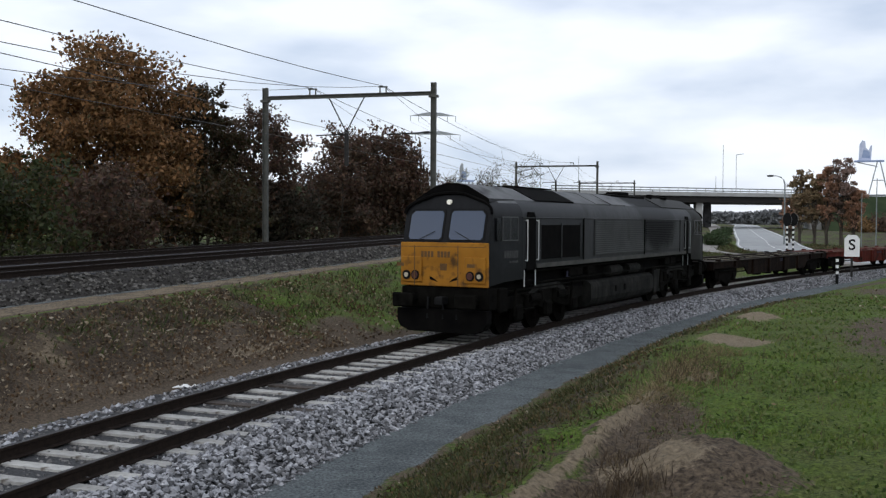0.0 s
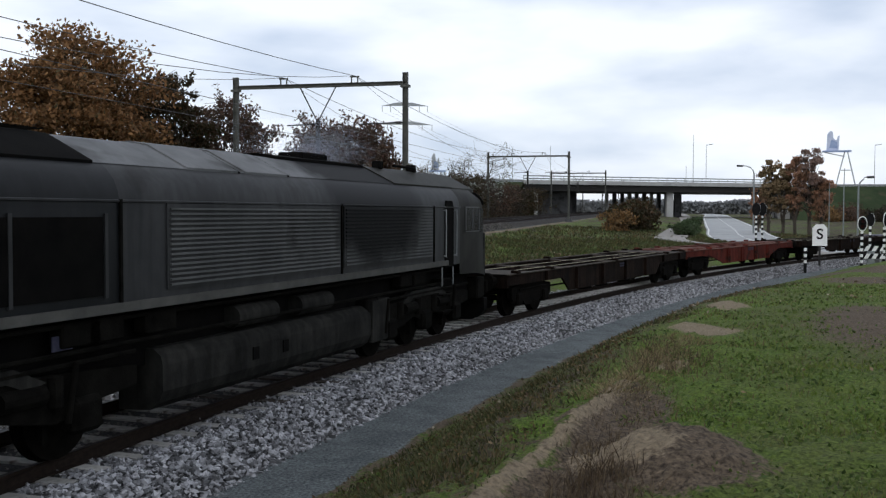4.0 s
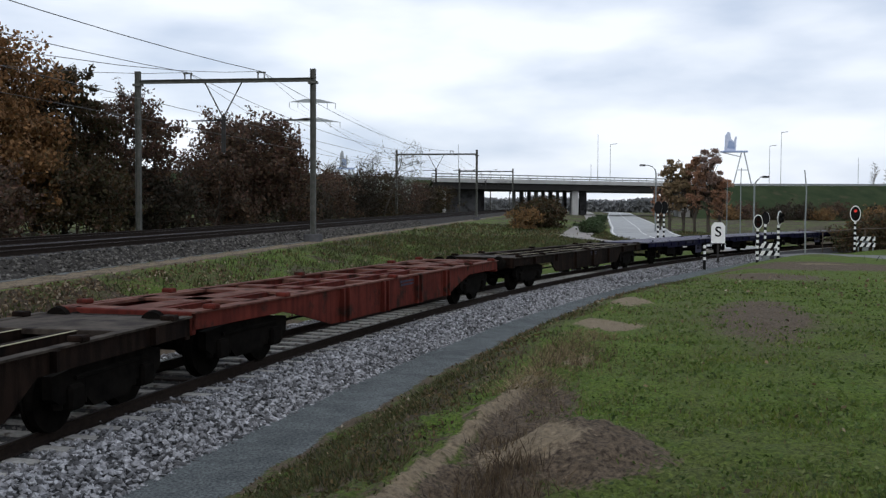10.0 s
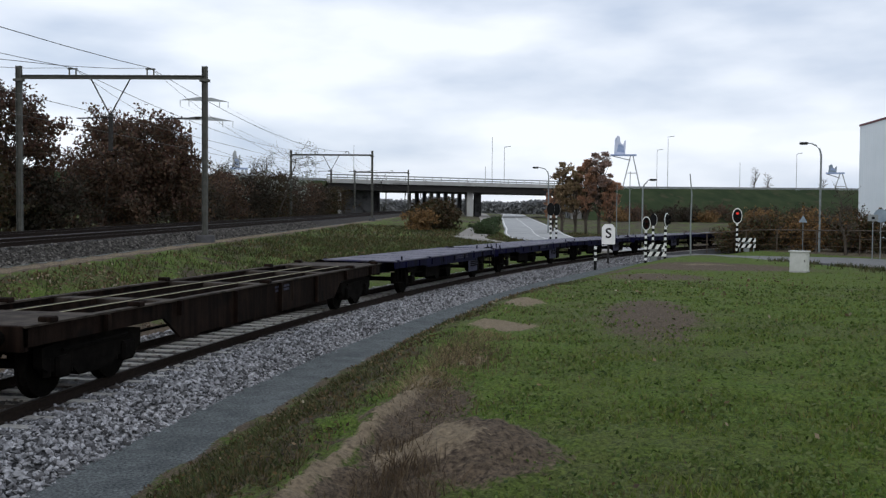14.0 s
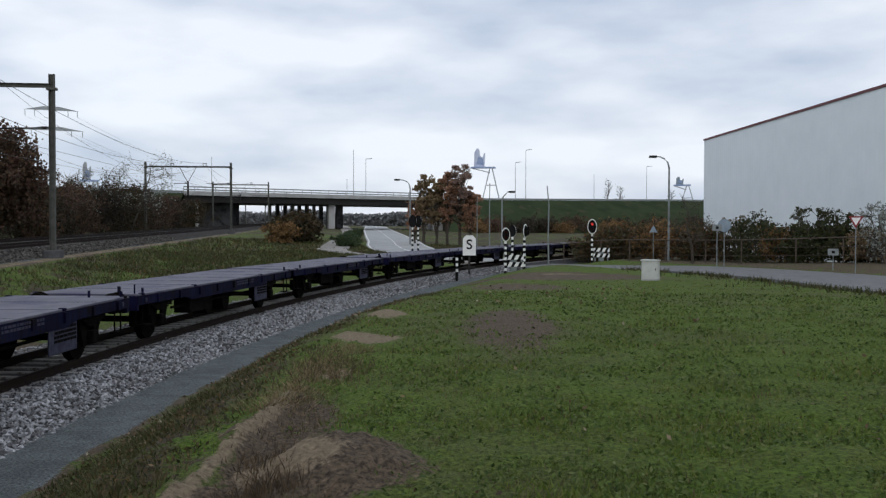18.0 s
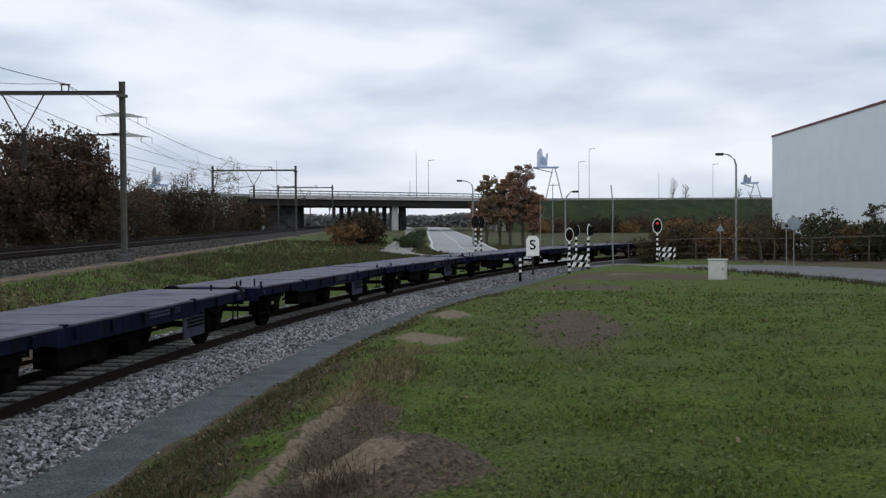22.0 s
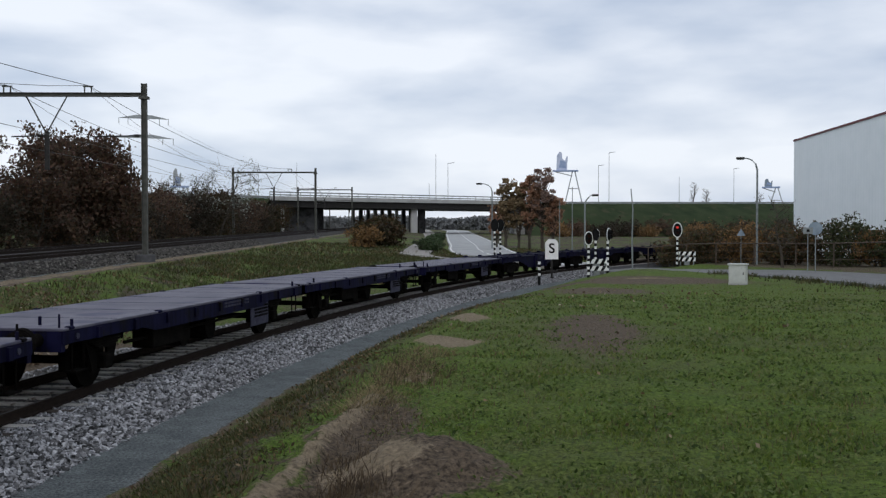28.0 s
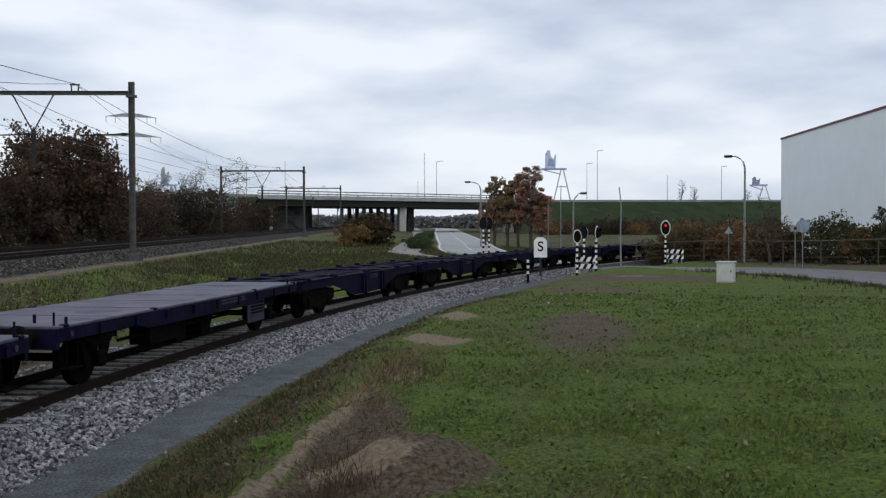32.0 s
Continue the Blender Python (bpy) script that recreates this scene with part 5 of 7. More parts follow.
        for s in (-1, 1):
            bm = bmnew()
            box(bm, min(d * (X + 0.05), d * (X + 0.1)), max(d * (X + 0.05), d * (X + 0.1)), s * 0.92 - 0.3, s * 0.92 + 0.3, 1.45, 2.06, 0.015)
            part("lamp_panel", bm, LOCO_YELLOW if front else LOCO_GREY, fr)
            for y, mat, lab in ((1.06, LAMP_DIM if front else GLASS, "dim white marker lamp" if front else ""), (0.80, RED_LENS, "round dull red tail lamp")):
                bm = bmnew()
                rod(bm, (d * (X + 0.08), s * y, 1.62), (d * (X + 0.13), s * y, 1.62), 0.115, n=16)
                part("lamp_ring", bm, BLACK, fr)
                bm = bmnew()
                rod(bm, (d * (X + 0.12), s * y, 1.62), (d * (X + 0.145), s * y, 1.62), 0.055 if y > 1 else 0.085, n=16)
                part("lamp", bm, mat, fr, lab)
        xa, xb = min(d * (X + 0.05), d * (X + 0.056)), max(d * (X + 0.05), d * (X + 0.056))
        for k in range(9):
            if k != 4:
                part("front_mark", box(bmnew(), xa, xb, -0.40 + k * 0.088, -0.335 + k * 0.088, 2.06, 2.20), FRONT_MARK, fr, "dim brown painted mark")
        for s in (-1, 1):
            part("front_vent", prism(bmnew(), [(s * 0.16, 1.46), (s * 0.40, 1.52), (s * 0.40, 1.60), (s * 0.24, 1.52)], xa, xb, axis="x"), LOCO_BLACK, fr)
            part("edge_seam", box(bmnew(), xa, xb, s * 0.58 - 0.012, s * 0.58 + 0.012, 1.40, 2.34), FRONT_MARK, fr)
            part("lamp_mark", box(bmnew(), xa + d * 0.05, xb + d * 0.05, s * 0.94 - 0.1, s * 0.94 + 0.1, 1.84, 1.92), FRONT_MARK, fr)
        part("front_badge", box(bmnew(), xa, xb, -0.1, 0.1, 1.74, 1.90), FRONT_MARK, fr)
        part("panel_seam", box(bmnew(), xa, xb, -1.26, 1.26, 2.30, 2.316), FRONT_MARK, fr)
        # buffer beam, plough and side steps
        bm = bmnew()
        box(bm, min(d * (X - 0.5), d * (X + 0.02)), max(d * (X - 0.5), d * (X + 0.02)), -1.27, 1.27, 0.82, 1.34, 0.03)
        part("buffer_beam", bm, LOCO_UNDER, th, "black headstock")
        bm = bmnew()
        ol = [(-1.3, 0.82), (-1.3, 0.52), (-1.2, 0.38), (-0.95, 0.28), (0.95, 0.28), (1.2, 0.38), (1.3, 0.52), (1.3, 0.82)]
        prism(bm, ol, d * (X - 0.1), d * (X + 0.16), axis="x")
        part("snow_plough", bm, LOCO_BLACK, th, "black snow plough under the buffers")
        for s in (-1, 1):
            bm = bmnew()
            rod(bm, (d * X, s * 0.9, 1.05), (d * (X + 0.5), s * 0.9, 1.05), 0.13, 0.11, 12)
            box(bm, min(d * (X + 0.5), d * (X + 0.58)), max(d * (X + 0.5), d * (X + 0.58)), s * 0.9 - 0.3, s * 0.9 + 0.3, 0.88, 1.22, 0.04)
            part("buffer", bm, LOCO_UNDER, th, "oblong steel buffer")
        bm = bmnew()
        for y in (-0.45, 0.0, 0.4):
            rod(bm, (d * (X + 0.05), y, 1.1), (d * (X + 0.16), y + 0.05, 0.6), 0.03, n=6)
        box(bm, min(d * X, d * (X + 0.3)), max(d * X, d * (X + 0.3)), -0.12, 0.12, 0.93, 1.12, 0.02)
        part("coupling", bm, BLACK, th)
        for s in (-1, 1):
            y0 = s * (W + 0.004)
            # side window of two panes with a pale frame
            xa, xb = d * (X - 1.55), d * (X - 0.62)
            xa, xb = min(xa, xb), max(xa, xb)
            part("side_window", box(bmnew(), xa, xb, y0 - 0.02, y0 + 0.012, 2.46, 3.00), GLASS_DARK, cab)
            bm = bmnew()
            for (p, q, z0, z1) in ((xa - 0.02, xb + 0.02, 2.44, 2.465), (xa - 0.02, xb + 0.02, 2.995, 3.02), ((xa + xb) / 2 - 0.012, (xa + xb) / 2 + 0.012, 2.46, 3.0), (xa - 0.02, xa, 2.44, 3.02), (xb, xb + 0.02, 2.44, 3.02)):
                box(bm, p, q, y0 - 0.01, y0 + 0.02, z0, z1)
            part("window_frame", bm, WINDOW_TRIM, cab)
            xq = d * (X - 0.42)
            part("quarter_light", box(bmnew(), xq - 0.12, xq + 0.12, y0 - 0.02, y0 + 0.01, 2.44, 2.98), GLASS_DARK, cab)
            # recessed black cab door with bright handrails and steps
            xd = d * (X - (2.42 if front else 2.66))
            part("cab_door", prism(bmnew(), [(xd - 0.27, 1.70), (xd + 0.27, 1.70), (xd + 0.27, 2.98), (xd + 0.17, 3.14), (xd - 0.17, 3.14), (xd - 0.27, 2.98)], y0 - 0.05, y0 + 0.014), LOCO_BLACK, th, "black recessed cab door")
            for e in (-0.34, 0.34):
                bm = bmnew()
                rod(bm, (xd + e, y0 + 0.06, 1.93), (xd + e, y0 + 0.06, 2.95), 0.014, n=8)
                for z in (1.95, 2.93):
                    rod(bm, (xd + e, y0 - 0.01, z), (xd + e, y0 + 0.06, z), 0.015, n=6)
                part("handrail", bm, HANDRAIL if front else HANDRAIL_DULL, th, "bright steel handrail")
                bm = bmnew()
                rod(bm, (xd + e, y0 - 0.03, 1.30), (xd + e, y0 - 0.03, 1.70), 0.016, n=8)
                part("step_rail", bm, HANDRAIL if front else HANDRAIL_DULL, th, "bright steel step rail")
            for z in (0.72, 1.08, 1.42):
                part("step", box(bmnew(), xd - 0.3, xd + 0.3, min(y0 - s * 0.28, y0 - s * 0.02), max(y0 - s * 0.28, y0 - s * 0.02), z, z + 0.03), LOCO_UNDER, th)
    # side details
    for s in (-1, 1):
        y0 = s * (W + 0.004)
        lo, hi = min(y0, y0 + s * 0.02), max(y0, y0 + s * 0.02)
        # big black air intake behind the front cab
        part("air_intake", box(bmnew(), X - 5.75, X - 3.0, lo - 0.01, hi - 0.006, 1.95, 2.82), LOCO_BLACK, th, "black air intake opening")
        for x in (X - 5.8, X - 4.4, X - 2.98):
            part("intake_bar", box(bmnew(), x - 0.025, x + 0.025, lo, hi + 0.004, 1.92, 2.86), LOCO_GREY, th)
        # long louvred panels
        for xa, xb in ((X - 11.6, X - 6.9), (X - 15.9, X - 11.75)):
            pan = part("louvre_panel", box(bmnew(), xa, xb, lo, hi, 1.94, 2.98), LOCO_GREY, th, "grey ribbed louvre panel")
            for k in range(16):
                z = 1.98 + k * 0.0615
                part("louvre", box(bmnew(), xa + 0.05, xb - 0.05, min(y0, y0 + s * 0.045), max(y0, y0 + s * 0.045), z, z + 0.026), LOUVRE, pan)
        for x in (X - 6.05, X - 11.68, X - 16.0):
            part("body_seam", box(bmnew(), x - 0.02, x + 0.02, lo, hi + 0.006, 1.76, 3.02), LOCO_UNDER, th)
        part("sill", box(bmnew(), -X + 2.75, X - 2.75, lo, hi + 0.01, 1.74, 1.85), SILL_PALE, th, "pale sill band")
        marks(th, X - 1.6, y0 if s > 0 else y0 - 0.006, 2.20, 0.95, 1, 0.17, SIDE_MARK, "number_mark")
        marks(th, X - 1.6, y0 if s > 0 else y0 - 0.006, 1.96, 0.6, 1, 0.05, SIDE_MARK)
        # fuel tank with pockets
        bm = bmnew()
        prism(bm, [(s * p, q) for p, q in ((0.6, 1.20), (1.12, 1.20), (1.23, 1.12), (1.26, 1.0), (1.26, 0.68), (1.20, 0.54), (1.06, 0.44), (0.6, 0.42))], -3.2, 2.9, axis="x")
        tank = part("fuel_tank", bm, TANK, th, "dusty grey fuel tank")
        for x in (-0.1, 0.75):
            part("tank_pocket", box(bmnew(), x - 0.08, x + 0.08, s * 1.26 - 0.004, s * 1.26 + 0.012 * s + 0.004, 0.78, 0.96), LOCO_BLACK, tank)
        part("battery_box", box(bmnew(), -4.1, -3.3, s * 1.05 - 0.2, s * 1.05 + 0.2, 0.5, 1.28, 0.02), TANK, th)
        for x in (-1.2, 0.6):
            part("air_reservoir", rod(bmnew(), (x - 0.55, s * 1.1, 1.42), (x + 0.55, s * 1.1, 1.42), 0.16, n=14), TANK, th)
        part("label_plate", box(bmnew(), X - 5.4, X - 5.1, s * 1.2 - 0.01, s * 1.2 + 0.01, 1.40, 1.56), PLATE_GREY, th)
    for s in (-1, 1):
        for x in (X - 5.9, X - 6.9, 4.3, -4.9, -5.6):
            part("equipment_box", box(bmnew(), x - 0.3, x + 0.3, s * 1.16 - 0.1, s * 1.16 + 0.1, 1.42, 1.68, 0.02), LOCO_UNDER, th)
        for z in (1.66, 1.36):
            part("pipe", rod(bmnew(), (-X + 2.8, s * 1.22, z), (X - 2.8, s * 1.22, z), 0.028, n=6), LOCO_UNDER, th)
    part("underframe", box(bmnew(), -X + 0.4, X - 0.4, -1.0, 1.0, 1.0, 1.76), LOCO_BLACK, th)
    # roof: hatches, dark intakes, exhaust block
    def roof_patch(name, xa, xb, mat, lift, label, lines=(-1.0, 1.0)):
        bm = bmnew()
        pts = [(y, z) for y, z in sec if lines[0] <= y <= lines[1] and z > 3.2]
        rows = []
        for x in (xa, xb):
            rows.append([bm.verts.new((x, y * (1 + lift * 0.3), z + lift)) for y, z in pts] + [bm.verts.new((x, y, z - 0.05)) for y, z in pts[::-1]])
        k = len(rows[0])
        for i in range(k):
            bm.faces.new((rows[0][i], rows[0][(i + 1) % k], rows[1][(i + 1) % k], rows[1][i]))
        bm.faces.new(rows[0])
        bm.faces.new(rows[1][::-1])
        bmesh.ops.recalc_face_normals(bm, faces=bm.faces)
        return rounded(part(name, bm, mat, th, label))

    roof_patch("roof_intake", X - 5.9, X - 3.2, LOCO_BLACK, 0.03, "dark roof intake grille", (-1.1, 1.1))
    for x in (X - 8.3, X - 9.7):
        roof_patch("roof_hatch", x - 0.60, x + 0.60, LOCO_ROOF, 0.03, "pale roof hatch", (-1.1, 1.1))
        roof_patch("hatch_seam", x - 0.66, x - 0.61, LOCO_BLACK, 0.02, "", (-1.1, 1.1))
    roof_patch("exhaust_block", -X + 5.2, -X + 8.6, LOCO_BLACK, 0.06, "soot-black exhaust silencer")
    roof_patch("soot_roof", -X + 1.8, -X + 5.1, LOCO_REAR, 0.03, "sooty roof section", (-1.1, 1.1))
    part("exhaust_stack", box(bmnew(), -X + 6.3, -X + 7.3, -0.25, 0.25, 3.7, 3.95, 0.03), LOCO_BLACK, th)
    for x in (-X + 2.6, -X + 4.4):
        part("roof_lug", box(bmnew(), x - 0.08, x + 0.08, 0.3, 0.5, 3.76, 3.93, 0.02), LOCO_BLACK, th)
    part("roof_rail", rod(bmnew(), (-X + 2.9, 0.62, 3.84), (-X + 4.1, 0.62, 3.84), 0.025, n=6), LOCO_BLACK, th)
    for s in (-1, 1):
        part("gutter", rod(bmnew(), (-X + 1.9, s * (W + 0.005), 3.0), (X - 1.9, s * (W + 0.005), 3.0), 0.018, n=6), LOCO_GREY, th)
    bm = bmnew()
    for k in range(26):
        box(bm, X - 5.85 + k * 0.1, X - 5.82 + k * 0.1, -0.44, 0.44, 3.815, 3.835)
    part("intake_slats", bm, LOCO_UNDER, th)["kind"] = "stuff"
    # three-axle bogies
    for c in (6.05, -6.05):
        bo = part("bogie", box(bmnew(), c - 2.3, c + 2.3, -0.9, 0.9, 0.62, 0.92, 0.03), LOCO_UNDER, th, "dirty three-axle bogie")
        for s in (-1, 1):
            bm = bmnew()
            prism(bm, [(c - 2.75, 0.95), (c - 2.75, 0.72), (c - 2.1, 0.66), (c - 1.4, 0.5), (c - 0.6, 0.66), (c, 0.5), (c + 0.6, 0.66), (c + 1.4, 0.5), (c + 2.1, 0.66), (c + 2.75, 0.72), (c + 2.75, 0.95),
                       (c + 1.0, 1.06), (c - 1.0, 1.06)], s * 1.1 - 0.09, s * 1.1 + 0.09)
            part("side_frame", bm, LOCO_UNDER, bo)
            for dx in (-1.85, 0.0, 1.85):
                part("axle_box", box(bmnew(), c + dx - 0.24, c + dx + 0.24, s * 1.16 - 0.12, s * 1.16 + 0.12, 0.34, 0.74, 0.06), LOCO_UNDER, bo)
            for dx in (-0.9, 0.9):
                part("brake_cylinder", rod(bmnew(), (c + dx - 0.3, s * 1.2, 0.86), (c + dx + 0.3, s * 1.2, 0.86), 0.11, n=10), LOCO_UNDER, bo)
            for dx in (-1.38, -0.46, 0.46, 1.38):
                part("coil_spring", rod(bmnew(), (c + dx, s * 1.19, 0.70), (c + dx, s * 1.19, 1.02), 0.10, n=10), LOCO_UNDER, bo)
                part("brake_hanger", box(bmnew(), c + dx - 0.04, c + dx + 0.04, s * 1.02 - 0.05, s * 1.02 + 0.05, 0.28, 0.72), LOCO_UNDER, bo)
            for dx in (-1.85, 1.85):
                part("damper", rod(bmnew(), (c + dx + 0.34, s * 1.26, 0.50), (c + dx + 0.20, s * 1.26, 1.14), 0.035, n=8), LOCO_UNDER, bo)
            part("brake_pipe", rod(bmnew(), (c - 2.7, s * 1.2, 1.12), (c + 2.7, s * 1.2, 1.10), 0.03, n=6), LOCO_UNDER, bo)
            part("frame_arch", prism(bmnew(), [(c - 1.25, 0.98), (c - 0.8, 1.18), (c + 0.8, 1.18), (c + 1.25, 0.98), (c + 1.0, 0.92), (c + 0.7, 1.04), (c - 0.7, 1.04), (c - 1.0, 0.92)], s * 1.16 - 0.06, s * 1.16 + 0.06), TANK, bo)
            part("sand_box", box(bmnew(), c + 2.45, c + 2.95, s * 1.08 - 0.16, s * 1.08 + 0.16, 0.62, 1.2, 0.03), LOCO_UNDER, bo)
            part("sand_pipe", rod(bmnew(), (c + 2.6, s * 0.95, 0.7), (c + 2.45, s * 0.8, 0.12), 0.025, n=6), LOCO_UNDER, bo)
        for dx in (-1.85, 0.0, 1.85):
            wheel(bo, c + dx, 0.53)
    # the leading cab narrows and draws in towards its face
    drawn = ("cab", "window_rubber", "windscreen", "wiper", "brow", "horn_cover", "top_lamp", "front_panel", "lamp_panel", "lamp_ring", "lamp", "front_writing", "front_vent", "front_badge",
             "buffer_beam", "snow_plough", "buffer", "coupling", "side_window", "window_frame", "quarter_light", "number_mark", "painted_mark", "roof_visor")
    for ob in th.children_recursive:
        if ob.type == "MESH" and ob.name.split(".")[0] in drawn:
            for v in ob.data.vertices:
                u = min(1.0, max(0.0, (v.co.x - (X - 1.95)) / 1.25))
                v.co.x -= 0.36 * u
                v.co.y *= 1 - 0.075 * u


loco()


def skeletal(off0, length, side_mat, label, belly=False, ends=True, deep=0.62, name="container_wagon"):
    """Skeletal container wagon: side sills, centre sill, cross members, on two bogies. belly: deep fish-belly sides with ribs."""
    th = vehicle(name, off0 + length / 2, length / 2 - 2.0, label, "freight wagon", "wagons of the train")
    X = length / 2
    worn = REDOX_WORN if side_mat is REDOX else RUST_WORN if side_mat is RUST else side_mat
    for s in (-1, 1):
        y = s * 1.22
        bm = bmnew()
        if belly:
            prism(bm, [(-X, 1.22), (-X, 0.94), (-X + 3.0, 0.94), (-X + 3.7, 0.80), (-X + 5.0, 0.50), (X - 5.0, 0.50), (X - 3.7, 0.80), (X - 3.0, 0.94), (X, 0.94), (X, 1.22)], y - 0.03, y + 0.03)
        else:
            prism(bm, [(-X, 1.20), (-X, 0.92), (-X + 3.9, 0.92), (-X + 4.5, 0.52), (X - 4.5, 0.52), (X - 3.9, 0.92), (X, 0.92), (X, 1.20)], y - 0.03, y + 0.03)
        sill = part("side_sill", bm, side_mat, th)
        bm = bmnew()
        box(bm, -X, X, min(y - 0.08, y + 0.08), max(y - 0.08, y + 0.08), 1.195, 1.225)
        part("top_flange", bm, worn, sill)
        ribs = [c + e for c in np.arange(-X + 5.2, X - 5.0, 2.2) for e in (-0.14, 0.14)] if belly else np.arange(-X + 1.2, X - 1.0, 2.4)
        for x in ribs:
            zl = 0.5 if belly else 0.54
            part("rib", box(bmnew(), x - 0.05, x + 0.05, y + (0.03 if s > 0 else -0.12), y + (0.12 if s > 0 else -0.03), max(zl, 0.94 if abs(x) > X - 4.6 else zl), 1.19), side_mat, sill)
        for x in (-X + 0.6, -X + 3.0, X - 3.0, X - 0.6, 0.3):
            part("container_pin", box(bmnew(), x - 0.1, x + 0.1, y - 0.11, y + 0.11, 1.215, 1.30, 0.02), side_mat, sill)
    for y in ((-0.32, 0.32) if belly else (-0.42, 0.42)):
        bm = bmnew()
        box(bm, -X + 0.1, X - 0.1, y - 0.09, y + 0.09, 0.9, 1.2)
        part("centre_sill", bm, side_mat if belly else RUST, th)
        part("sill_edge", box(bmnew(), -X + 0.1, X - 0.1, y + 0.05, y + 0.1, 1.2, 1.206), YELLOWED if not belly else side_mat, th)
    for x in (np.linspace(-X + 5.6, X - 5.6, 4) if belly else np.linspace(-X + 0.25, X - 0.25, 5)):
        part("cross_member", box(bmnew(), x - 0.2, x + 0.2, -1.2, 1.2, 1.06, 1.19, 0.01), worn, th)
    for d in (-1, 1):
        part("headstock", box(bmnew(), min(d * (X - 0.12), d * (X + 0.02)), max(d * (X - 0.12), d * (X + 0.02)), -1.25, 1.25, 0.86, 1.22, 0.015), side_mat, th)
        if belly:
            for xa, xb, ya, yb in ((0.0, 0.45, -1.15, 1.15), (1.9, 2.4, -1.15, 1.15), (3.9, 4.5, -1.15, 1.15), (0.45, 3.9, -0.24, 0.24), (0.45, 4.4, 0.98, 1.16), (0.45, 4.4, -1.16, -0.98)):
                part("top_plate", box(bmnew(), min(d * (X - xa), d * (X - xb)), max(d * (X - xa), d * (X - xb)), ya, yb, 1.17, 1.218), worn, th)
        else:
            part("end_platform", box(bmnew(), min(d * (X - 1.9), d * X), max(d * (X - 1.9), d * X), -1.15, 1.15, 1.13, 1.215, 0.01), worn, th)
        buffers(th, d * X, d)
        y25(th, d * (X - 2.0))
    part("brake_reservoir", rod(bmnew(), (-0.8, 0.75, 0.72), (0.6, 0.75, 0.72), 0.2, n=12), BOGIE, th)
    part("brake_rod", rod(bmnew(), (-X + 3, 0.2, 0.55), (X - 3, 0.2, 0.55), 0.03, n=6), BOGIE, th)
    if not belly:
        part("data_panel", box(bmnew(), -2.6, -1.2, 1.255, 1.262, 0.72, 1.16), side_mat, th, "faded data panel")
        for x in (-1.5, 1.0, 2.6):
            part("equipment_box", box(bmnew(), x - 0.3, x + 0.3, 0.85, 1.12, 0.42, 0.86, 0.02), BOGIE, th)
    marks(th, -1.0, 1.256 if not belly else 1.252, 1.12, 0.9, 2, 0.05, PLATE_GREY)


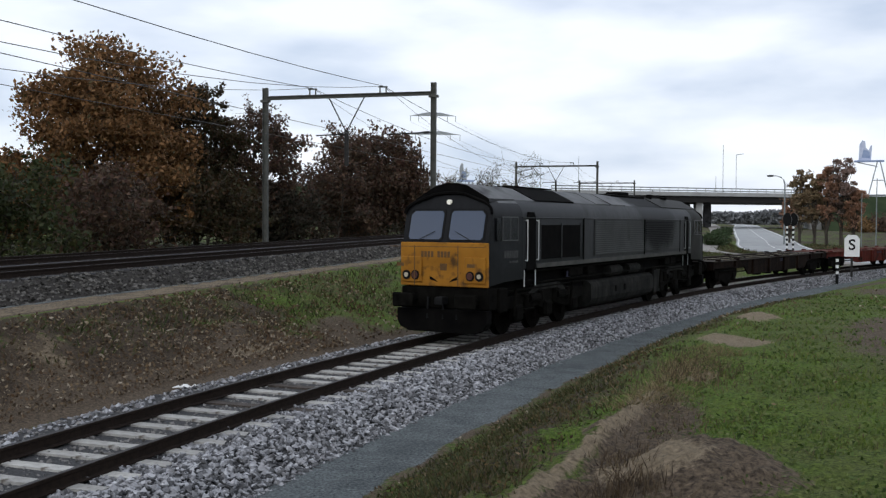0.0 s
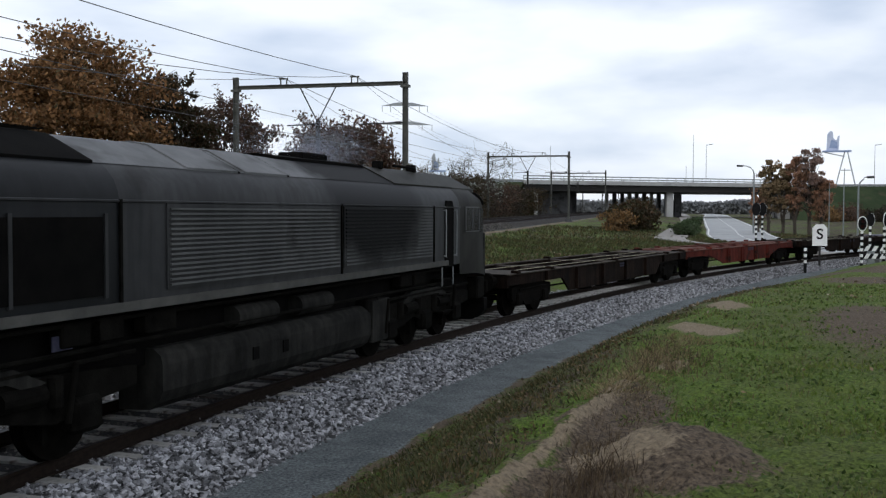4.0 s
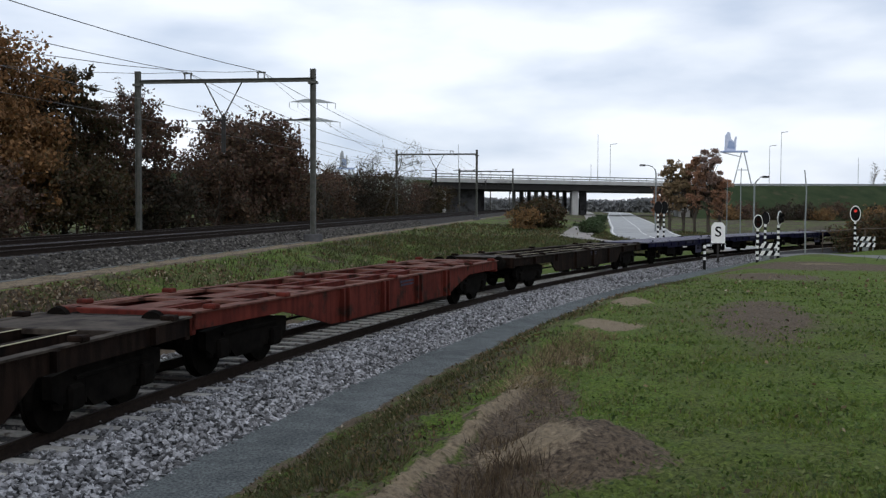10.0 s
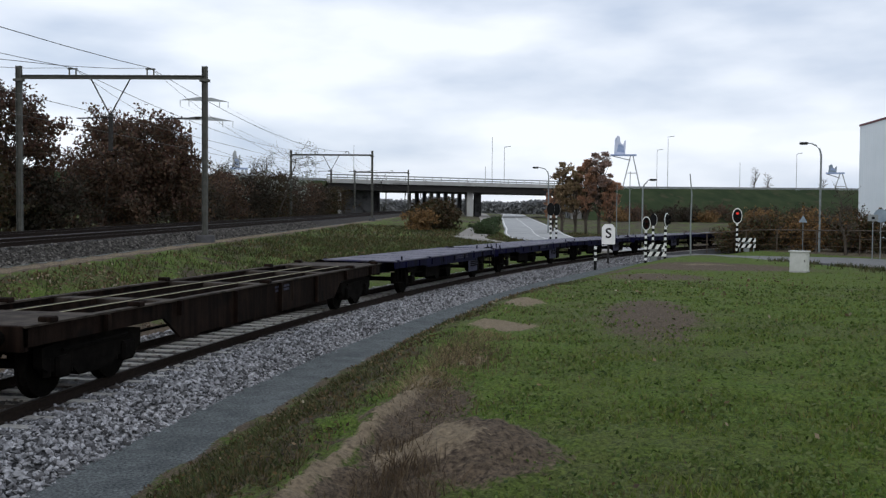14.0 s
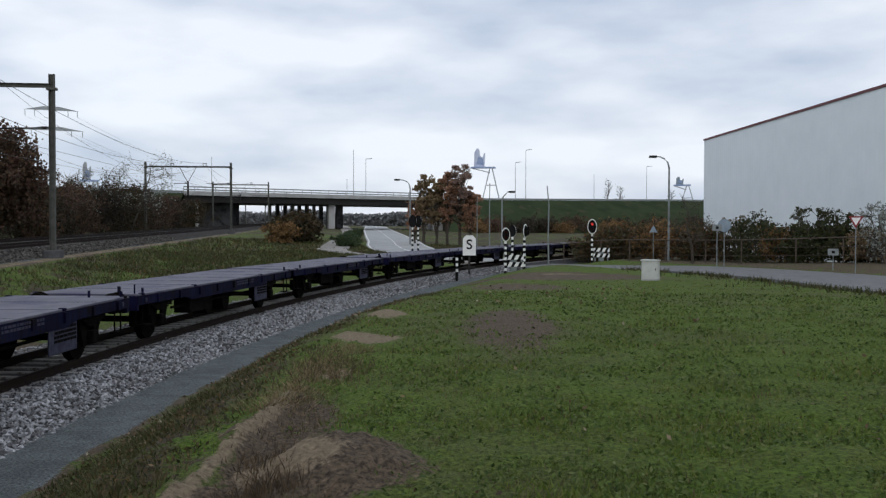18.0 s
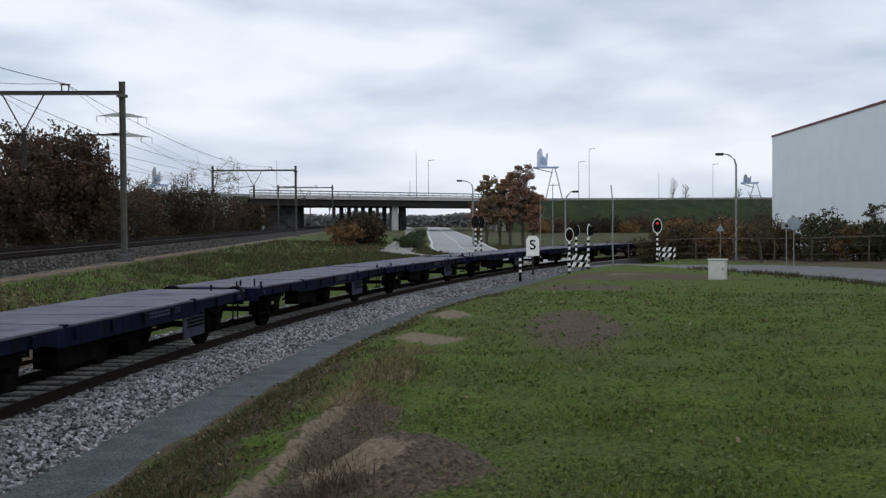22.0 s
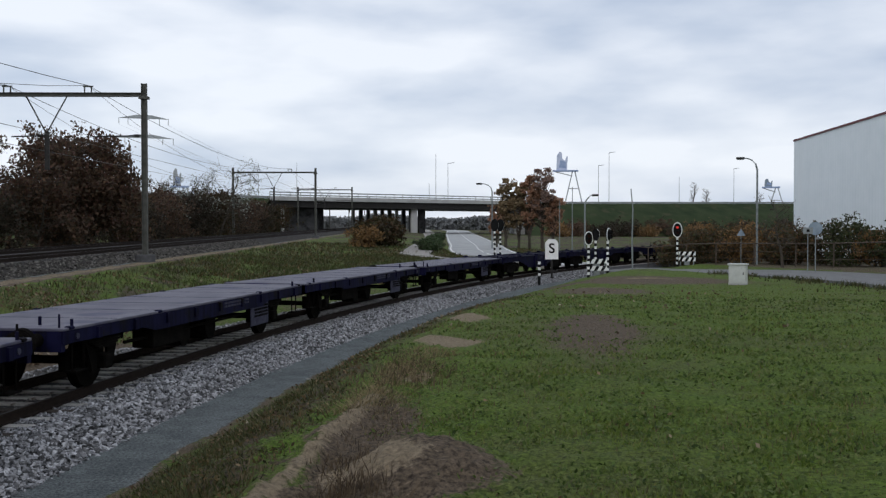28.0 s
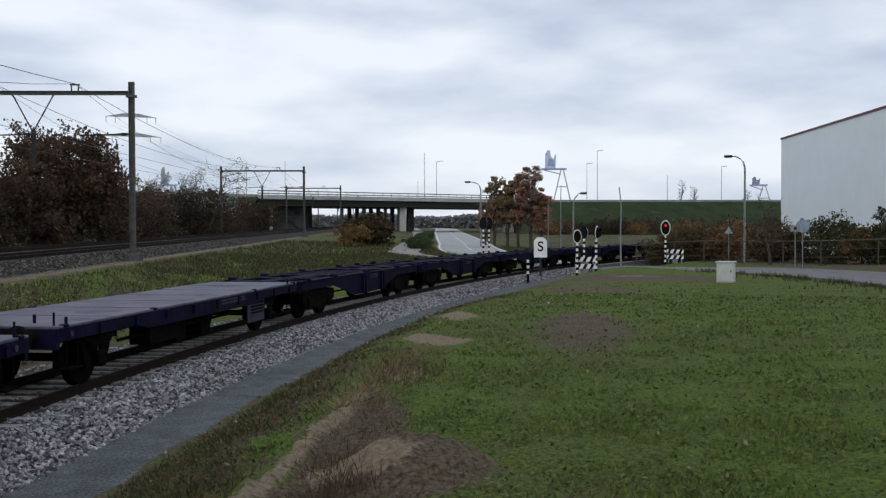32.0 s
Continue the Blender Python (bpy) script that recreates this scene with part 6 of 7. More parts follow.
def flat_unit(off0, length, first, label):
    """Two-axle half of an articulated flat wagon with a steel plate deck."""
    th = vehicle("flat_wagon", off0 + length / 2, length / 2 - 1.7, label, "freight wagon", "wagons of the train")
    X = length / 2
    deck = part("deck", box(bmnew(), -X, X, -1.3, 1.3, 1.19, 1.235, 0.008), WDECK, th, "worn grey steel plate deck")
    for k, x in enumerate(np.linspace(-X + 0.02, X - 0.02, 8)[1:-1]):
        part("deck_seam", box(bmnew(), x - 0.008, x + 0.008, -1.28, 1.28, 1.233, 1.238), WBLUE, deck)
    for s in (-1, 1):
        y = s * 1.28
        bm = bmnew()
        prism(bm, [(-X, 1.19), (-X, 0.98), (-X + 2.8, 0.98), (-X + 3.3, 0.88), (X - 3.3, 0.88), (X - 2.8, 0.98), (X, 0.98), (X, 1.19)], y - 0.025, y + 0.025)
        sill = part("side_sill", bm, WBLUE, th, "dark blue side sill")
        for x in np.arange(-X + 0.7, X - 0.3, 1.35):
            part("stake_pocket", box(bmnew(), x - 0.07, x + 0.07, y - 0.01 + (0.02 if s > 0 else -0.06), y + 0.01 + (0.06 if s > 0 else -0.02), 0.98, 1.17), WBLUE, sill)
        for x in (-X + 0.25, X - 0.25, -X * 0.45, X * 0.45):
            part("container_lug", box(bmnew(), x - 0.07, x + 0.07, y - 0.07, y + 0.05, 1.2, 1.255, 0.015), WBLUE, sill)
    for y in (-0.4, 0.4):
        part("centre_sill", box(bmnew(), -X + 0.1, X - 0.1, y - 0.06, y + 0.06, 0.78, 1.19), WBLUE, th)
    # axles with leaf springs, guards and steps
    for x, sgn in ((X - 1.65 if first else X - 2.0, 1), (-X + 2.0 if first else -X + 1.65, -1)):
        wheel(th, x, 0.46)
        for s in (-1, 1):
            y = s * 1.05
            ax = part("axle_guard", prism(bmnew(), [(x - 0.62, 0.98), (x - 0.34, 0.30), (x - 0.18, 0.30), (x - 0.18, 0.70), (x + 0.18, 0.70), (x + 0.18, 0.30), (x + 0.34, 0.30), (x + 0.62, 0.98)], y - 0.03, y + 0.03), BOGIE, th)
            for e in (-0.58, 0.58):
                part("brake_block", box(bmnew(), x + e - 0.07, x + e + 0.07, y - 0.36 * s - 0.08, y - 0.36 * s + 0.08, 0.34, 0.72, 0.02), BOGIE, ax)
                part("spring_shackle", rod(bmnew(), (x + e * 1.1, y + 0.07 * s, 0.98), (x + e * 1.1, y + 0.07 * s, 0.78), 0.03, n=6), BOGIE, ax)
            for k in range(4):
                part("spring_leaf", box(bmnew(), x - 0.6 + 0.1 * k, x + 0.6 - 0.1 * k, y + 0.07 * s - 0.05, y + 0.07 * s + 0.05, 0.84 - 0.045 * k, 0.875 - 0.045 * k), BOGIE, ax)
            part("axle_box", box(bmnew(), x - 0.15, x + 0.15, y - 0.02, y + 0.16 * s if s > 0 else y + 0.02, 0.34, 0.6, 0.03) if s > 0 else box(bmnew(), x - 0.15, x + 0.15, y - 0.16, y + 0.02, 0.34, 0.6, 0.03), BOGIE, ax)
        part("end_post", rod(bmnew(), (x + sgn * 1.3, 1.25, 1.2), (x + sgn * 1.3, 1.25, 1.36), 0.03, n=6), WBLUE, th)
    for x in (0.9, -0.5):
        bm = bmnew()
        rod(bm, (x, 0.5, 0.62), (x, 0.95, 0.62), 0.3, n=18)
        part("brake_drum", bm, BOGIE, th)
    part("equipment_rack", box(bmnew(), 1.4, 2.8, 0.7, 1.15, 0.5, 0.9, 0.02), BOGIE, th)
    xp = -X + 3.4
    part("marking_panel", box(bmnew(), xp - 0.62, xp + 0.62, 1.24, 1.275, 0.42, 1.0, 0.01), PLATE_GREY, th, "pale panel of worn markings")
    marks(th, xp - 0.55, 1.28, 0.92, 1.0, 4, 0.05, BOGIE)
    marks(th, xp + 0.9, 1.308, 1.15, 1.6, 2, 0.045, PLATE_GREY)
    out = 1 if first else -1
    buffers(th, out * X, out)
    part("headstock", box(bmnew(), min(out * (X - 0.1), out * (X + 0.02)), max(out * (X - 0.1), out * (X + 0.02)), -1.28, 1.28, 0.86, 1.19), WBLUE, th)
    part("drawbar", rod(bmnew(), (-out * X, 0, 0.95), (-out * (X + 0.6), 0, 0.95), 0.09, n=8), BOGIE, th)
    for e in (X - 0.55, -X + 0.55):
        for s in (-1, 1):
            st = part("step", box(bmnew(), e - 0.2, e + 0.2, s * 1.22 - 0.1, s * 1.22 + 0.1, 0.48, 0.51), BOGIE, th)
            for q in (-0.18, 0.18):
                part("step_hanger", rod(bmnew(), (e + q, s * 1.24, 0.5), (e + q, s * 1.24, 1.0), 0.018, n=6), BOGIE, st)
    for s in (-1, 1):
        part("brake_hose", rod(bmnew(), (out * (X + 0.05), s * 0.4, 0.95), (out * (X + 0.28), s * 0.34, 0.52), 0.03, n=6), BOGIE, th)
        part("truss_bar", rod(bmnew(), (-X + 2.6, s * 1.0, 0.72), (X - 2.6, s * 1.0, 0.72), 0.035, n=6), BOGIE, th)
        part("corner_ring", rod(bmnew(), (out * (X - 0.42), s * 1.305, 1.08), (out * (X - 0.42), s * 1.325, 1.08), 0.05, n=10), PLATE_GREY, th)
    part("cross_bearer", box(bmnew(), -0.12, 0.12, -1.1, 1.1, 0.86, 1.1), WBLUE, th)
    part("handrail", rod(bmnew(), (out * (X - 0.15), 1.15, 1.2), (out * (X - 0.15), 1.15, 1.45), 0.02, n=6), WBLUE, th)
    part("crank_handle", rod(bmnew(), (out * (X - 0.5), 0.6, 1.22), (out * (X - 0.5), 0.6, 1.38), 0.03, n=6), WBLUE, th)


BROWN = "rusty brown skeletal container wagon, empty, on two bogies"
OXIDE = "red oxide container wagon with deep fish-belly sides, empty"
FLATB = "empty dark blue articulated flat wagon with worn grey deck"
BLUEB = "dark blue skeletal container wagon with deep fish-belly sides, empty"
skeletal(29.6, 18.2, RUST, BROWN)
skeletal(48.0, 17.4, REDOX, OXIDE, belly=True)
skeletal(67.2, 17.6, RUST, BROWN)

# ---------------- signs, signals, fence, lamps ----------------


def banded_post(th, x, y, z0, z1, r, bands, name="post"):
    po = part(name, rod(bmnew(), (x, y, z0), (x, y, z1), r, n=12), WHITE, th, "post with black and white bands")
    h = (z1 - z0) / (2 * bands)
    for i in range(bands):
        part("black_band", rod(bmnew(), (x, y, z0 + (2 * i) * h), (x, y, z0 + (2 * i + 1) * h), r + 0.004, n=12), BLACK, po)
    return po


def facing(x, y, z=None, turn=0.0):
    """A pose on the ground whose -y side faces the standing place in the field."""
    if z is None:
        z = ground_z(x, y)
    return pose(x, y, z, 0, 0, math.degrees(math.atan2(-x, y)) + turn)


def s_board():
    th = tagged(empty("s_board", facing(21.43, 51.19, 0.12)), "white railway board with a black letter S", "railway sign")
    part("post", box(bmnew(), -0.06, 0.06, 0.0, 0.08, 0, 1.0), DARKSTEEL, th)
    part("frame_leg", box(bmnew(), -0.35, 0.35, 0.02, 0.06, 0.35, 0.45), DARKSTEEL, th)
    bm = bmnew()
    prism(bm, [(-0.37, 1.06), (0.37, 1.06), (0.37, 2.0), (0.2, 2.2), (-0.2, 2.2), (-0.37, 2.0)], -0.05, 0.0)
    bd = part("board", bm, WHITE, th)
    cu = bpy.data.curves.new("letter_s", "FONT")
    cu.body, cu.size, cu.align_x, cu.align_y, cu.extrude = "S", 0.78, "CENTER", "CENTER", 0.004
    cu.offset = 0.012
    cu.materials.append(BLACK)
    tx = new("letter_s", cu)
    me = bpy.data.meshes.new_from_object(tx.evaluated_get(bpy.context.evaluated_depsgraph_get()))
    bpy.data.objects.remove(tx)
    me.materials.clear()
    me.materials.append(BLACK)
    lt = new("letter", me)
    lt.parent = bd
    lt.matrix_local = pose(0, -0.06, 1.66, 90, 0, 0)


def crossing_signal(x, y, turn, lit, height=3.2, k0=0.72, label="level crossing signal with oval black board on a banded post"):
    th = tagged(empty("crossing_signal", facing(x, y, turn=turn)), label, "crossing signal", group="level crossing signals")
    banded_post(th, 0, 0, 0, height - 1.2 * k0, 0.08, 6)
    for nm, mat, k, yy in (("back_plate", BLACK, 1.0, 0.035), ("white_border", WHITE, 1.0, 0.0), ("black_board", BLACK, 0.86, -0.02)):
        bm = bmnew()
        vs = [(0.38 * k0 * k * math.cos(a), height - 0.62 * k0 + 0.62 * k0 * k * math.sin(a)) for a in np.linspace(0, 2 * math.pi, 24, endpoint=False)]
        prism(bm, vs, -0.09 + yy, -0.06 + yy)
        part(nm, bm, mat, th)
    for z, mat, lab in ((height - 0.42 * k0, LIT_RED if lit else DARK_LENS, "red lamp"), (height - 0.84 * k0, DARK_LENS, "dark lamp")):
        part("lamp", rod(bmnew(), (0, -0.14, z), (0, -0.12, z), 0.11, n=14), mat, th, lab)
        bm = bmnew()
        rod(bm, (0, -0.3, z + 0.03), (0, -0.12, z + 0.02), 0.13, n=14, caps=False)
        part("lamp_hood", bm, BLACK, th)
    return th


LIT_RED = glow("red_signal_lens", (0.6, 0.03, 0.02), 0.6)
DARK_LENS = glass("dark_signal_lens", (0.03, 0.008, 0.008))


def barrier_board(x, y, turn, w=1.5):
    """Counterweight frame of a lifting barrier, covered by banded boards."""
    th = tagged(empty("barrier_stand", facing(x, y, turn=turn)), "barrier drive with black and white banded boards", "level crossing barrier", group="level crossing barriers")
    part("drive_box", box(bmnew(), -0.2, 0.2, 0.05, 0.45, 0, 1.0, 0.02), GALV, th)
    for z in (0.32, 0.78):
        bd = part("board", box(bmnew(), -w / 2, w / 2, -0.03, 0.0, z, z + 0.3), WHITE, th)
        for i in range(3):
            bm = bmnew()
            c = -w / 2 + w * (i + 0.5) / 3
            prism(bm, [(c - 0.2, z), (c + 0.0, z), (c + 0.16, z + 0.3), (c - 0.04, z + 0.3)], -0.04, -0.03)
            part("stripe", bm, BLACK, bd)
    part("leg", box(bmnew(), -w / 2 + 0.1, -w / 2 + 0.18, 0, 0.06, 0, 0.8), GALV, th)
    part("leg", box(bmnew(), w / 2 - 0.18, w / 2 - 0.1, 0, 0.06, 0, 0.8), GALV, th)


def white_post(x, y):
    th = tagged(empty("marker_post", Matrix.Translation((x, y, ground_z(x, y)))), "short black and white marker post beside the siding", "marker post")
    banded_post(th, 0, 0, -ground_z(x, y), 1.0 - ground_z(x, y), 0.08, 3)
    part("base", rod(bmnew(), (0, 0, -0.1), (0, 0, -ground_z(x, y)), 0.08, n=12), BLACK, th)


def cabinet(x, y):
    th = tagged(empty("relay_cabinet", facing(x, y, turn=-12)), "pale grey steel relay cabinet on the grass", "cabinet")
    part("body", box(bmnew(), -0.42, 0.42, 0.0, 0.5, 0.05, 0.98, 0.015), CABGREY, th)
    part("lid", box(bmnew(), -0.47, 0.47, -0.05, 0.55, 0.98, 1.05, 0.015), CABGREY, th)
    part("door", box(bmnew(), -0.38, 0.38, -0.015, 0.0, 0.12, 0.93), CABGREY, th)
    part("handle", box(bmnew(), 0.28, 0.32, -0.03, -0.012, 0.5, 0.62), DARKSTEEL, th)
    part("plinth", box(bmnew(), -0.44, 0.44, -0.02, 0.52, -0.2, 0.06), CONCRETE_OLD, th)


CABGREY = surf("cabinet_grey", (0.42, 0.43, 0.40), (0.54, 0.55, 0.52), 3, 0.6, spots=((0.25, 0.25, 0.22), 3, 0.62))


def street_lamp(x, y, h, arm, turn, label="tall galvanised street lamp with curved arm", r=0.09):
    th = tagged(empty("street_lamp", facing(x, y, turn=turn)), label, "street lamp", group="street lamps")
    bm = bmnew()
    pts = [(0, 0, -0.2), (0, 0, h * 0.5), (0, 0, h - 0.9), (-0.12, 0, h - 0.45), (-0.4, 0, h - 0.15), (-arm * 0.7, 0, h), (-arm, 0, h + 0.03)]
    limb(bm, pts, r, r * 0.45, 8)
    part("pole", bm, GALV, th)
    bm = bmnew()
    box(bm, -arm - 0.6, -arm + 0.05, -0.13, 0.13, h - 0.06, h + 0.12, 0.04)
    part("lamp_head", bm, DARKSTEEL, th)
    part("lens", box(bmnew(), -arm - 0.5, -arm, -0.1, 0.1, h - 0.09, h - 0.055), GALV, th)


def mast(x, y, z0, z1, r=0.09, head=False):
    th = tagged(empty("lamp_mast", Matrix.Translation((x, y, z0))), "slender lighting mast along the motorway", "light mast", group="motorway masts")
    part("pole", rod(bmnew(), (0, 0, 0), (0, 0, z1 - z0), r, r * 0.6, 6), GALV, th)
    if head:
        part("lamp_arm", rod(bmnew(), (0, 0, z1 - z0), (1.6, -0.3, z1 - z0 + 0.25), 0.07, n=6), GALV, th)


def sign_post(x, y, h, kind, label, turn=0.0):
    th = tagged(empty("road_sign", facing(x, y, turn=turn)), label, "road sign")
    part("pole", rod(bmnew(), (0, 0.03, -0.1), (0, 0.03, h), 0.03, n=8), GALV, th)
    if kind == "yield":
        for nm, mat, k, yy in (("red_rim", RED, 0.46, -0.02), ("white_face", WHITE, 0.30, -0.03)):
            vs = [(k * math.cos(a) * 1.0, h - 0.36 + k * math.sin(a)) for a in (math.radians(30), math.radians(150), math.radians(270))]
            part(nm, prism(bmnew(), vs, yy - 0.008, yy), mat, th)
    elif kind == "disc":
        vs = [(0.42 * math.cos(a), h - 0.42 + 0.42 * math.sin(a)) for a in np.linspace(0, 2 * math.pi, 24, endpoint=False)]
        part("sign_back", prism(bmnew(), vs, -0.03, -0.02), SIGNBACK, th, "blue-grey round sign")
    elif kind == "plate":
        part("plate", box(bmnew(), -0.3, 0.3, -0.03, -0.015, h - 0.4, h), GALV, th)
        part("symbol", box(bmnew(), -0.08, 0.1, -0.034, -0.03, h - 0.28, h - 0.12), BLACK, th)
    else:
        vs = [(-0.32, h - 0.55), (0.32, h - 0.55), (0.0, h)]
        part("sign_back", prism(bmnew(), vs, -0.03, -0.02), SIGNBACK, th, "grey back of a triangular sign")


SIGNBACK = surf("sign_back_grey", (0.17, 0.22, 0.27), (0.25, 0.31, 0.36), 3, 0.5)
FENCE_MAT = surf("fence_rust_brown", (0.06, 0.045, 0.035), (0.11, 0.085, 0.065), 4, 0.8)


def fence():
    line = refine([(38.5, 75.5), (41.0, 70.0), (45.6, 58.0), (47.4, 50.0), (48.0, 43.0), (48.6, 30.0)], 3.0)
    th = tagged(empty("wire_fence"), "low wire mesh fence with a top rail", "fence")
    top = []
    for x, y in line:
        z = ground_z(x, y)
        part("post", rod(bmnew(), (x, y, z - 0.1), (x, y, z + 1.75), 0.045, n=6), FENCE_MAT, th)
        top.append(Vector((x, y, z + 1.72)))
    for a, b in zip(top[:-1], top[1:]):
        part("top_rail", rod(bmnew(), a, b, 0.04, n=6), FENCE_MAT, th)
        for h in (0.6, 1.15):
            part("strand", rod(bmnew(), a - Vector((0, 0, h)), b - Vector((0, 0, h)), 0.012, n=4), FENCE_MAT, th)


def billboard_tower(x, y, z0, zp, zt, turn, width=8.2, mat=None):
    """A trestle under one end of a platform that carries a two-pronged pale panel."""
    mat = mat or PALE_BLUE
    th = tagged(empty("advert_tower", facing(x, y, z0, turn)), "tall trestle tower with a pale blue advertising panel", "advertising tower", group="advertising towers")
    h = zp - z0
    ax = width * 0.32
    for dx, dy in ((-5.0, -1.5), (5.0, -1.5), (-5.0, 1.5), (5.0, 1.5)):
        part("leg", rod(bmnew(), (ax + dx, dy, 0), (ax + dx * 0.08, dy * 0.3, h), 0.2, 0.16, 6), PYLON, th)
    part("tie_beam", box(bmnew(), ax - 1.4, ax + 1.4, -0.12, 0.12, h * 0.72, h * 0.72 + 0.25), PYLON, th)
    part("platform", box(bmnew(), -width / 2, width / 2, -0.9, 0.9, h, h + 0.5), BLUE_PALE, th)
    part("platform_brace", rod(bmnew(), (-width * 0.42, 0, h), (ax - 0.4, 0, h - 1.4), 0.14, n=6), PYLON, th)
    pz, k = h + 0.5, zt - zp
    part("panel", prism(bmnew(), [(-width * 0.36, pz), (width * 0.06, pz), (width * 0.09, pz + k * 0.75), (width * 0.03, pz + k * 0.72), (-width * 0.02, pz + k * 0.5), (-width * 0.12, pz + k * 0.62), (-width * 0.15, pz + k * 0.95),
                                  (-width * 0.24, pz + k), (-width * 0.34, pz + k * 0.8)], -0.3, 0.3), mat, th, "pale blue and white panel")
    part("emblem", prism(bmnew(), [(-width * 0.26, pz + 0.8), (width * 0.02, pz + 0.6), (width * 0.01, pz + k * 0.42), (-width * 0.2, pz + k * 0.55)], -0.36, -0.3), BLUE_PALE, th)


BLUE_PALE = surf("faded_blue_steel", (0.24, 0.32, 0.52), (0.36, 0.44, 0.62), 0.8, 0.7)
PALE_BLUE = surf("pale_blue_panel", (0.44, 0.50, 0.66), (0.62, 0.67, 0.80), 0.8, 0.6)
PYLON = surf("pylon_grey", (0.30, 0.32, 0.34), (0.40, 0.42, 0.44), 0.2, 0.7)


def pylon(x, y, h, turn):
    th = tagged(empty("electricity_pylon", pose(x, y, 0, 0, 0, turn)), "distant grey lattice electricity pylon", "pylon", group="electricity pylons")
    part("mast", rod(bmnew(), (0, 0, 0), (0, 0, h), 1.0, 0.35, 10), PYLON, th)
    for z, w in ((h - 4.5, 10.0), (h - 12.5, 12.0)):
        bm = bmnew()
        prism(bm, [(-w, z), (w, z), (w * 0.3, z + 1.5), (-w * 0.3, z + 1.5)], -0.25, 0.25)
        part("crossarm", bm, PYLON, th)
        for e in (-w * 0.97, -w * 0.62, w * 0.62, w * 0.97):
            part("insulator", rod(bmnew(), (e, 0, z), (e, 0, z - 2.4), 0.14, n=5), PYLON, th)
    return th


def power_lines(a, b, zs):
    for (e, z0, z1) in zs:
        pts = []
        for k in range(15):
            t = k / 14
            pts.append((a[0] + (b[0] - a[0]) * t + e, a[1] + (b[1] - a[1]) * t, z0 + (z1 - z0) * t - 9 * 4 * t * (1 - t) * 0.5))
        bm = bmnew()
        limb(bm, pts, 0.035, 0.035, 4)
        me = bpy.data.meshes.new("power_line")
        bm.to_mesh(me)
        bm.free()
        me.materials.append(PYLON)
        tagged(new("power_line", me), "thin distant power line", "power line", group="power lines")


def litter(x, y):
    z = ground_z(x, y)
    bm = bmnew()
    bmesh.ops.create_grid(bm, x_segments=6, y_segments=4, size=0.5)
    rng = random.Random(5)
    for v in bm.verts:
        v.co = (v.co.x * 0.42, v.co.y * 0.26, 0.05 + rng.uniform(0, 0.07))
    me = bpy.data.meshes.new("plastic_sheet")
    bm.to_mesh(me)
    bm.free()
    me.materials.append(WHITE)
    ob = tagged(new("plastic_sheet", me), "crumpled white plastic sheet beside the track", "litter")
    ob.location = (x, y, z)
    so = ob.modifiers.new("thickness", "SOLIDIFY")
    so.thickness = 0.012


s_board()
white_post(21.4, 53.0)
crossing_signal(26.46, 57.17, 10, False, 2.95)
crossing_signal(30.7, 65.13, 150, False, 3.3, label="level crossing signal seen from behind on a banded post")
crossing_signal(27.99, 57.56, 62, False, 2.95, label="level crossing signal turned aside on a banded post")
crossing_signal(39.82, 69.39, 4, True, 3.55, 1.0, label="level crossing signal with a glowing red lamp")
crossing_signal(27.9, 79.3, 170, False, 3.5, 0.9, label="level crossing signal seen from behind on a banded post")
crossing_signal(28.7, 80.1, 165, False, 3.5, 0.9, label="level crossing signal seen from behind on a banded post")
barrier_board(27.25, 57.6, 8, 1.3)
barrier_board(40.3, 68.7, 6, 1.3)
cabinet(27.87, 42.71)
street_lamp(45.5, 67.0, 8.4, 1.0, 0)
street_lamp(39.6, 86.4, 6.0, 0.7, 180, "slim street lamp beside the crossing")
street_lamp(36.3, 104.0, 7.3, 1.2, 0, "street lamp beside the road to the viaduct")
sign_post(42.09, 43.46, 3.3, "yield", "red and white triangular give way sign")
sign_post(39.9, 52.5, 3.15, "disc", "round blue-grey road sign beside the junction")
sign_post(39.28, 52.42, 2.8, "plate", "small white sign with a black symbol")
sign_post(43.4, 66.0, 2.85, "back", "grey triangular warning sign seen from behind")
sign_post(42.93, 46.11, 1.2, "plate", "low white marker sign at the fence")


def plain_pole(x, y, h, lean, label):
    th = tagged(empty("pole", facing(x, y)), label, "pole")
    bm = bmnew()
    limb(bm, [(0, 0, -0.1), (lean * 0.3, 0, h * 0.4), (-lean * 0.1, 0, h * 0.75), (lean, 0, h)], 0.06, 0.035, 7)
    part("shaft", bm, GALV, th)


plain_pole(30.55, 59.07, 5.4, -0.12, "slightly crooked slender grey pole at the crossing")
plain_pole(38.5, 86.9, 6.8, 0.02, "straight slender grey pole beyond the crossing")
plain_pole(44.5, 104.0, 5.8, 0.02, "straight slender grey pole by the roadside trees")
fence()
billboard_tower(127.6, 293.4, 1.5, 21.6, 27.6, 0)
billboard_tower(6.5, 290.0, 1.5, 15.0, 20.0, 8, 5.0, PYLON)
billboard_tower(206.0, 295.2, 1.5, 17.2, 20.0, 0, 6.0, SIGNBACK)
for _x, _y, _t, _hd in ((67.3, 235.6, 21.9, False), (70.2, 234.7, 19.4, True), (65.7, 236.0, 14.5, False), (113.0, 238.0, 19.8, True), (115.6, 237.0, 23.2, True), (140.0, 243.0, 17.5, False),
                        (159.0, 245.5, 20.2, True), (33.5, 242.7, 19.5, False), (24.2, 243.8, 17.8, False), (186.0, 252.0, 15.0, False), (212.0, 258.0, 21.5, True)):
    mast(_x, _y, 9.0, _t, 0.08, _hd)
pylon(-4.6, 420.0, 53.0, 4)
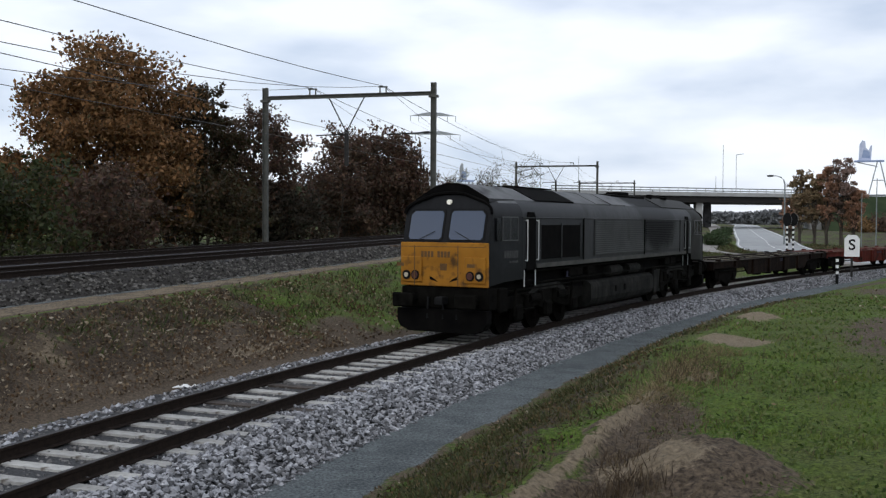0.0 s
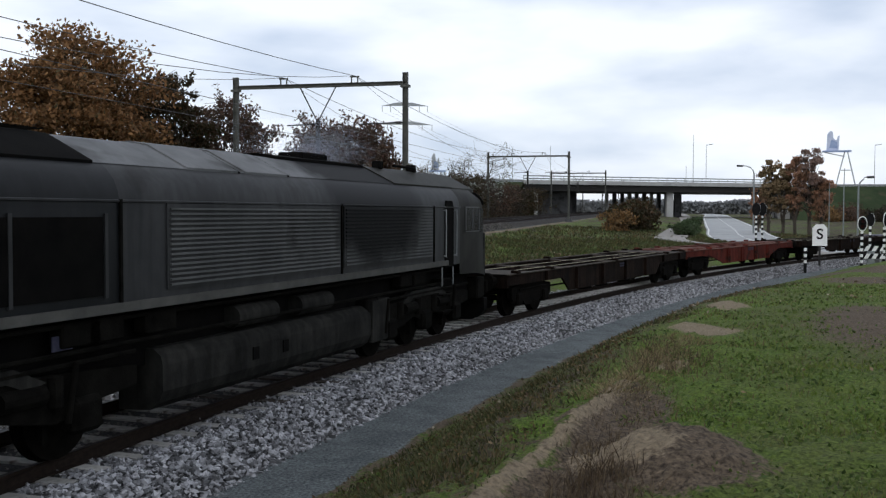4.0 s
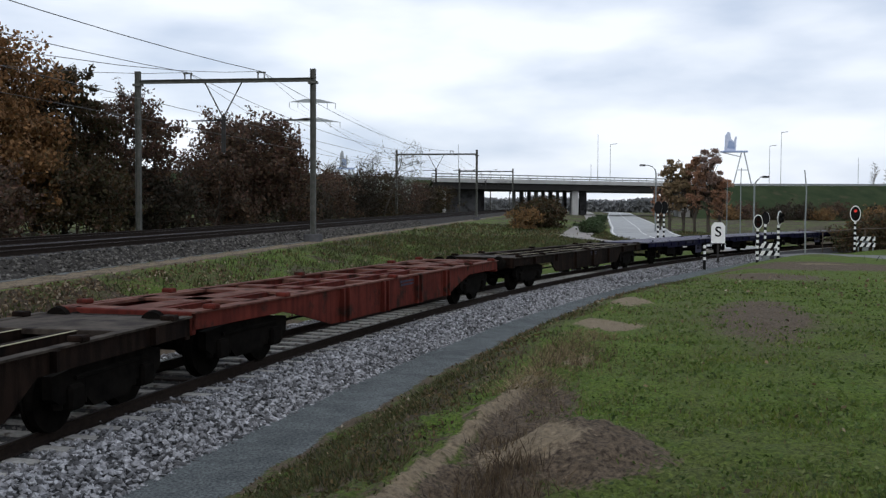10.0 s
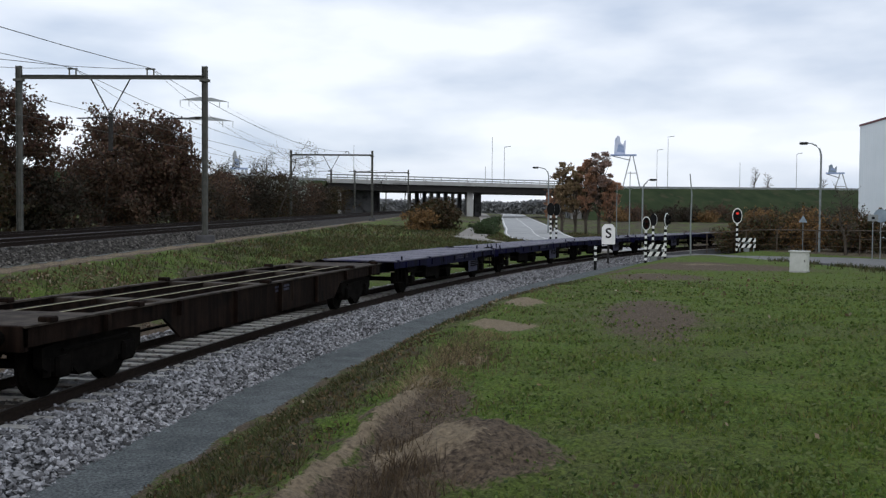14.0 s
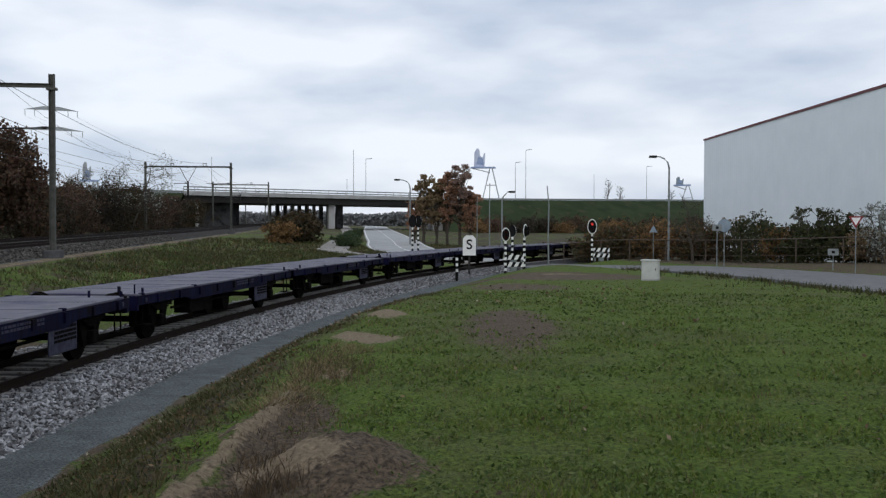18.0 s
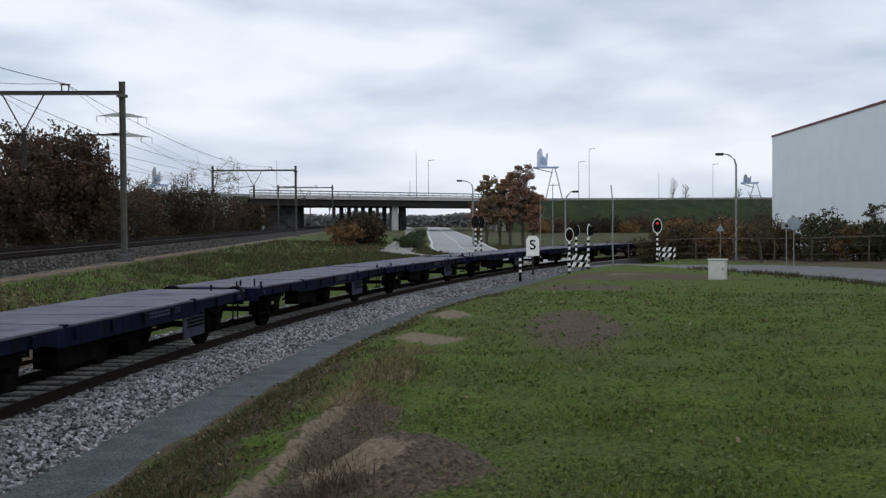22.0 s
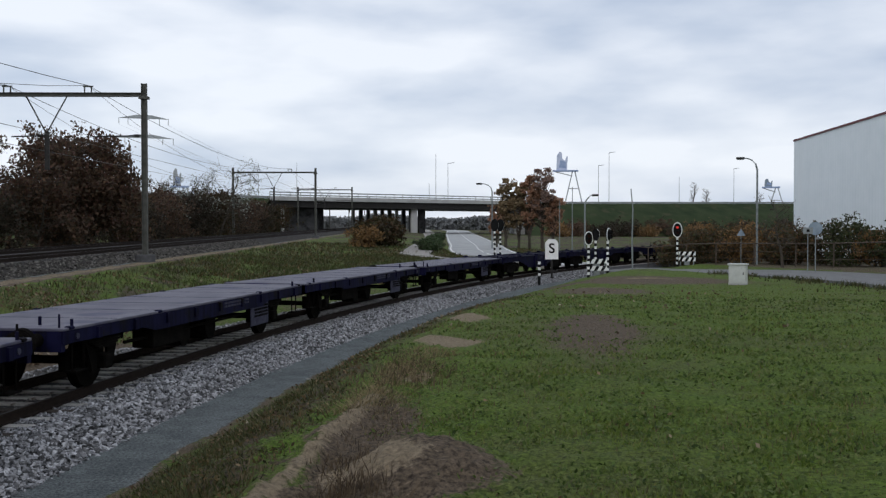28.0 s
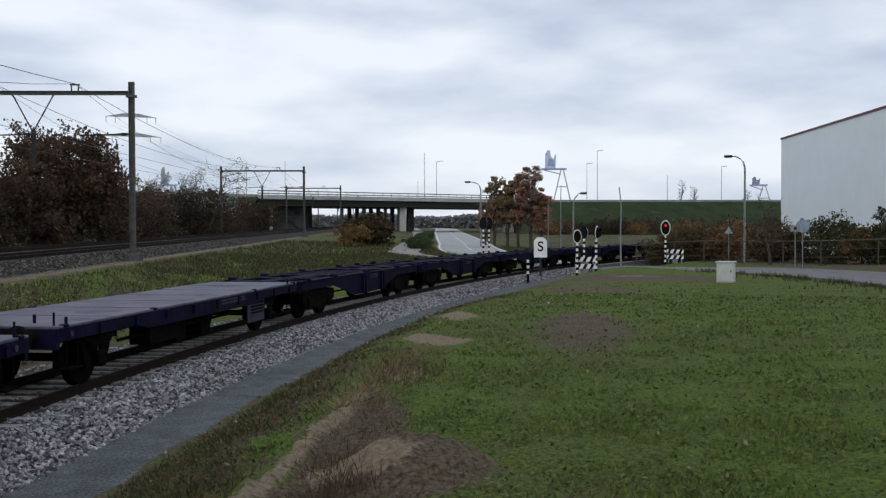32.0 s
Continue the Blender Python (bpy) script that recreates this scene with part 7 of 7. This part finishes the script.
power_lines((-4.6, 420.0), (150.0, 900.0), ((-9.7, 46.0, 36.0), (-6.2, 46.0, 36.0), (6.2, 46.0, 36.0), (9.7, 46.0, 36.0), (11.6, 38.0, 28.0)))
litter(-4.72, 17.85)

# ---------------- stones, grass, sleepers ----------------


def stones(name, places, size, material, rng, label):
    """Angular crushed stones, joined."""
    n = len(places)
    base = np.array([(1, 0, 0), (-1, 0, 0), (0, 1, 0), (0, -1, 0), (0, 0, 1), (0, 0, -1)], float)
    tri = np.array([(0, 2, 4), (2, 1, 4), (1, 3, 4), (3, 0, 4), (2, 0, 5), (1, 2, 5), (3, 1, 5), (0, 3, 5)])
    an = rng.uniform(0, 2 * math.pi, (n, 2))
    v = base[None] * rng.uniform(0.55, 1.25, (n, 6, 1)) + rng.normal(0, 0.22, (n, 6, 3))
    c, s = np.cos(an[:, 0]), np.sin(an[:, 0])
    x = v[..., 0] * c[:, None] - v[..., 1] * s[:, None]
    y = v[..., 0] * s[:, None] + v[..., 1] * c[:, None]
    c, s = np.cos(an[:, 1]), np.sin(an[:, 1])
    z = v[..., 2] * c[:, None] - y * s[:, None]
    y = v[..., 2] * s[:, None] + y * c[:, None]
    k = (size * rng.uniform(0.6, 1.3, n))[:, None]
    verts = np.stack([x * k, y * k, z * k * 0.8], axis=2) + np.asarray(places)[:, None, :]
    faces = tri[None] + (np.arange(n) * 6)[:, None, None]
    ob = link_mesh(name, verts.reshape(-1, 3).tolist(), faces.reshape(-1, 3).tolist(), material)
    return tagged(ob, label, "gravel", kind="stuff")


def track_stones():
    rng = np.random.default_rng(11)
    pts = []
    for lo, hi, cnt in ((-9, 12, 15000), (12, 30, 9000), (30, 62, 6000)):
        s = rng.uniform(lo, hi, cnt)
        v = rng.uniform(0.86, 2.5, cnt) + rng.normal(0, 0.06, cnt)
        ends = (v < 1.28) & (np.abs((s + 12.0 + 0.3) % 0.6 - 0.3) < 0.15)   # sleeper ends lie bare
        s, v = s[~ends], v[~ends]
        cnt = len(s)
        z = np.interp(v, [0.85, 1.55, 2.5, 2.6], [-0.2, -0.175, -0.45, -0.43]) + rng.uniform(-0.015, 0.03, cnt)
        pts += [tuple(on_siding(a, b, c)) for a, b, c in zip(s, v, z)]
    for lo, hi, cnt in ((-9, 14, 2600), (14, 45, 2200)):
        s = rng.uniform(lo, hi, cnt)
        v = -rng.uniform(0.95, 2.75, cnt)
        z = np.interp(v, [-2.75, -1.75, -0.85], [-0.33, -0.17, -0.2]) + rng.uniform(-0.015, 0.02, cnt)
        pts += [tuple(on_siding(a, b, c)) for a, b, c in zip(s, v, z)]
    stones("crushed_stone", pts, 0.047, STONE, rng, "fresh pale grey crushed stone on the siding's shoulder")
    pts = []
    for lo, hi, cnt in ((-9, 14, 7000), (14, 45, 5000)):
        s = rng.uniform(lo, hi, cnt)
        v = np.where(rng.random(cnt) < 0.55, rng.uniform(-0.7, 0.7, cnt), rng.uniform(-2.7, -0.82, cnt))
        z = np.interp(v, [-2.75, -1.75, -0.85, 0.85], [-0.34, -0.18, -0.205, -0.205]) + rng.uniform(-0.02, 0.015, cnt)
        pts += [tuple(on_siding(a, b, c)) for a, b, c in zip(s, v, z)]
    stones("track_bed_stone", pts, 0.036, STONE_OLD, rng, "darker stone between the sleepers of the siding")
    pts = []
    a = rng.uniform(-42, 40, 15000)
    v = np.where(rng.random(15000) < 0.75, rng.uniform(2.95, 4.6, 15000), rng.uniform(-3.4, 1.2, 15000))
    z = main_rail_z(a) + np.interp(v, [-3.6, 3.4, 4.45, 4.6], [-0.2, -0.2, -0.70, -0.7]) + rng.uniform(-0.01, 0.03, 15000)
    pts = [tuple(on_main(p, q, r)) for p, q, r in zip(a, v, z)]
    stones("main_line_stone", pts, 0.06, STONE_MAIN, rng, "weathered stone on the main line's shoulder")


STONE_MAIN = surf("main_line_stone", (0.04, 0.038, 0.034), (0.13, 0.122, 0.112), 9, 0.9, island=0.8, spec=0.1)
track_stones()


def blades(name, x, y, h, w, material, rng, label, lean=0.5, z=None):
    n = len(x)
    if z is None:
        z = terrain(x, y)
    an = rng.uniform(0, 2 * math.pi, n)
    dx, dy = np.cos(an) * w, np.sin(an) * w
    tx, ty = rng.normal(0, lean, n) * h, rng.normal(0, lean, n) * h
    a = np.column_stack([x - dx, y - dy, z - 0.03])
    b = np.column_stack([x + dx, y + dy, z - 0.03])
    c = np.column_stack([x + tx, y + ty, z + h])
    verts = np.stack([a, b, c], axis=1).reshape(-1, 3)
    ob = link_mesh(name, verts.tolist(), np.arange(3 * n).reshape(n, 3).tolist(), material)
    return tagged(ob, label, "grass", kind="stuff")


def grass():
    rng = np.random.default_rng(21)
    n = 150000
    r = 4.2 * (52 / 4.2) ** rng.random(n)
    an = np.radians(rng.uniform(-12, 58, n))
    x, y = r * np.sin(an), r * np.cos(an)
    s, lat = track_coords(x, y)
    bare = 1.3 * np.exp(-((x - 1.85) ** 2 / 0.8 + (y - 6.5) ** 2 / 1.2)) + 1.0 * np.exp(-((lat - 6.84) / 0.25) ** 2) * (1 - smooth(-1, 4, s)) + 1.05 * np.exp(-((x - 7.5 - 0.45 * (y - 16)) ** 2 / 1.0 + (y - 16.0) ** 2 / 20.0)) + 0.8 * np.exp(-((lat - 7.35) / 0.4) ** 2) * (1 - smooth(-4, -1, s)) + 1.2 * np.exp(-((x - 25) ** 2 / 34 + (y - 47.8) ** 2 / 14.0)) + 1.0 * np.exp(-((x - 17.5 - 0.4 * (y - 36.5)) ** 2 / 4.5 + (y - 36.5) ** 2 / 20.0))
    bare += 1.3 * np.exp(-(((x - 4.45) / 0.8) ** 2 + ((y - 14.8) / 1.1) ** 2)) + 1.3 * np.exp(-(((x - 6.35) / 0.8) ** 2 + ((y - 19.7) / 1.5) ** 2))
    dist = np.ones(n) * 99
    for pts, w in ROAD_LINES[:2]:
        for i in range(0, n, 4000):
            dist[i:i + 4000] = np.minimum(dist[i:i + 4000], np.sqrt(((x[i:i + 4000, None] - pts[None, :, 0]) ** 2 + (y[i:i + 4000, None] - pts[None, :, 1]) ** 2).min(axis=1)) - w)
    thin = np.array([noise.noise((p * 0.5, q * 0.5, 2)) for p, q in zip(x, y)])
    keep = (lat > 3.7) & (rng.random(n) > bare) & (dist > 0.3) & (thin + rng.normal(0, 0.35, n) > -0.25)
    x, y, r, lat, s = x[keep], y[keep], r[keep], lat[keep], s[keep]
    dry = (rng.random(len(x)) < 0.06 + 0.55 * np.exp(-((lat - 6.9) / 0.9) ** 2) * (1 - smooth(12, 24, s)))
    h = rng.uniform(0.012, 0.035, len(x)) * (1 + 0.01 * r)
    w = 0.004 + 0.0007 * r
    bank = (lat < 6.8) & (s < 26) & ~dry
    lawn = ~dry & ~bank
    blades("lawn_grass", x[lawn], y[lawn], h[lawn], w[lawn], GRASS_BLADE, rng, "short patchy green grass of the field", 1.2)
    blades("slope_grass", x[bank], y[bank], h[bank] * 2.2, w[bank] * 1.2, SLOPE_BLADE, rng, "rough olive grass on the siding's bank", 0.9)
    blades("dry_grass", x[dry], y[dry], h[dry] * 1.5, w[dry], DRY_BLADE, rng, "tufts of dry straw-coloured grass")
    # low broad-leaved weeds among the grass
    n = 90000
    r = 4.2 * (34 / 4.2) ** rng.random(n)
    an = np.radians(rng.uniform(-12, 56, n))
    x, y = r * np.sin(an), r * np.cos(an)
    s, lat = track_coords(x, y)
    bare = np.exp(-((x - 1.85) ** 2 / 0.8 + (y - 6.5) ** 2 / 1.2)) + np.exp(-((lat - 6.84) / 0.25) ** 2) * (1 - smooth(-1, 4, s)) + 1.0 * np.exp(-((x - 7.5 - 0.45 * (y - 16)) ** 2 / 1.0 + (y - 16.0) ** 2 / 20.0)) + 1.3 * np.exp(-(((x - 4.45) / 0.8) ** 2 + ((y - 14.8) / 1.1) ** 2)) + 1.3 * np.exp(-(((x - 6.35) / 0.8) ** 2 + ((y - 19.7) / 1.5) ** 2)) + 0.8 * np.exp(-((lat - 7.35) / 0.4) ** 2) * (1 - smooth(-4, -1, s))
    tuft = np.array([noise.noise((p * 1.3, q * 1.3, 4)) for p, q in zip(x, y)])
    keep = (lat > 3.8) & (rng.random(n) > bare) & (tuft + rng.normal(0, 0.3, n) > -0.05) & ((lat < 16) | (x < 34))
    x, y, r, lat, s = x[keep], y[keep], r[keep], lat[keep], s[keep]
    z = terrain(x, y) + rng.uniform(0.0, 0.03, len(x))
    slope = (lat < 6.6) & (s < 24)
    for nm, sel, mat, label in (("lawn_weeds", ~slope, WEED_LEAF, "low broad-leaved weeds among the field's grass"), ("bank_weeds", slope, BANK_WEED, "low brown-green weeds on the siding's bank")):
        me = leaves_mesh(nm, np.column_stack([x, y, z])[sel], (0.014 + 0.0011 * r)[sel][:, None], rng, 0.5)
        me.materials.append(mat)
        tagged(new(nm, me), label, "weeds", kind="stuff")
    # bank of the main line
    n = 56000
    s = rng.uniform(-6, 70, n)
    lat = -rng.uniform(3.4, 17, n)
    p = np.array([tuple(on_track(a, b))[:2] for a, b in zip(s, lat)])
    a, v = main_coords(p[:, 0], p[:, 1])
    thin = np.array([noise.noise((q[0] * 0.35, q[1] * 0.35, 9)) for q in p])
    keep = (v > 6.2) & (-lat > 4.2) & (thin + 0.03 * np.clip(s, -6, 30) + rng.normal(0, 0.25, n) > 0.12)
    p, s = p[keep], s[keep]
    patch = np.array([noise.noise((q[0] * 0.6, q[1] * 0.6, 17)) for q in p]) + rng.normal(0, 0.12, len(p))
    for nm, sel, mat, label in (("bank_grass", patch > -0.02 - 0.22 * smooth(6, 22, s), GRASS_BANK, "rough tufted grass on the railway bank"), ("bank_dry_grass", patch <= -0.02 - 0.22 * smooth(6, 22, s), BANK_WEED, "brown withered growth on the railway bank")):
        blades(nm, p[sel, 0], p[sel, 1], rng.uniform(0.05, 0.22, sel.sum()), np.full(sel.sum(), 0.024), mat, rng, label, 0.6)
    # rough grass between the far end of the siding and the main line
    n = 26000
    s, lat = rng.uniform(28, 95, n), -rng.uniform(4.0, 34, n)
    p = np.array([tuple(on_track(a, b))[:2] for a, b in zip(s, lat)])
    a, v = main_coords(p[:, 0], p[:, 1])
    dist = np.ones(n) * 99
    for pts, w in ROAD_LINES:
        for i in range(0, n, 4000):
            dist[i:i + 4000] = np.minimum(dist[i:i + 4000], np.sqrt(((p[i:i + 4000, 0, None] - pts[None, :, 0]) ** 2 + (p[i:i + 4000, 1, None] - pts[None, :, 1]) ** 2).min(axis=1)) - w)
    p = p[(v > 6.2) & (dist > 0.5)]
    patch = np.array([noise.noise((q[0] * 0.25, q[1] * 0.25, 17)) for q in p]) + rng.normal(0, 0.15, len(p))
    for nm, sel, mat, label in (("verge_grass", patch > 0.02, GRASS_BANK, "rough olive grass on the verge by the cycle path"), ("verge_dry_grass", patch <= 0.02, BANK_WEED, "brown withered growth on the verge by the cycle path")):
        blades(nm, p[sel, 0], p[sel, 1], rng.uniform(0.08, 0.28, sel.sum()), np.full(sel.sum(), 0.05), mat, rng, label, 0.7)
    # ragged weeds where the field meets the road
    n = 2600
    y = rng.uniform(24, 52, n)
    line = ROAD_LINES[1][0]
    x = np.interp(y, line[::-1, 1], line[::-1, 0]) - 4.5 - rng.exponential(0.7, n)
    keep = np.array([noise.noise((p * 0.7, q * 0.7, 6)) for p, q in zip(x, y)]) > -0.08
    x, y = x[keep], y[keep]
    blades("road_edge_weeds", x, y, rng.uniform(0.08, 0.34, len(x)), np.full(len(x), 0.035), SLOPE_BLADE, rng, "ragged dark weeds along the edge of the road", 0.5)
    # tall weeds on the sand heap and along the crest
    cx, cy, ch = [], [], []
    for px, py, k, sp, hh in ((1.12, 6.40, 170, 0.09, 0.17), (1.28, 6.35, 110, 0.09, 0.14), (1.0, 6.05, 170, 0.11, 0.17), (1.3, 5.9, 120, 0.12, 0.12), (1.35, 7.3, 110, 0.14, 0.07), (1.6, 7.8, 140, 0.16, 0.07), (2.2, 9.6, 160, 0.18, 0.10), (2.75, 11.2, 260, 0.28, 0.16), (3.3, 12.4, 260, 0.30, 0.14), (2.3, 10.6, 120, 0.25, 0.10), (3.1, 12.6, 150, 0.3, 0.12), (1.75, 8.2, 160, 0.2, 0.07), (2.0, 8.9, 120, 0.2, 0.07)):
        cx += list(rng.normal(px, sp, k))
        cy += list(rng.normal(py, sp * 1.6, k))
        ch += list(rng.uniform(0.4, 1.1, k) * hh)
    n = 4200
    ss = rng.uniform(-3.6, 1.6, n)
    ll = rng.normal(7.15, 0.17, n) + 0.06 * ss
    q = np.array([tuple(on_track(a, b))[:2] for a, b in zip(ss, ll)])
    blades("straw_grass", q[:, 0], q[:, 1], rng.uniform(0.02, 0.08, n), np.full(n, 0.007), STRAW_BLADE, rng, "bleached straw-coloured grass on the sandy crest", 1.6)
    blades("dead_weeds", np.array(cx), np.array(cy), np.array(ch), np.full(len(cx), 0.006), WEED, rng, "dead brown weeds and straw on the sandy crest", 0.5)


WEED_LEAF = leafy("lawn_weed_leaf", [(0.024, 0.042, 0.010), (0.065, 0.105, 0.022), (0.11, 0.155, 0.036), (0.045, 0.075, 0.016), (0.15, 0.17, 0.06), (0.06, 0.10, 0.020)])
BANK_WEED = leafy("bank_weed_leaf", [(0.012, 0.016, 0.006), (0.05, 0.055, 0.018), (0.10, 0.075, 0.03), (0.025, 0.024, 0.010), (0.14, 0.09, 0.04), (0.045, 0.06, 0.018)])
GRASS_BANK = leafy("bank_grass_blade", [(0.020, 0.036, 0.009), (0.046, 0.064, 0.016), (0.088, 0.080, 0.032), (0.032, 0.050, 0.012), (0.060, 0.064, 0.020)])
SLOPE_BLADE = leafy("slope_grass_blade", [(0.016, 0.026, 0.008), (0.042, 0.052, 0.014), (0.080, 0.064, 0.028), (0.028, 0.036, 0.011), (0.055, 0.062, 0.018), (0.10, 0.085, 0.040)])
WEED = leafy("dead_weed", [(0.05, 0.032, 0.02), (0.10, 0.07, 0.04), (0.035, 0.025, 0.018), (0.16, 0.12, 0.07)])
grass()


def fallen_leaves():
    rng = np.random.default_rng(31)
    pts = []
    for lo, hi, la, lb, cnt in ((-8, 9, -2.8, -9.0, 17000), (6, 16, -2.8, -9.0, 2500), (16, 40, -3.4, -10.0, 700), (-6, 20, 3.6, 6.4, 900), (-8, 30, 6.6, 14.0, 200)):
        s = rng.uniform(lo, hi, cnt)
        v = rng.uniform(min(la, lb), max(la, lb), cnt)
        pts += [tuple(on_track(a, b))[:2] for a, b in zip(s, v)]
    p = np.array(pts)
    a, v = main_coords(p[:, 0], p[:, 1])
    p = p[v > 6.0]
    z = terrain(p[:, 0], p[:, 1]) + rng.uniform(0.015, 0.07, len(p))
    me = leaves_mesh("fallen_leaves", np.column_stack([p, z]), (0.012 + 0.0013 * np.hypot(p[:, 0], p[:, 1]))[:, None], rng)
    me.materials.append(FALLEN)
    tagged(new("fallen_leaves", me), "scattered brown fallen leaves on the banks", "leaves", kind="stuff")


fallen_leaves()


def sleepers():
    bm = bmnew()
    prism(bm, [(-0.13, -0.36), (0.13, -0.36), (0.10, -0.168), (-0.10, -0.168)], -1.27, 1.27)
    for v in bm.verts:
        if abs(v.co.y) < 0.1:
            v.co.z -= 0.03
    me = bpy.data.meshes.new("sleeper")
    bm.to_mesh(me)
    bm.free()
    me.materials.append(CONCRETE)
    wood = me.copy()
    wood.materials.clear()
    wood.materials.append(TIMBER)
    rng = random.Random(3)
    for i in range(290):
        s = -12.0 + i * 0.6
        old = i in (21, 24)
        ob = new("sleeper", wood if old else me)
        p = on_siding(s, rng.uniform(-0.02, 0.02), rng.uniform(-0.006, 0.004))
        h = float(np.interp(s, TS, TH))
        ob.matrix_world = Matrix.Translation(p) @ Matrix.Rotation(math.pi / 2 - h + rng.uniform(-0.01, 0.01), 4, "Z")
        ob.parent = SIDING
        if old:
            ob["label"] = "dark wooden sleeper"


TIMBER = surf("sleeper_timber", (0.03, 0.024, 0.02), (0.07, 0.055, 0.045), 8, 0.9, bump=0.3)
sleepers()
for _o in (86.1,):
    flat_unit(_o, 12.5, False, FLATB)
for _o in (99.2, 125.95, 152.7):
    flat_unit(_o, 12.6, True, FLATB)
    flat_unit(_o + 13.1, 12.6, False, FLATB)
flat_unit(179.4, 12.9, True, FLATB)
for _i in range(5):
    skeletal(192.9 + _i * 14.2, 13.4, WBLUE, BLUEB, belly=True)

# ---------------- motion ----------------
# metres that the train has run at every half second
RUN = [0.0, 2.16, 4.33, 6.53, 8.76, 11.04, 13.4, 15.78, 18.06, 20.31, 22.56, 24.87, 27.29, 29.76, 32.29, 34.74, 37.12, 39.63, 42.11, 44.58, 47.07,
       49.56, 52.12, 54.6, 57.18, 59.76, 62.35, 64.95, 67.66, 70.36, 73.09, 75.84, 78.59, 81.35, 84.1, 86.93, 89.73, 92.51, 95.36, 98.29, 101.1,
       104.06, 107.06, 110.06, 113.02, 116.03, 119.09, 122.13, 125.06, 128.24, 131.4, 134.56, 137.73, 140.9, 144.08, 147.25, 150.48, 153.83,
       157.04, 160.23, 163.47, 166.96, 170.3, 173.62, 176.94]


HAZE = leafy("thin_exhaust_haze", [(0.46, 0.51, 0.62), (0.54, 0.59, 0.69), (0.50, 0.55, 0.66)], 1.0)


def exhaust_haze():
    """Wisps of thin exhaust made of fine flecks; each rides inside the engine hood until it leaves the stack, then rises and drifts off."""
    rng = np.random.default_rng(77)
    n = 20000
    c = np.clip(rng.normal(0, 1, (n, 3)), -2.1, 2.1) * np.array([1.25, 0.34, 0.34])
    me = leaves_mesh("exhaust_wisp", c, 0.0036, rng)
    me.materials.append(HAZE)
    wisps = []
    for i in range(14):
        ob = tagged(new("exhaust_wisp", me), "thin bluish wisp of diesel exhaust haze", "smoke", group="exhaust haze", kind="stuff")
        wisps.append((ob, 2.9 + 0.27 * i, rng.uniform(-1, 1, 4)))
    return wisps


WISPS = exhaust_haze()
STACK = 21.25  # distance of the exhaust stack behind the train's reference point


def wisp_pose(t, t0, k):
    """In the hood before t0, afterwards carried on a little, up and with the wind."""
    s0 = STACK - float(np.interp(min(t, t0), np.arange(len(RUN)) * 0.5, RUN))
    p = on_track(s0, 0.0, 2.75)
    h = float(np.interp(s0, TS, TH))
    a = max(0.0, t - t0)
    ease = 1 - math.exp(-a / 0.7)
    p += Vector((math.sin(h), math.cos(h), 0)) * (-1.6 * ease)
    p += Vector((-1.15 - 0.35 * k[0], 0.35 + 0.3 * k[1], 0)) * a
    p.z += (1.85 + 0.6 * k[2]) * ease + (0.10 + 0.10 * k[3]) * a
    return pose(p.x, p.y, p.z, 0, -14 * ease * k[0], 90 - math.degrees(h) + 20 * ease * k[1])


def riding(off, half, run, lift):
    """Pose of a vehicle whose two guide points stand on the siding."""
    a, b = on_track(off - half - run), on_track(off + half - run)
    c = (a + b) / 2
    d = a - b
    return pose(c.x, c.y, float(rail_rise(off - run)) - 0.12 + lift, 0, 0, math.degrees(math.atan2(d.y, d.x)))


def motions():
    for th, off, half in VEHICLES:
        lift = 0.0 if th.name.startswith("diesel") else 0.07
        for ob in th.children:   # running gear stands on the rails
            if ob.name.split(".")[0] in ("bogie", "wheelset", "axle_guard"):
                ob.location.z = 0.12 - lift
        walk(th, [(i * 0.5, riding(off, half, run, lift)) for i, run in enumerate(RUN)])
    for ob, t0, k in WISPS:
        times = sorted({i * 0.5 for i in range(65)} | {t0})
        walk(ob, [(t, wisp_pose(t, t0, k)) for t in times])


motions()
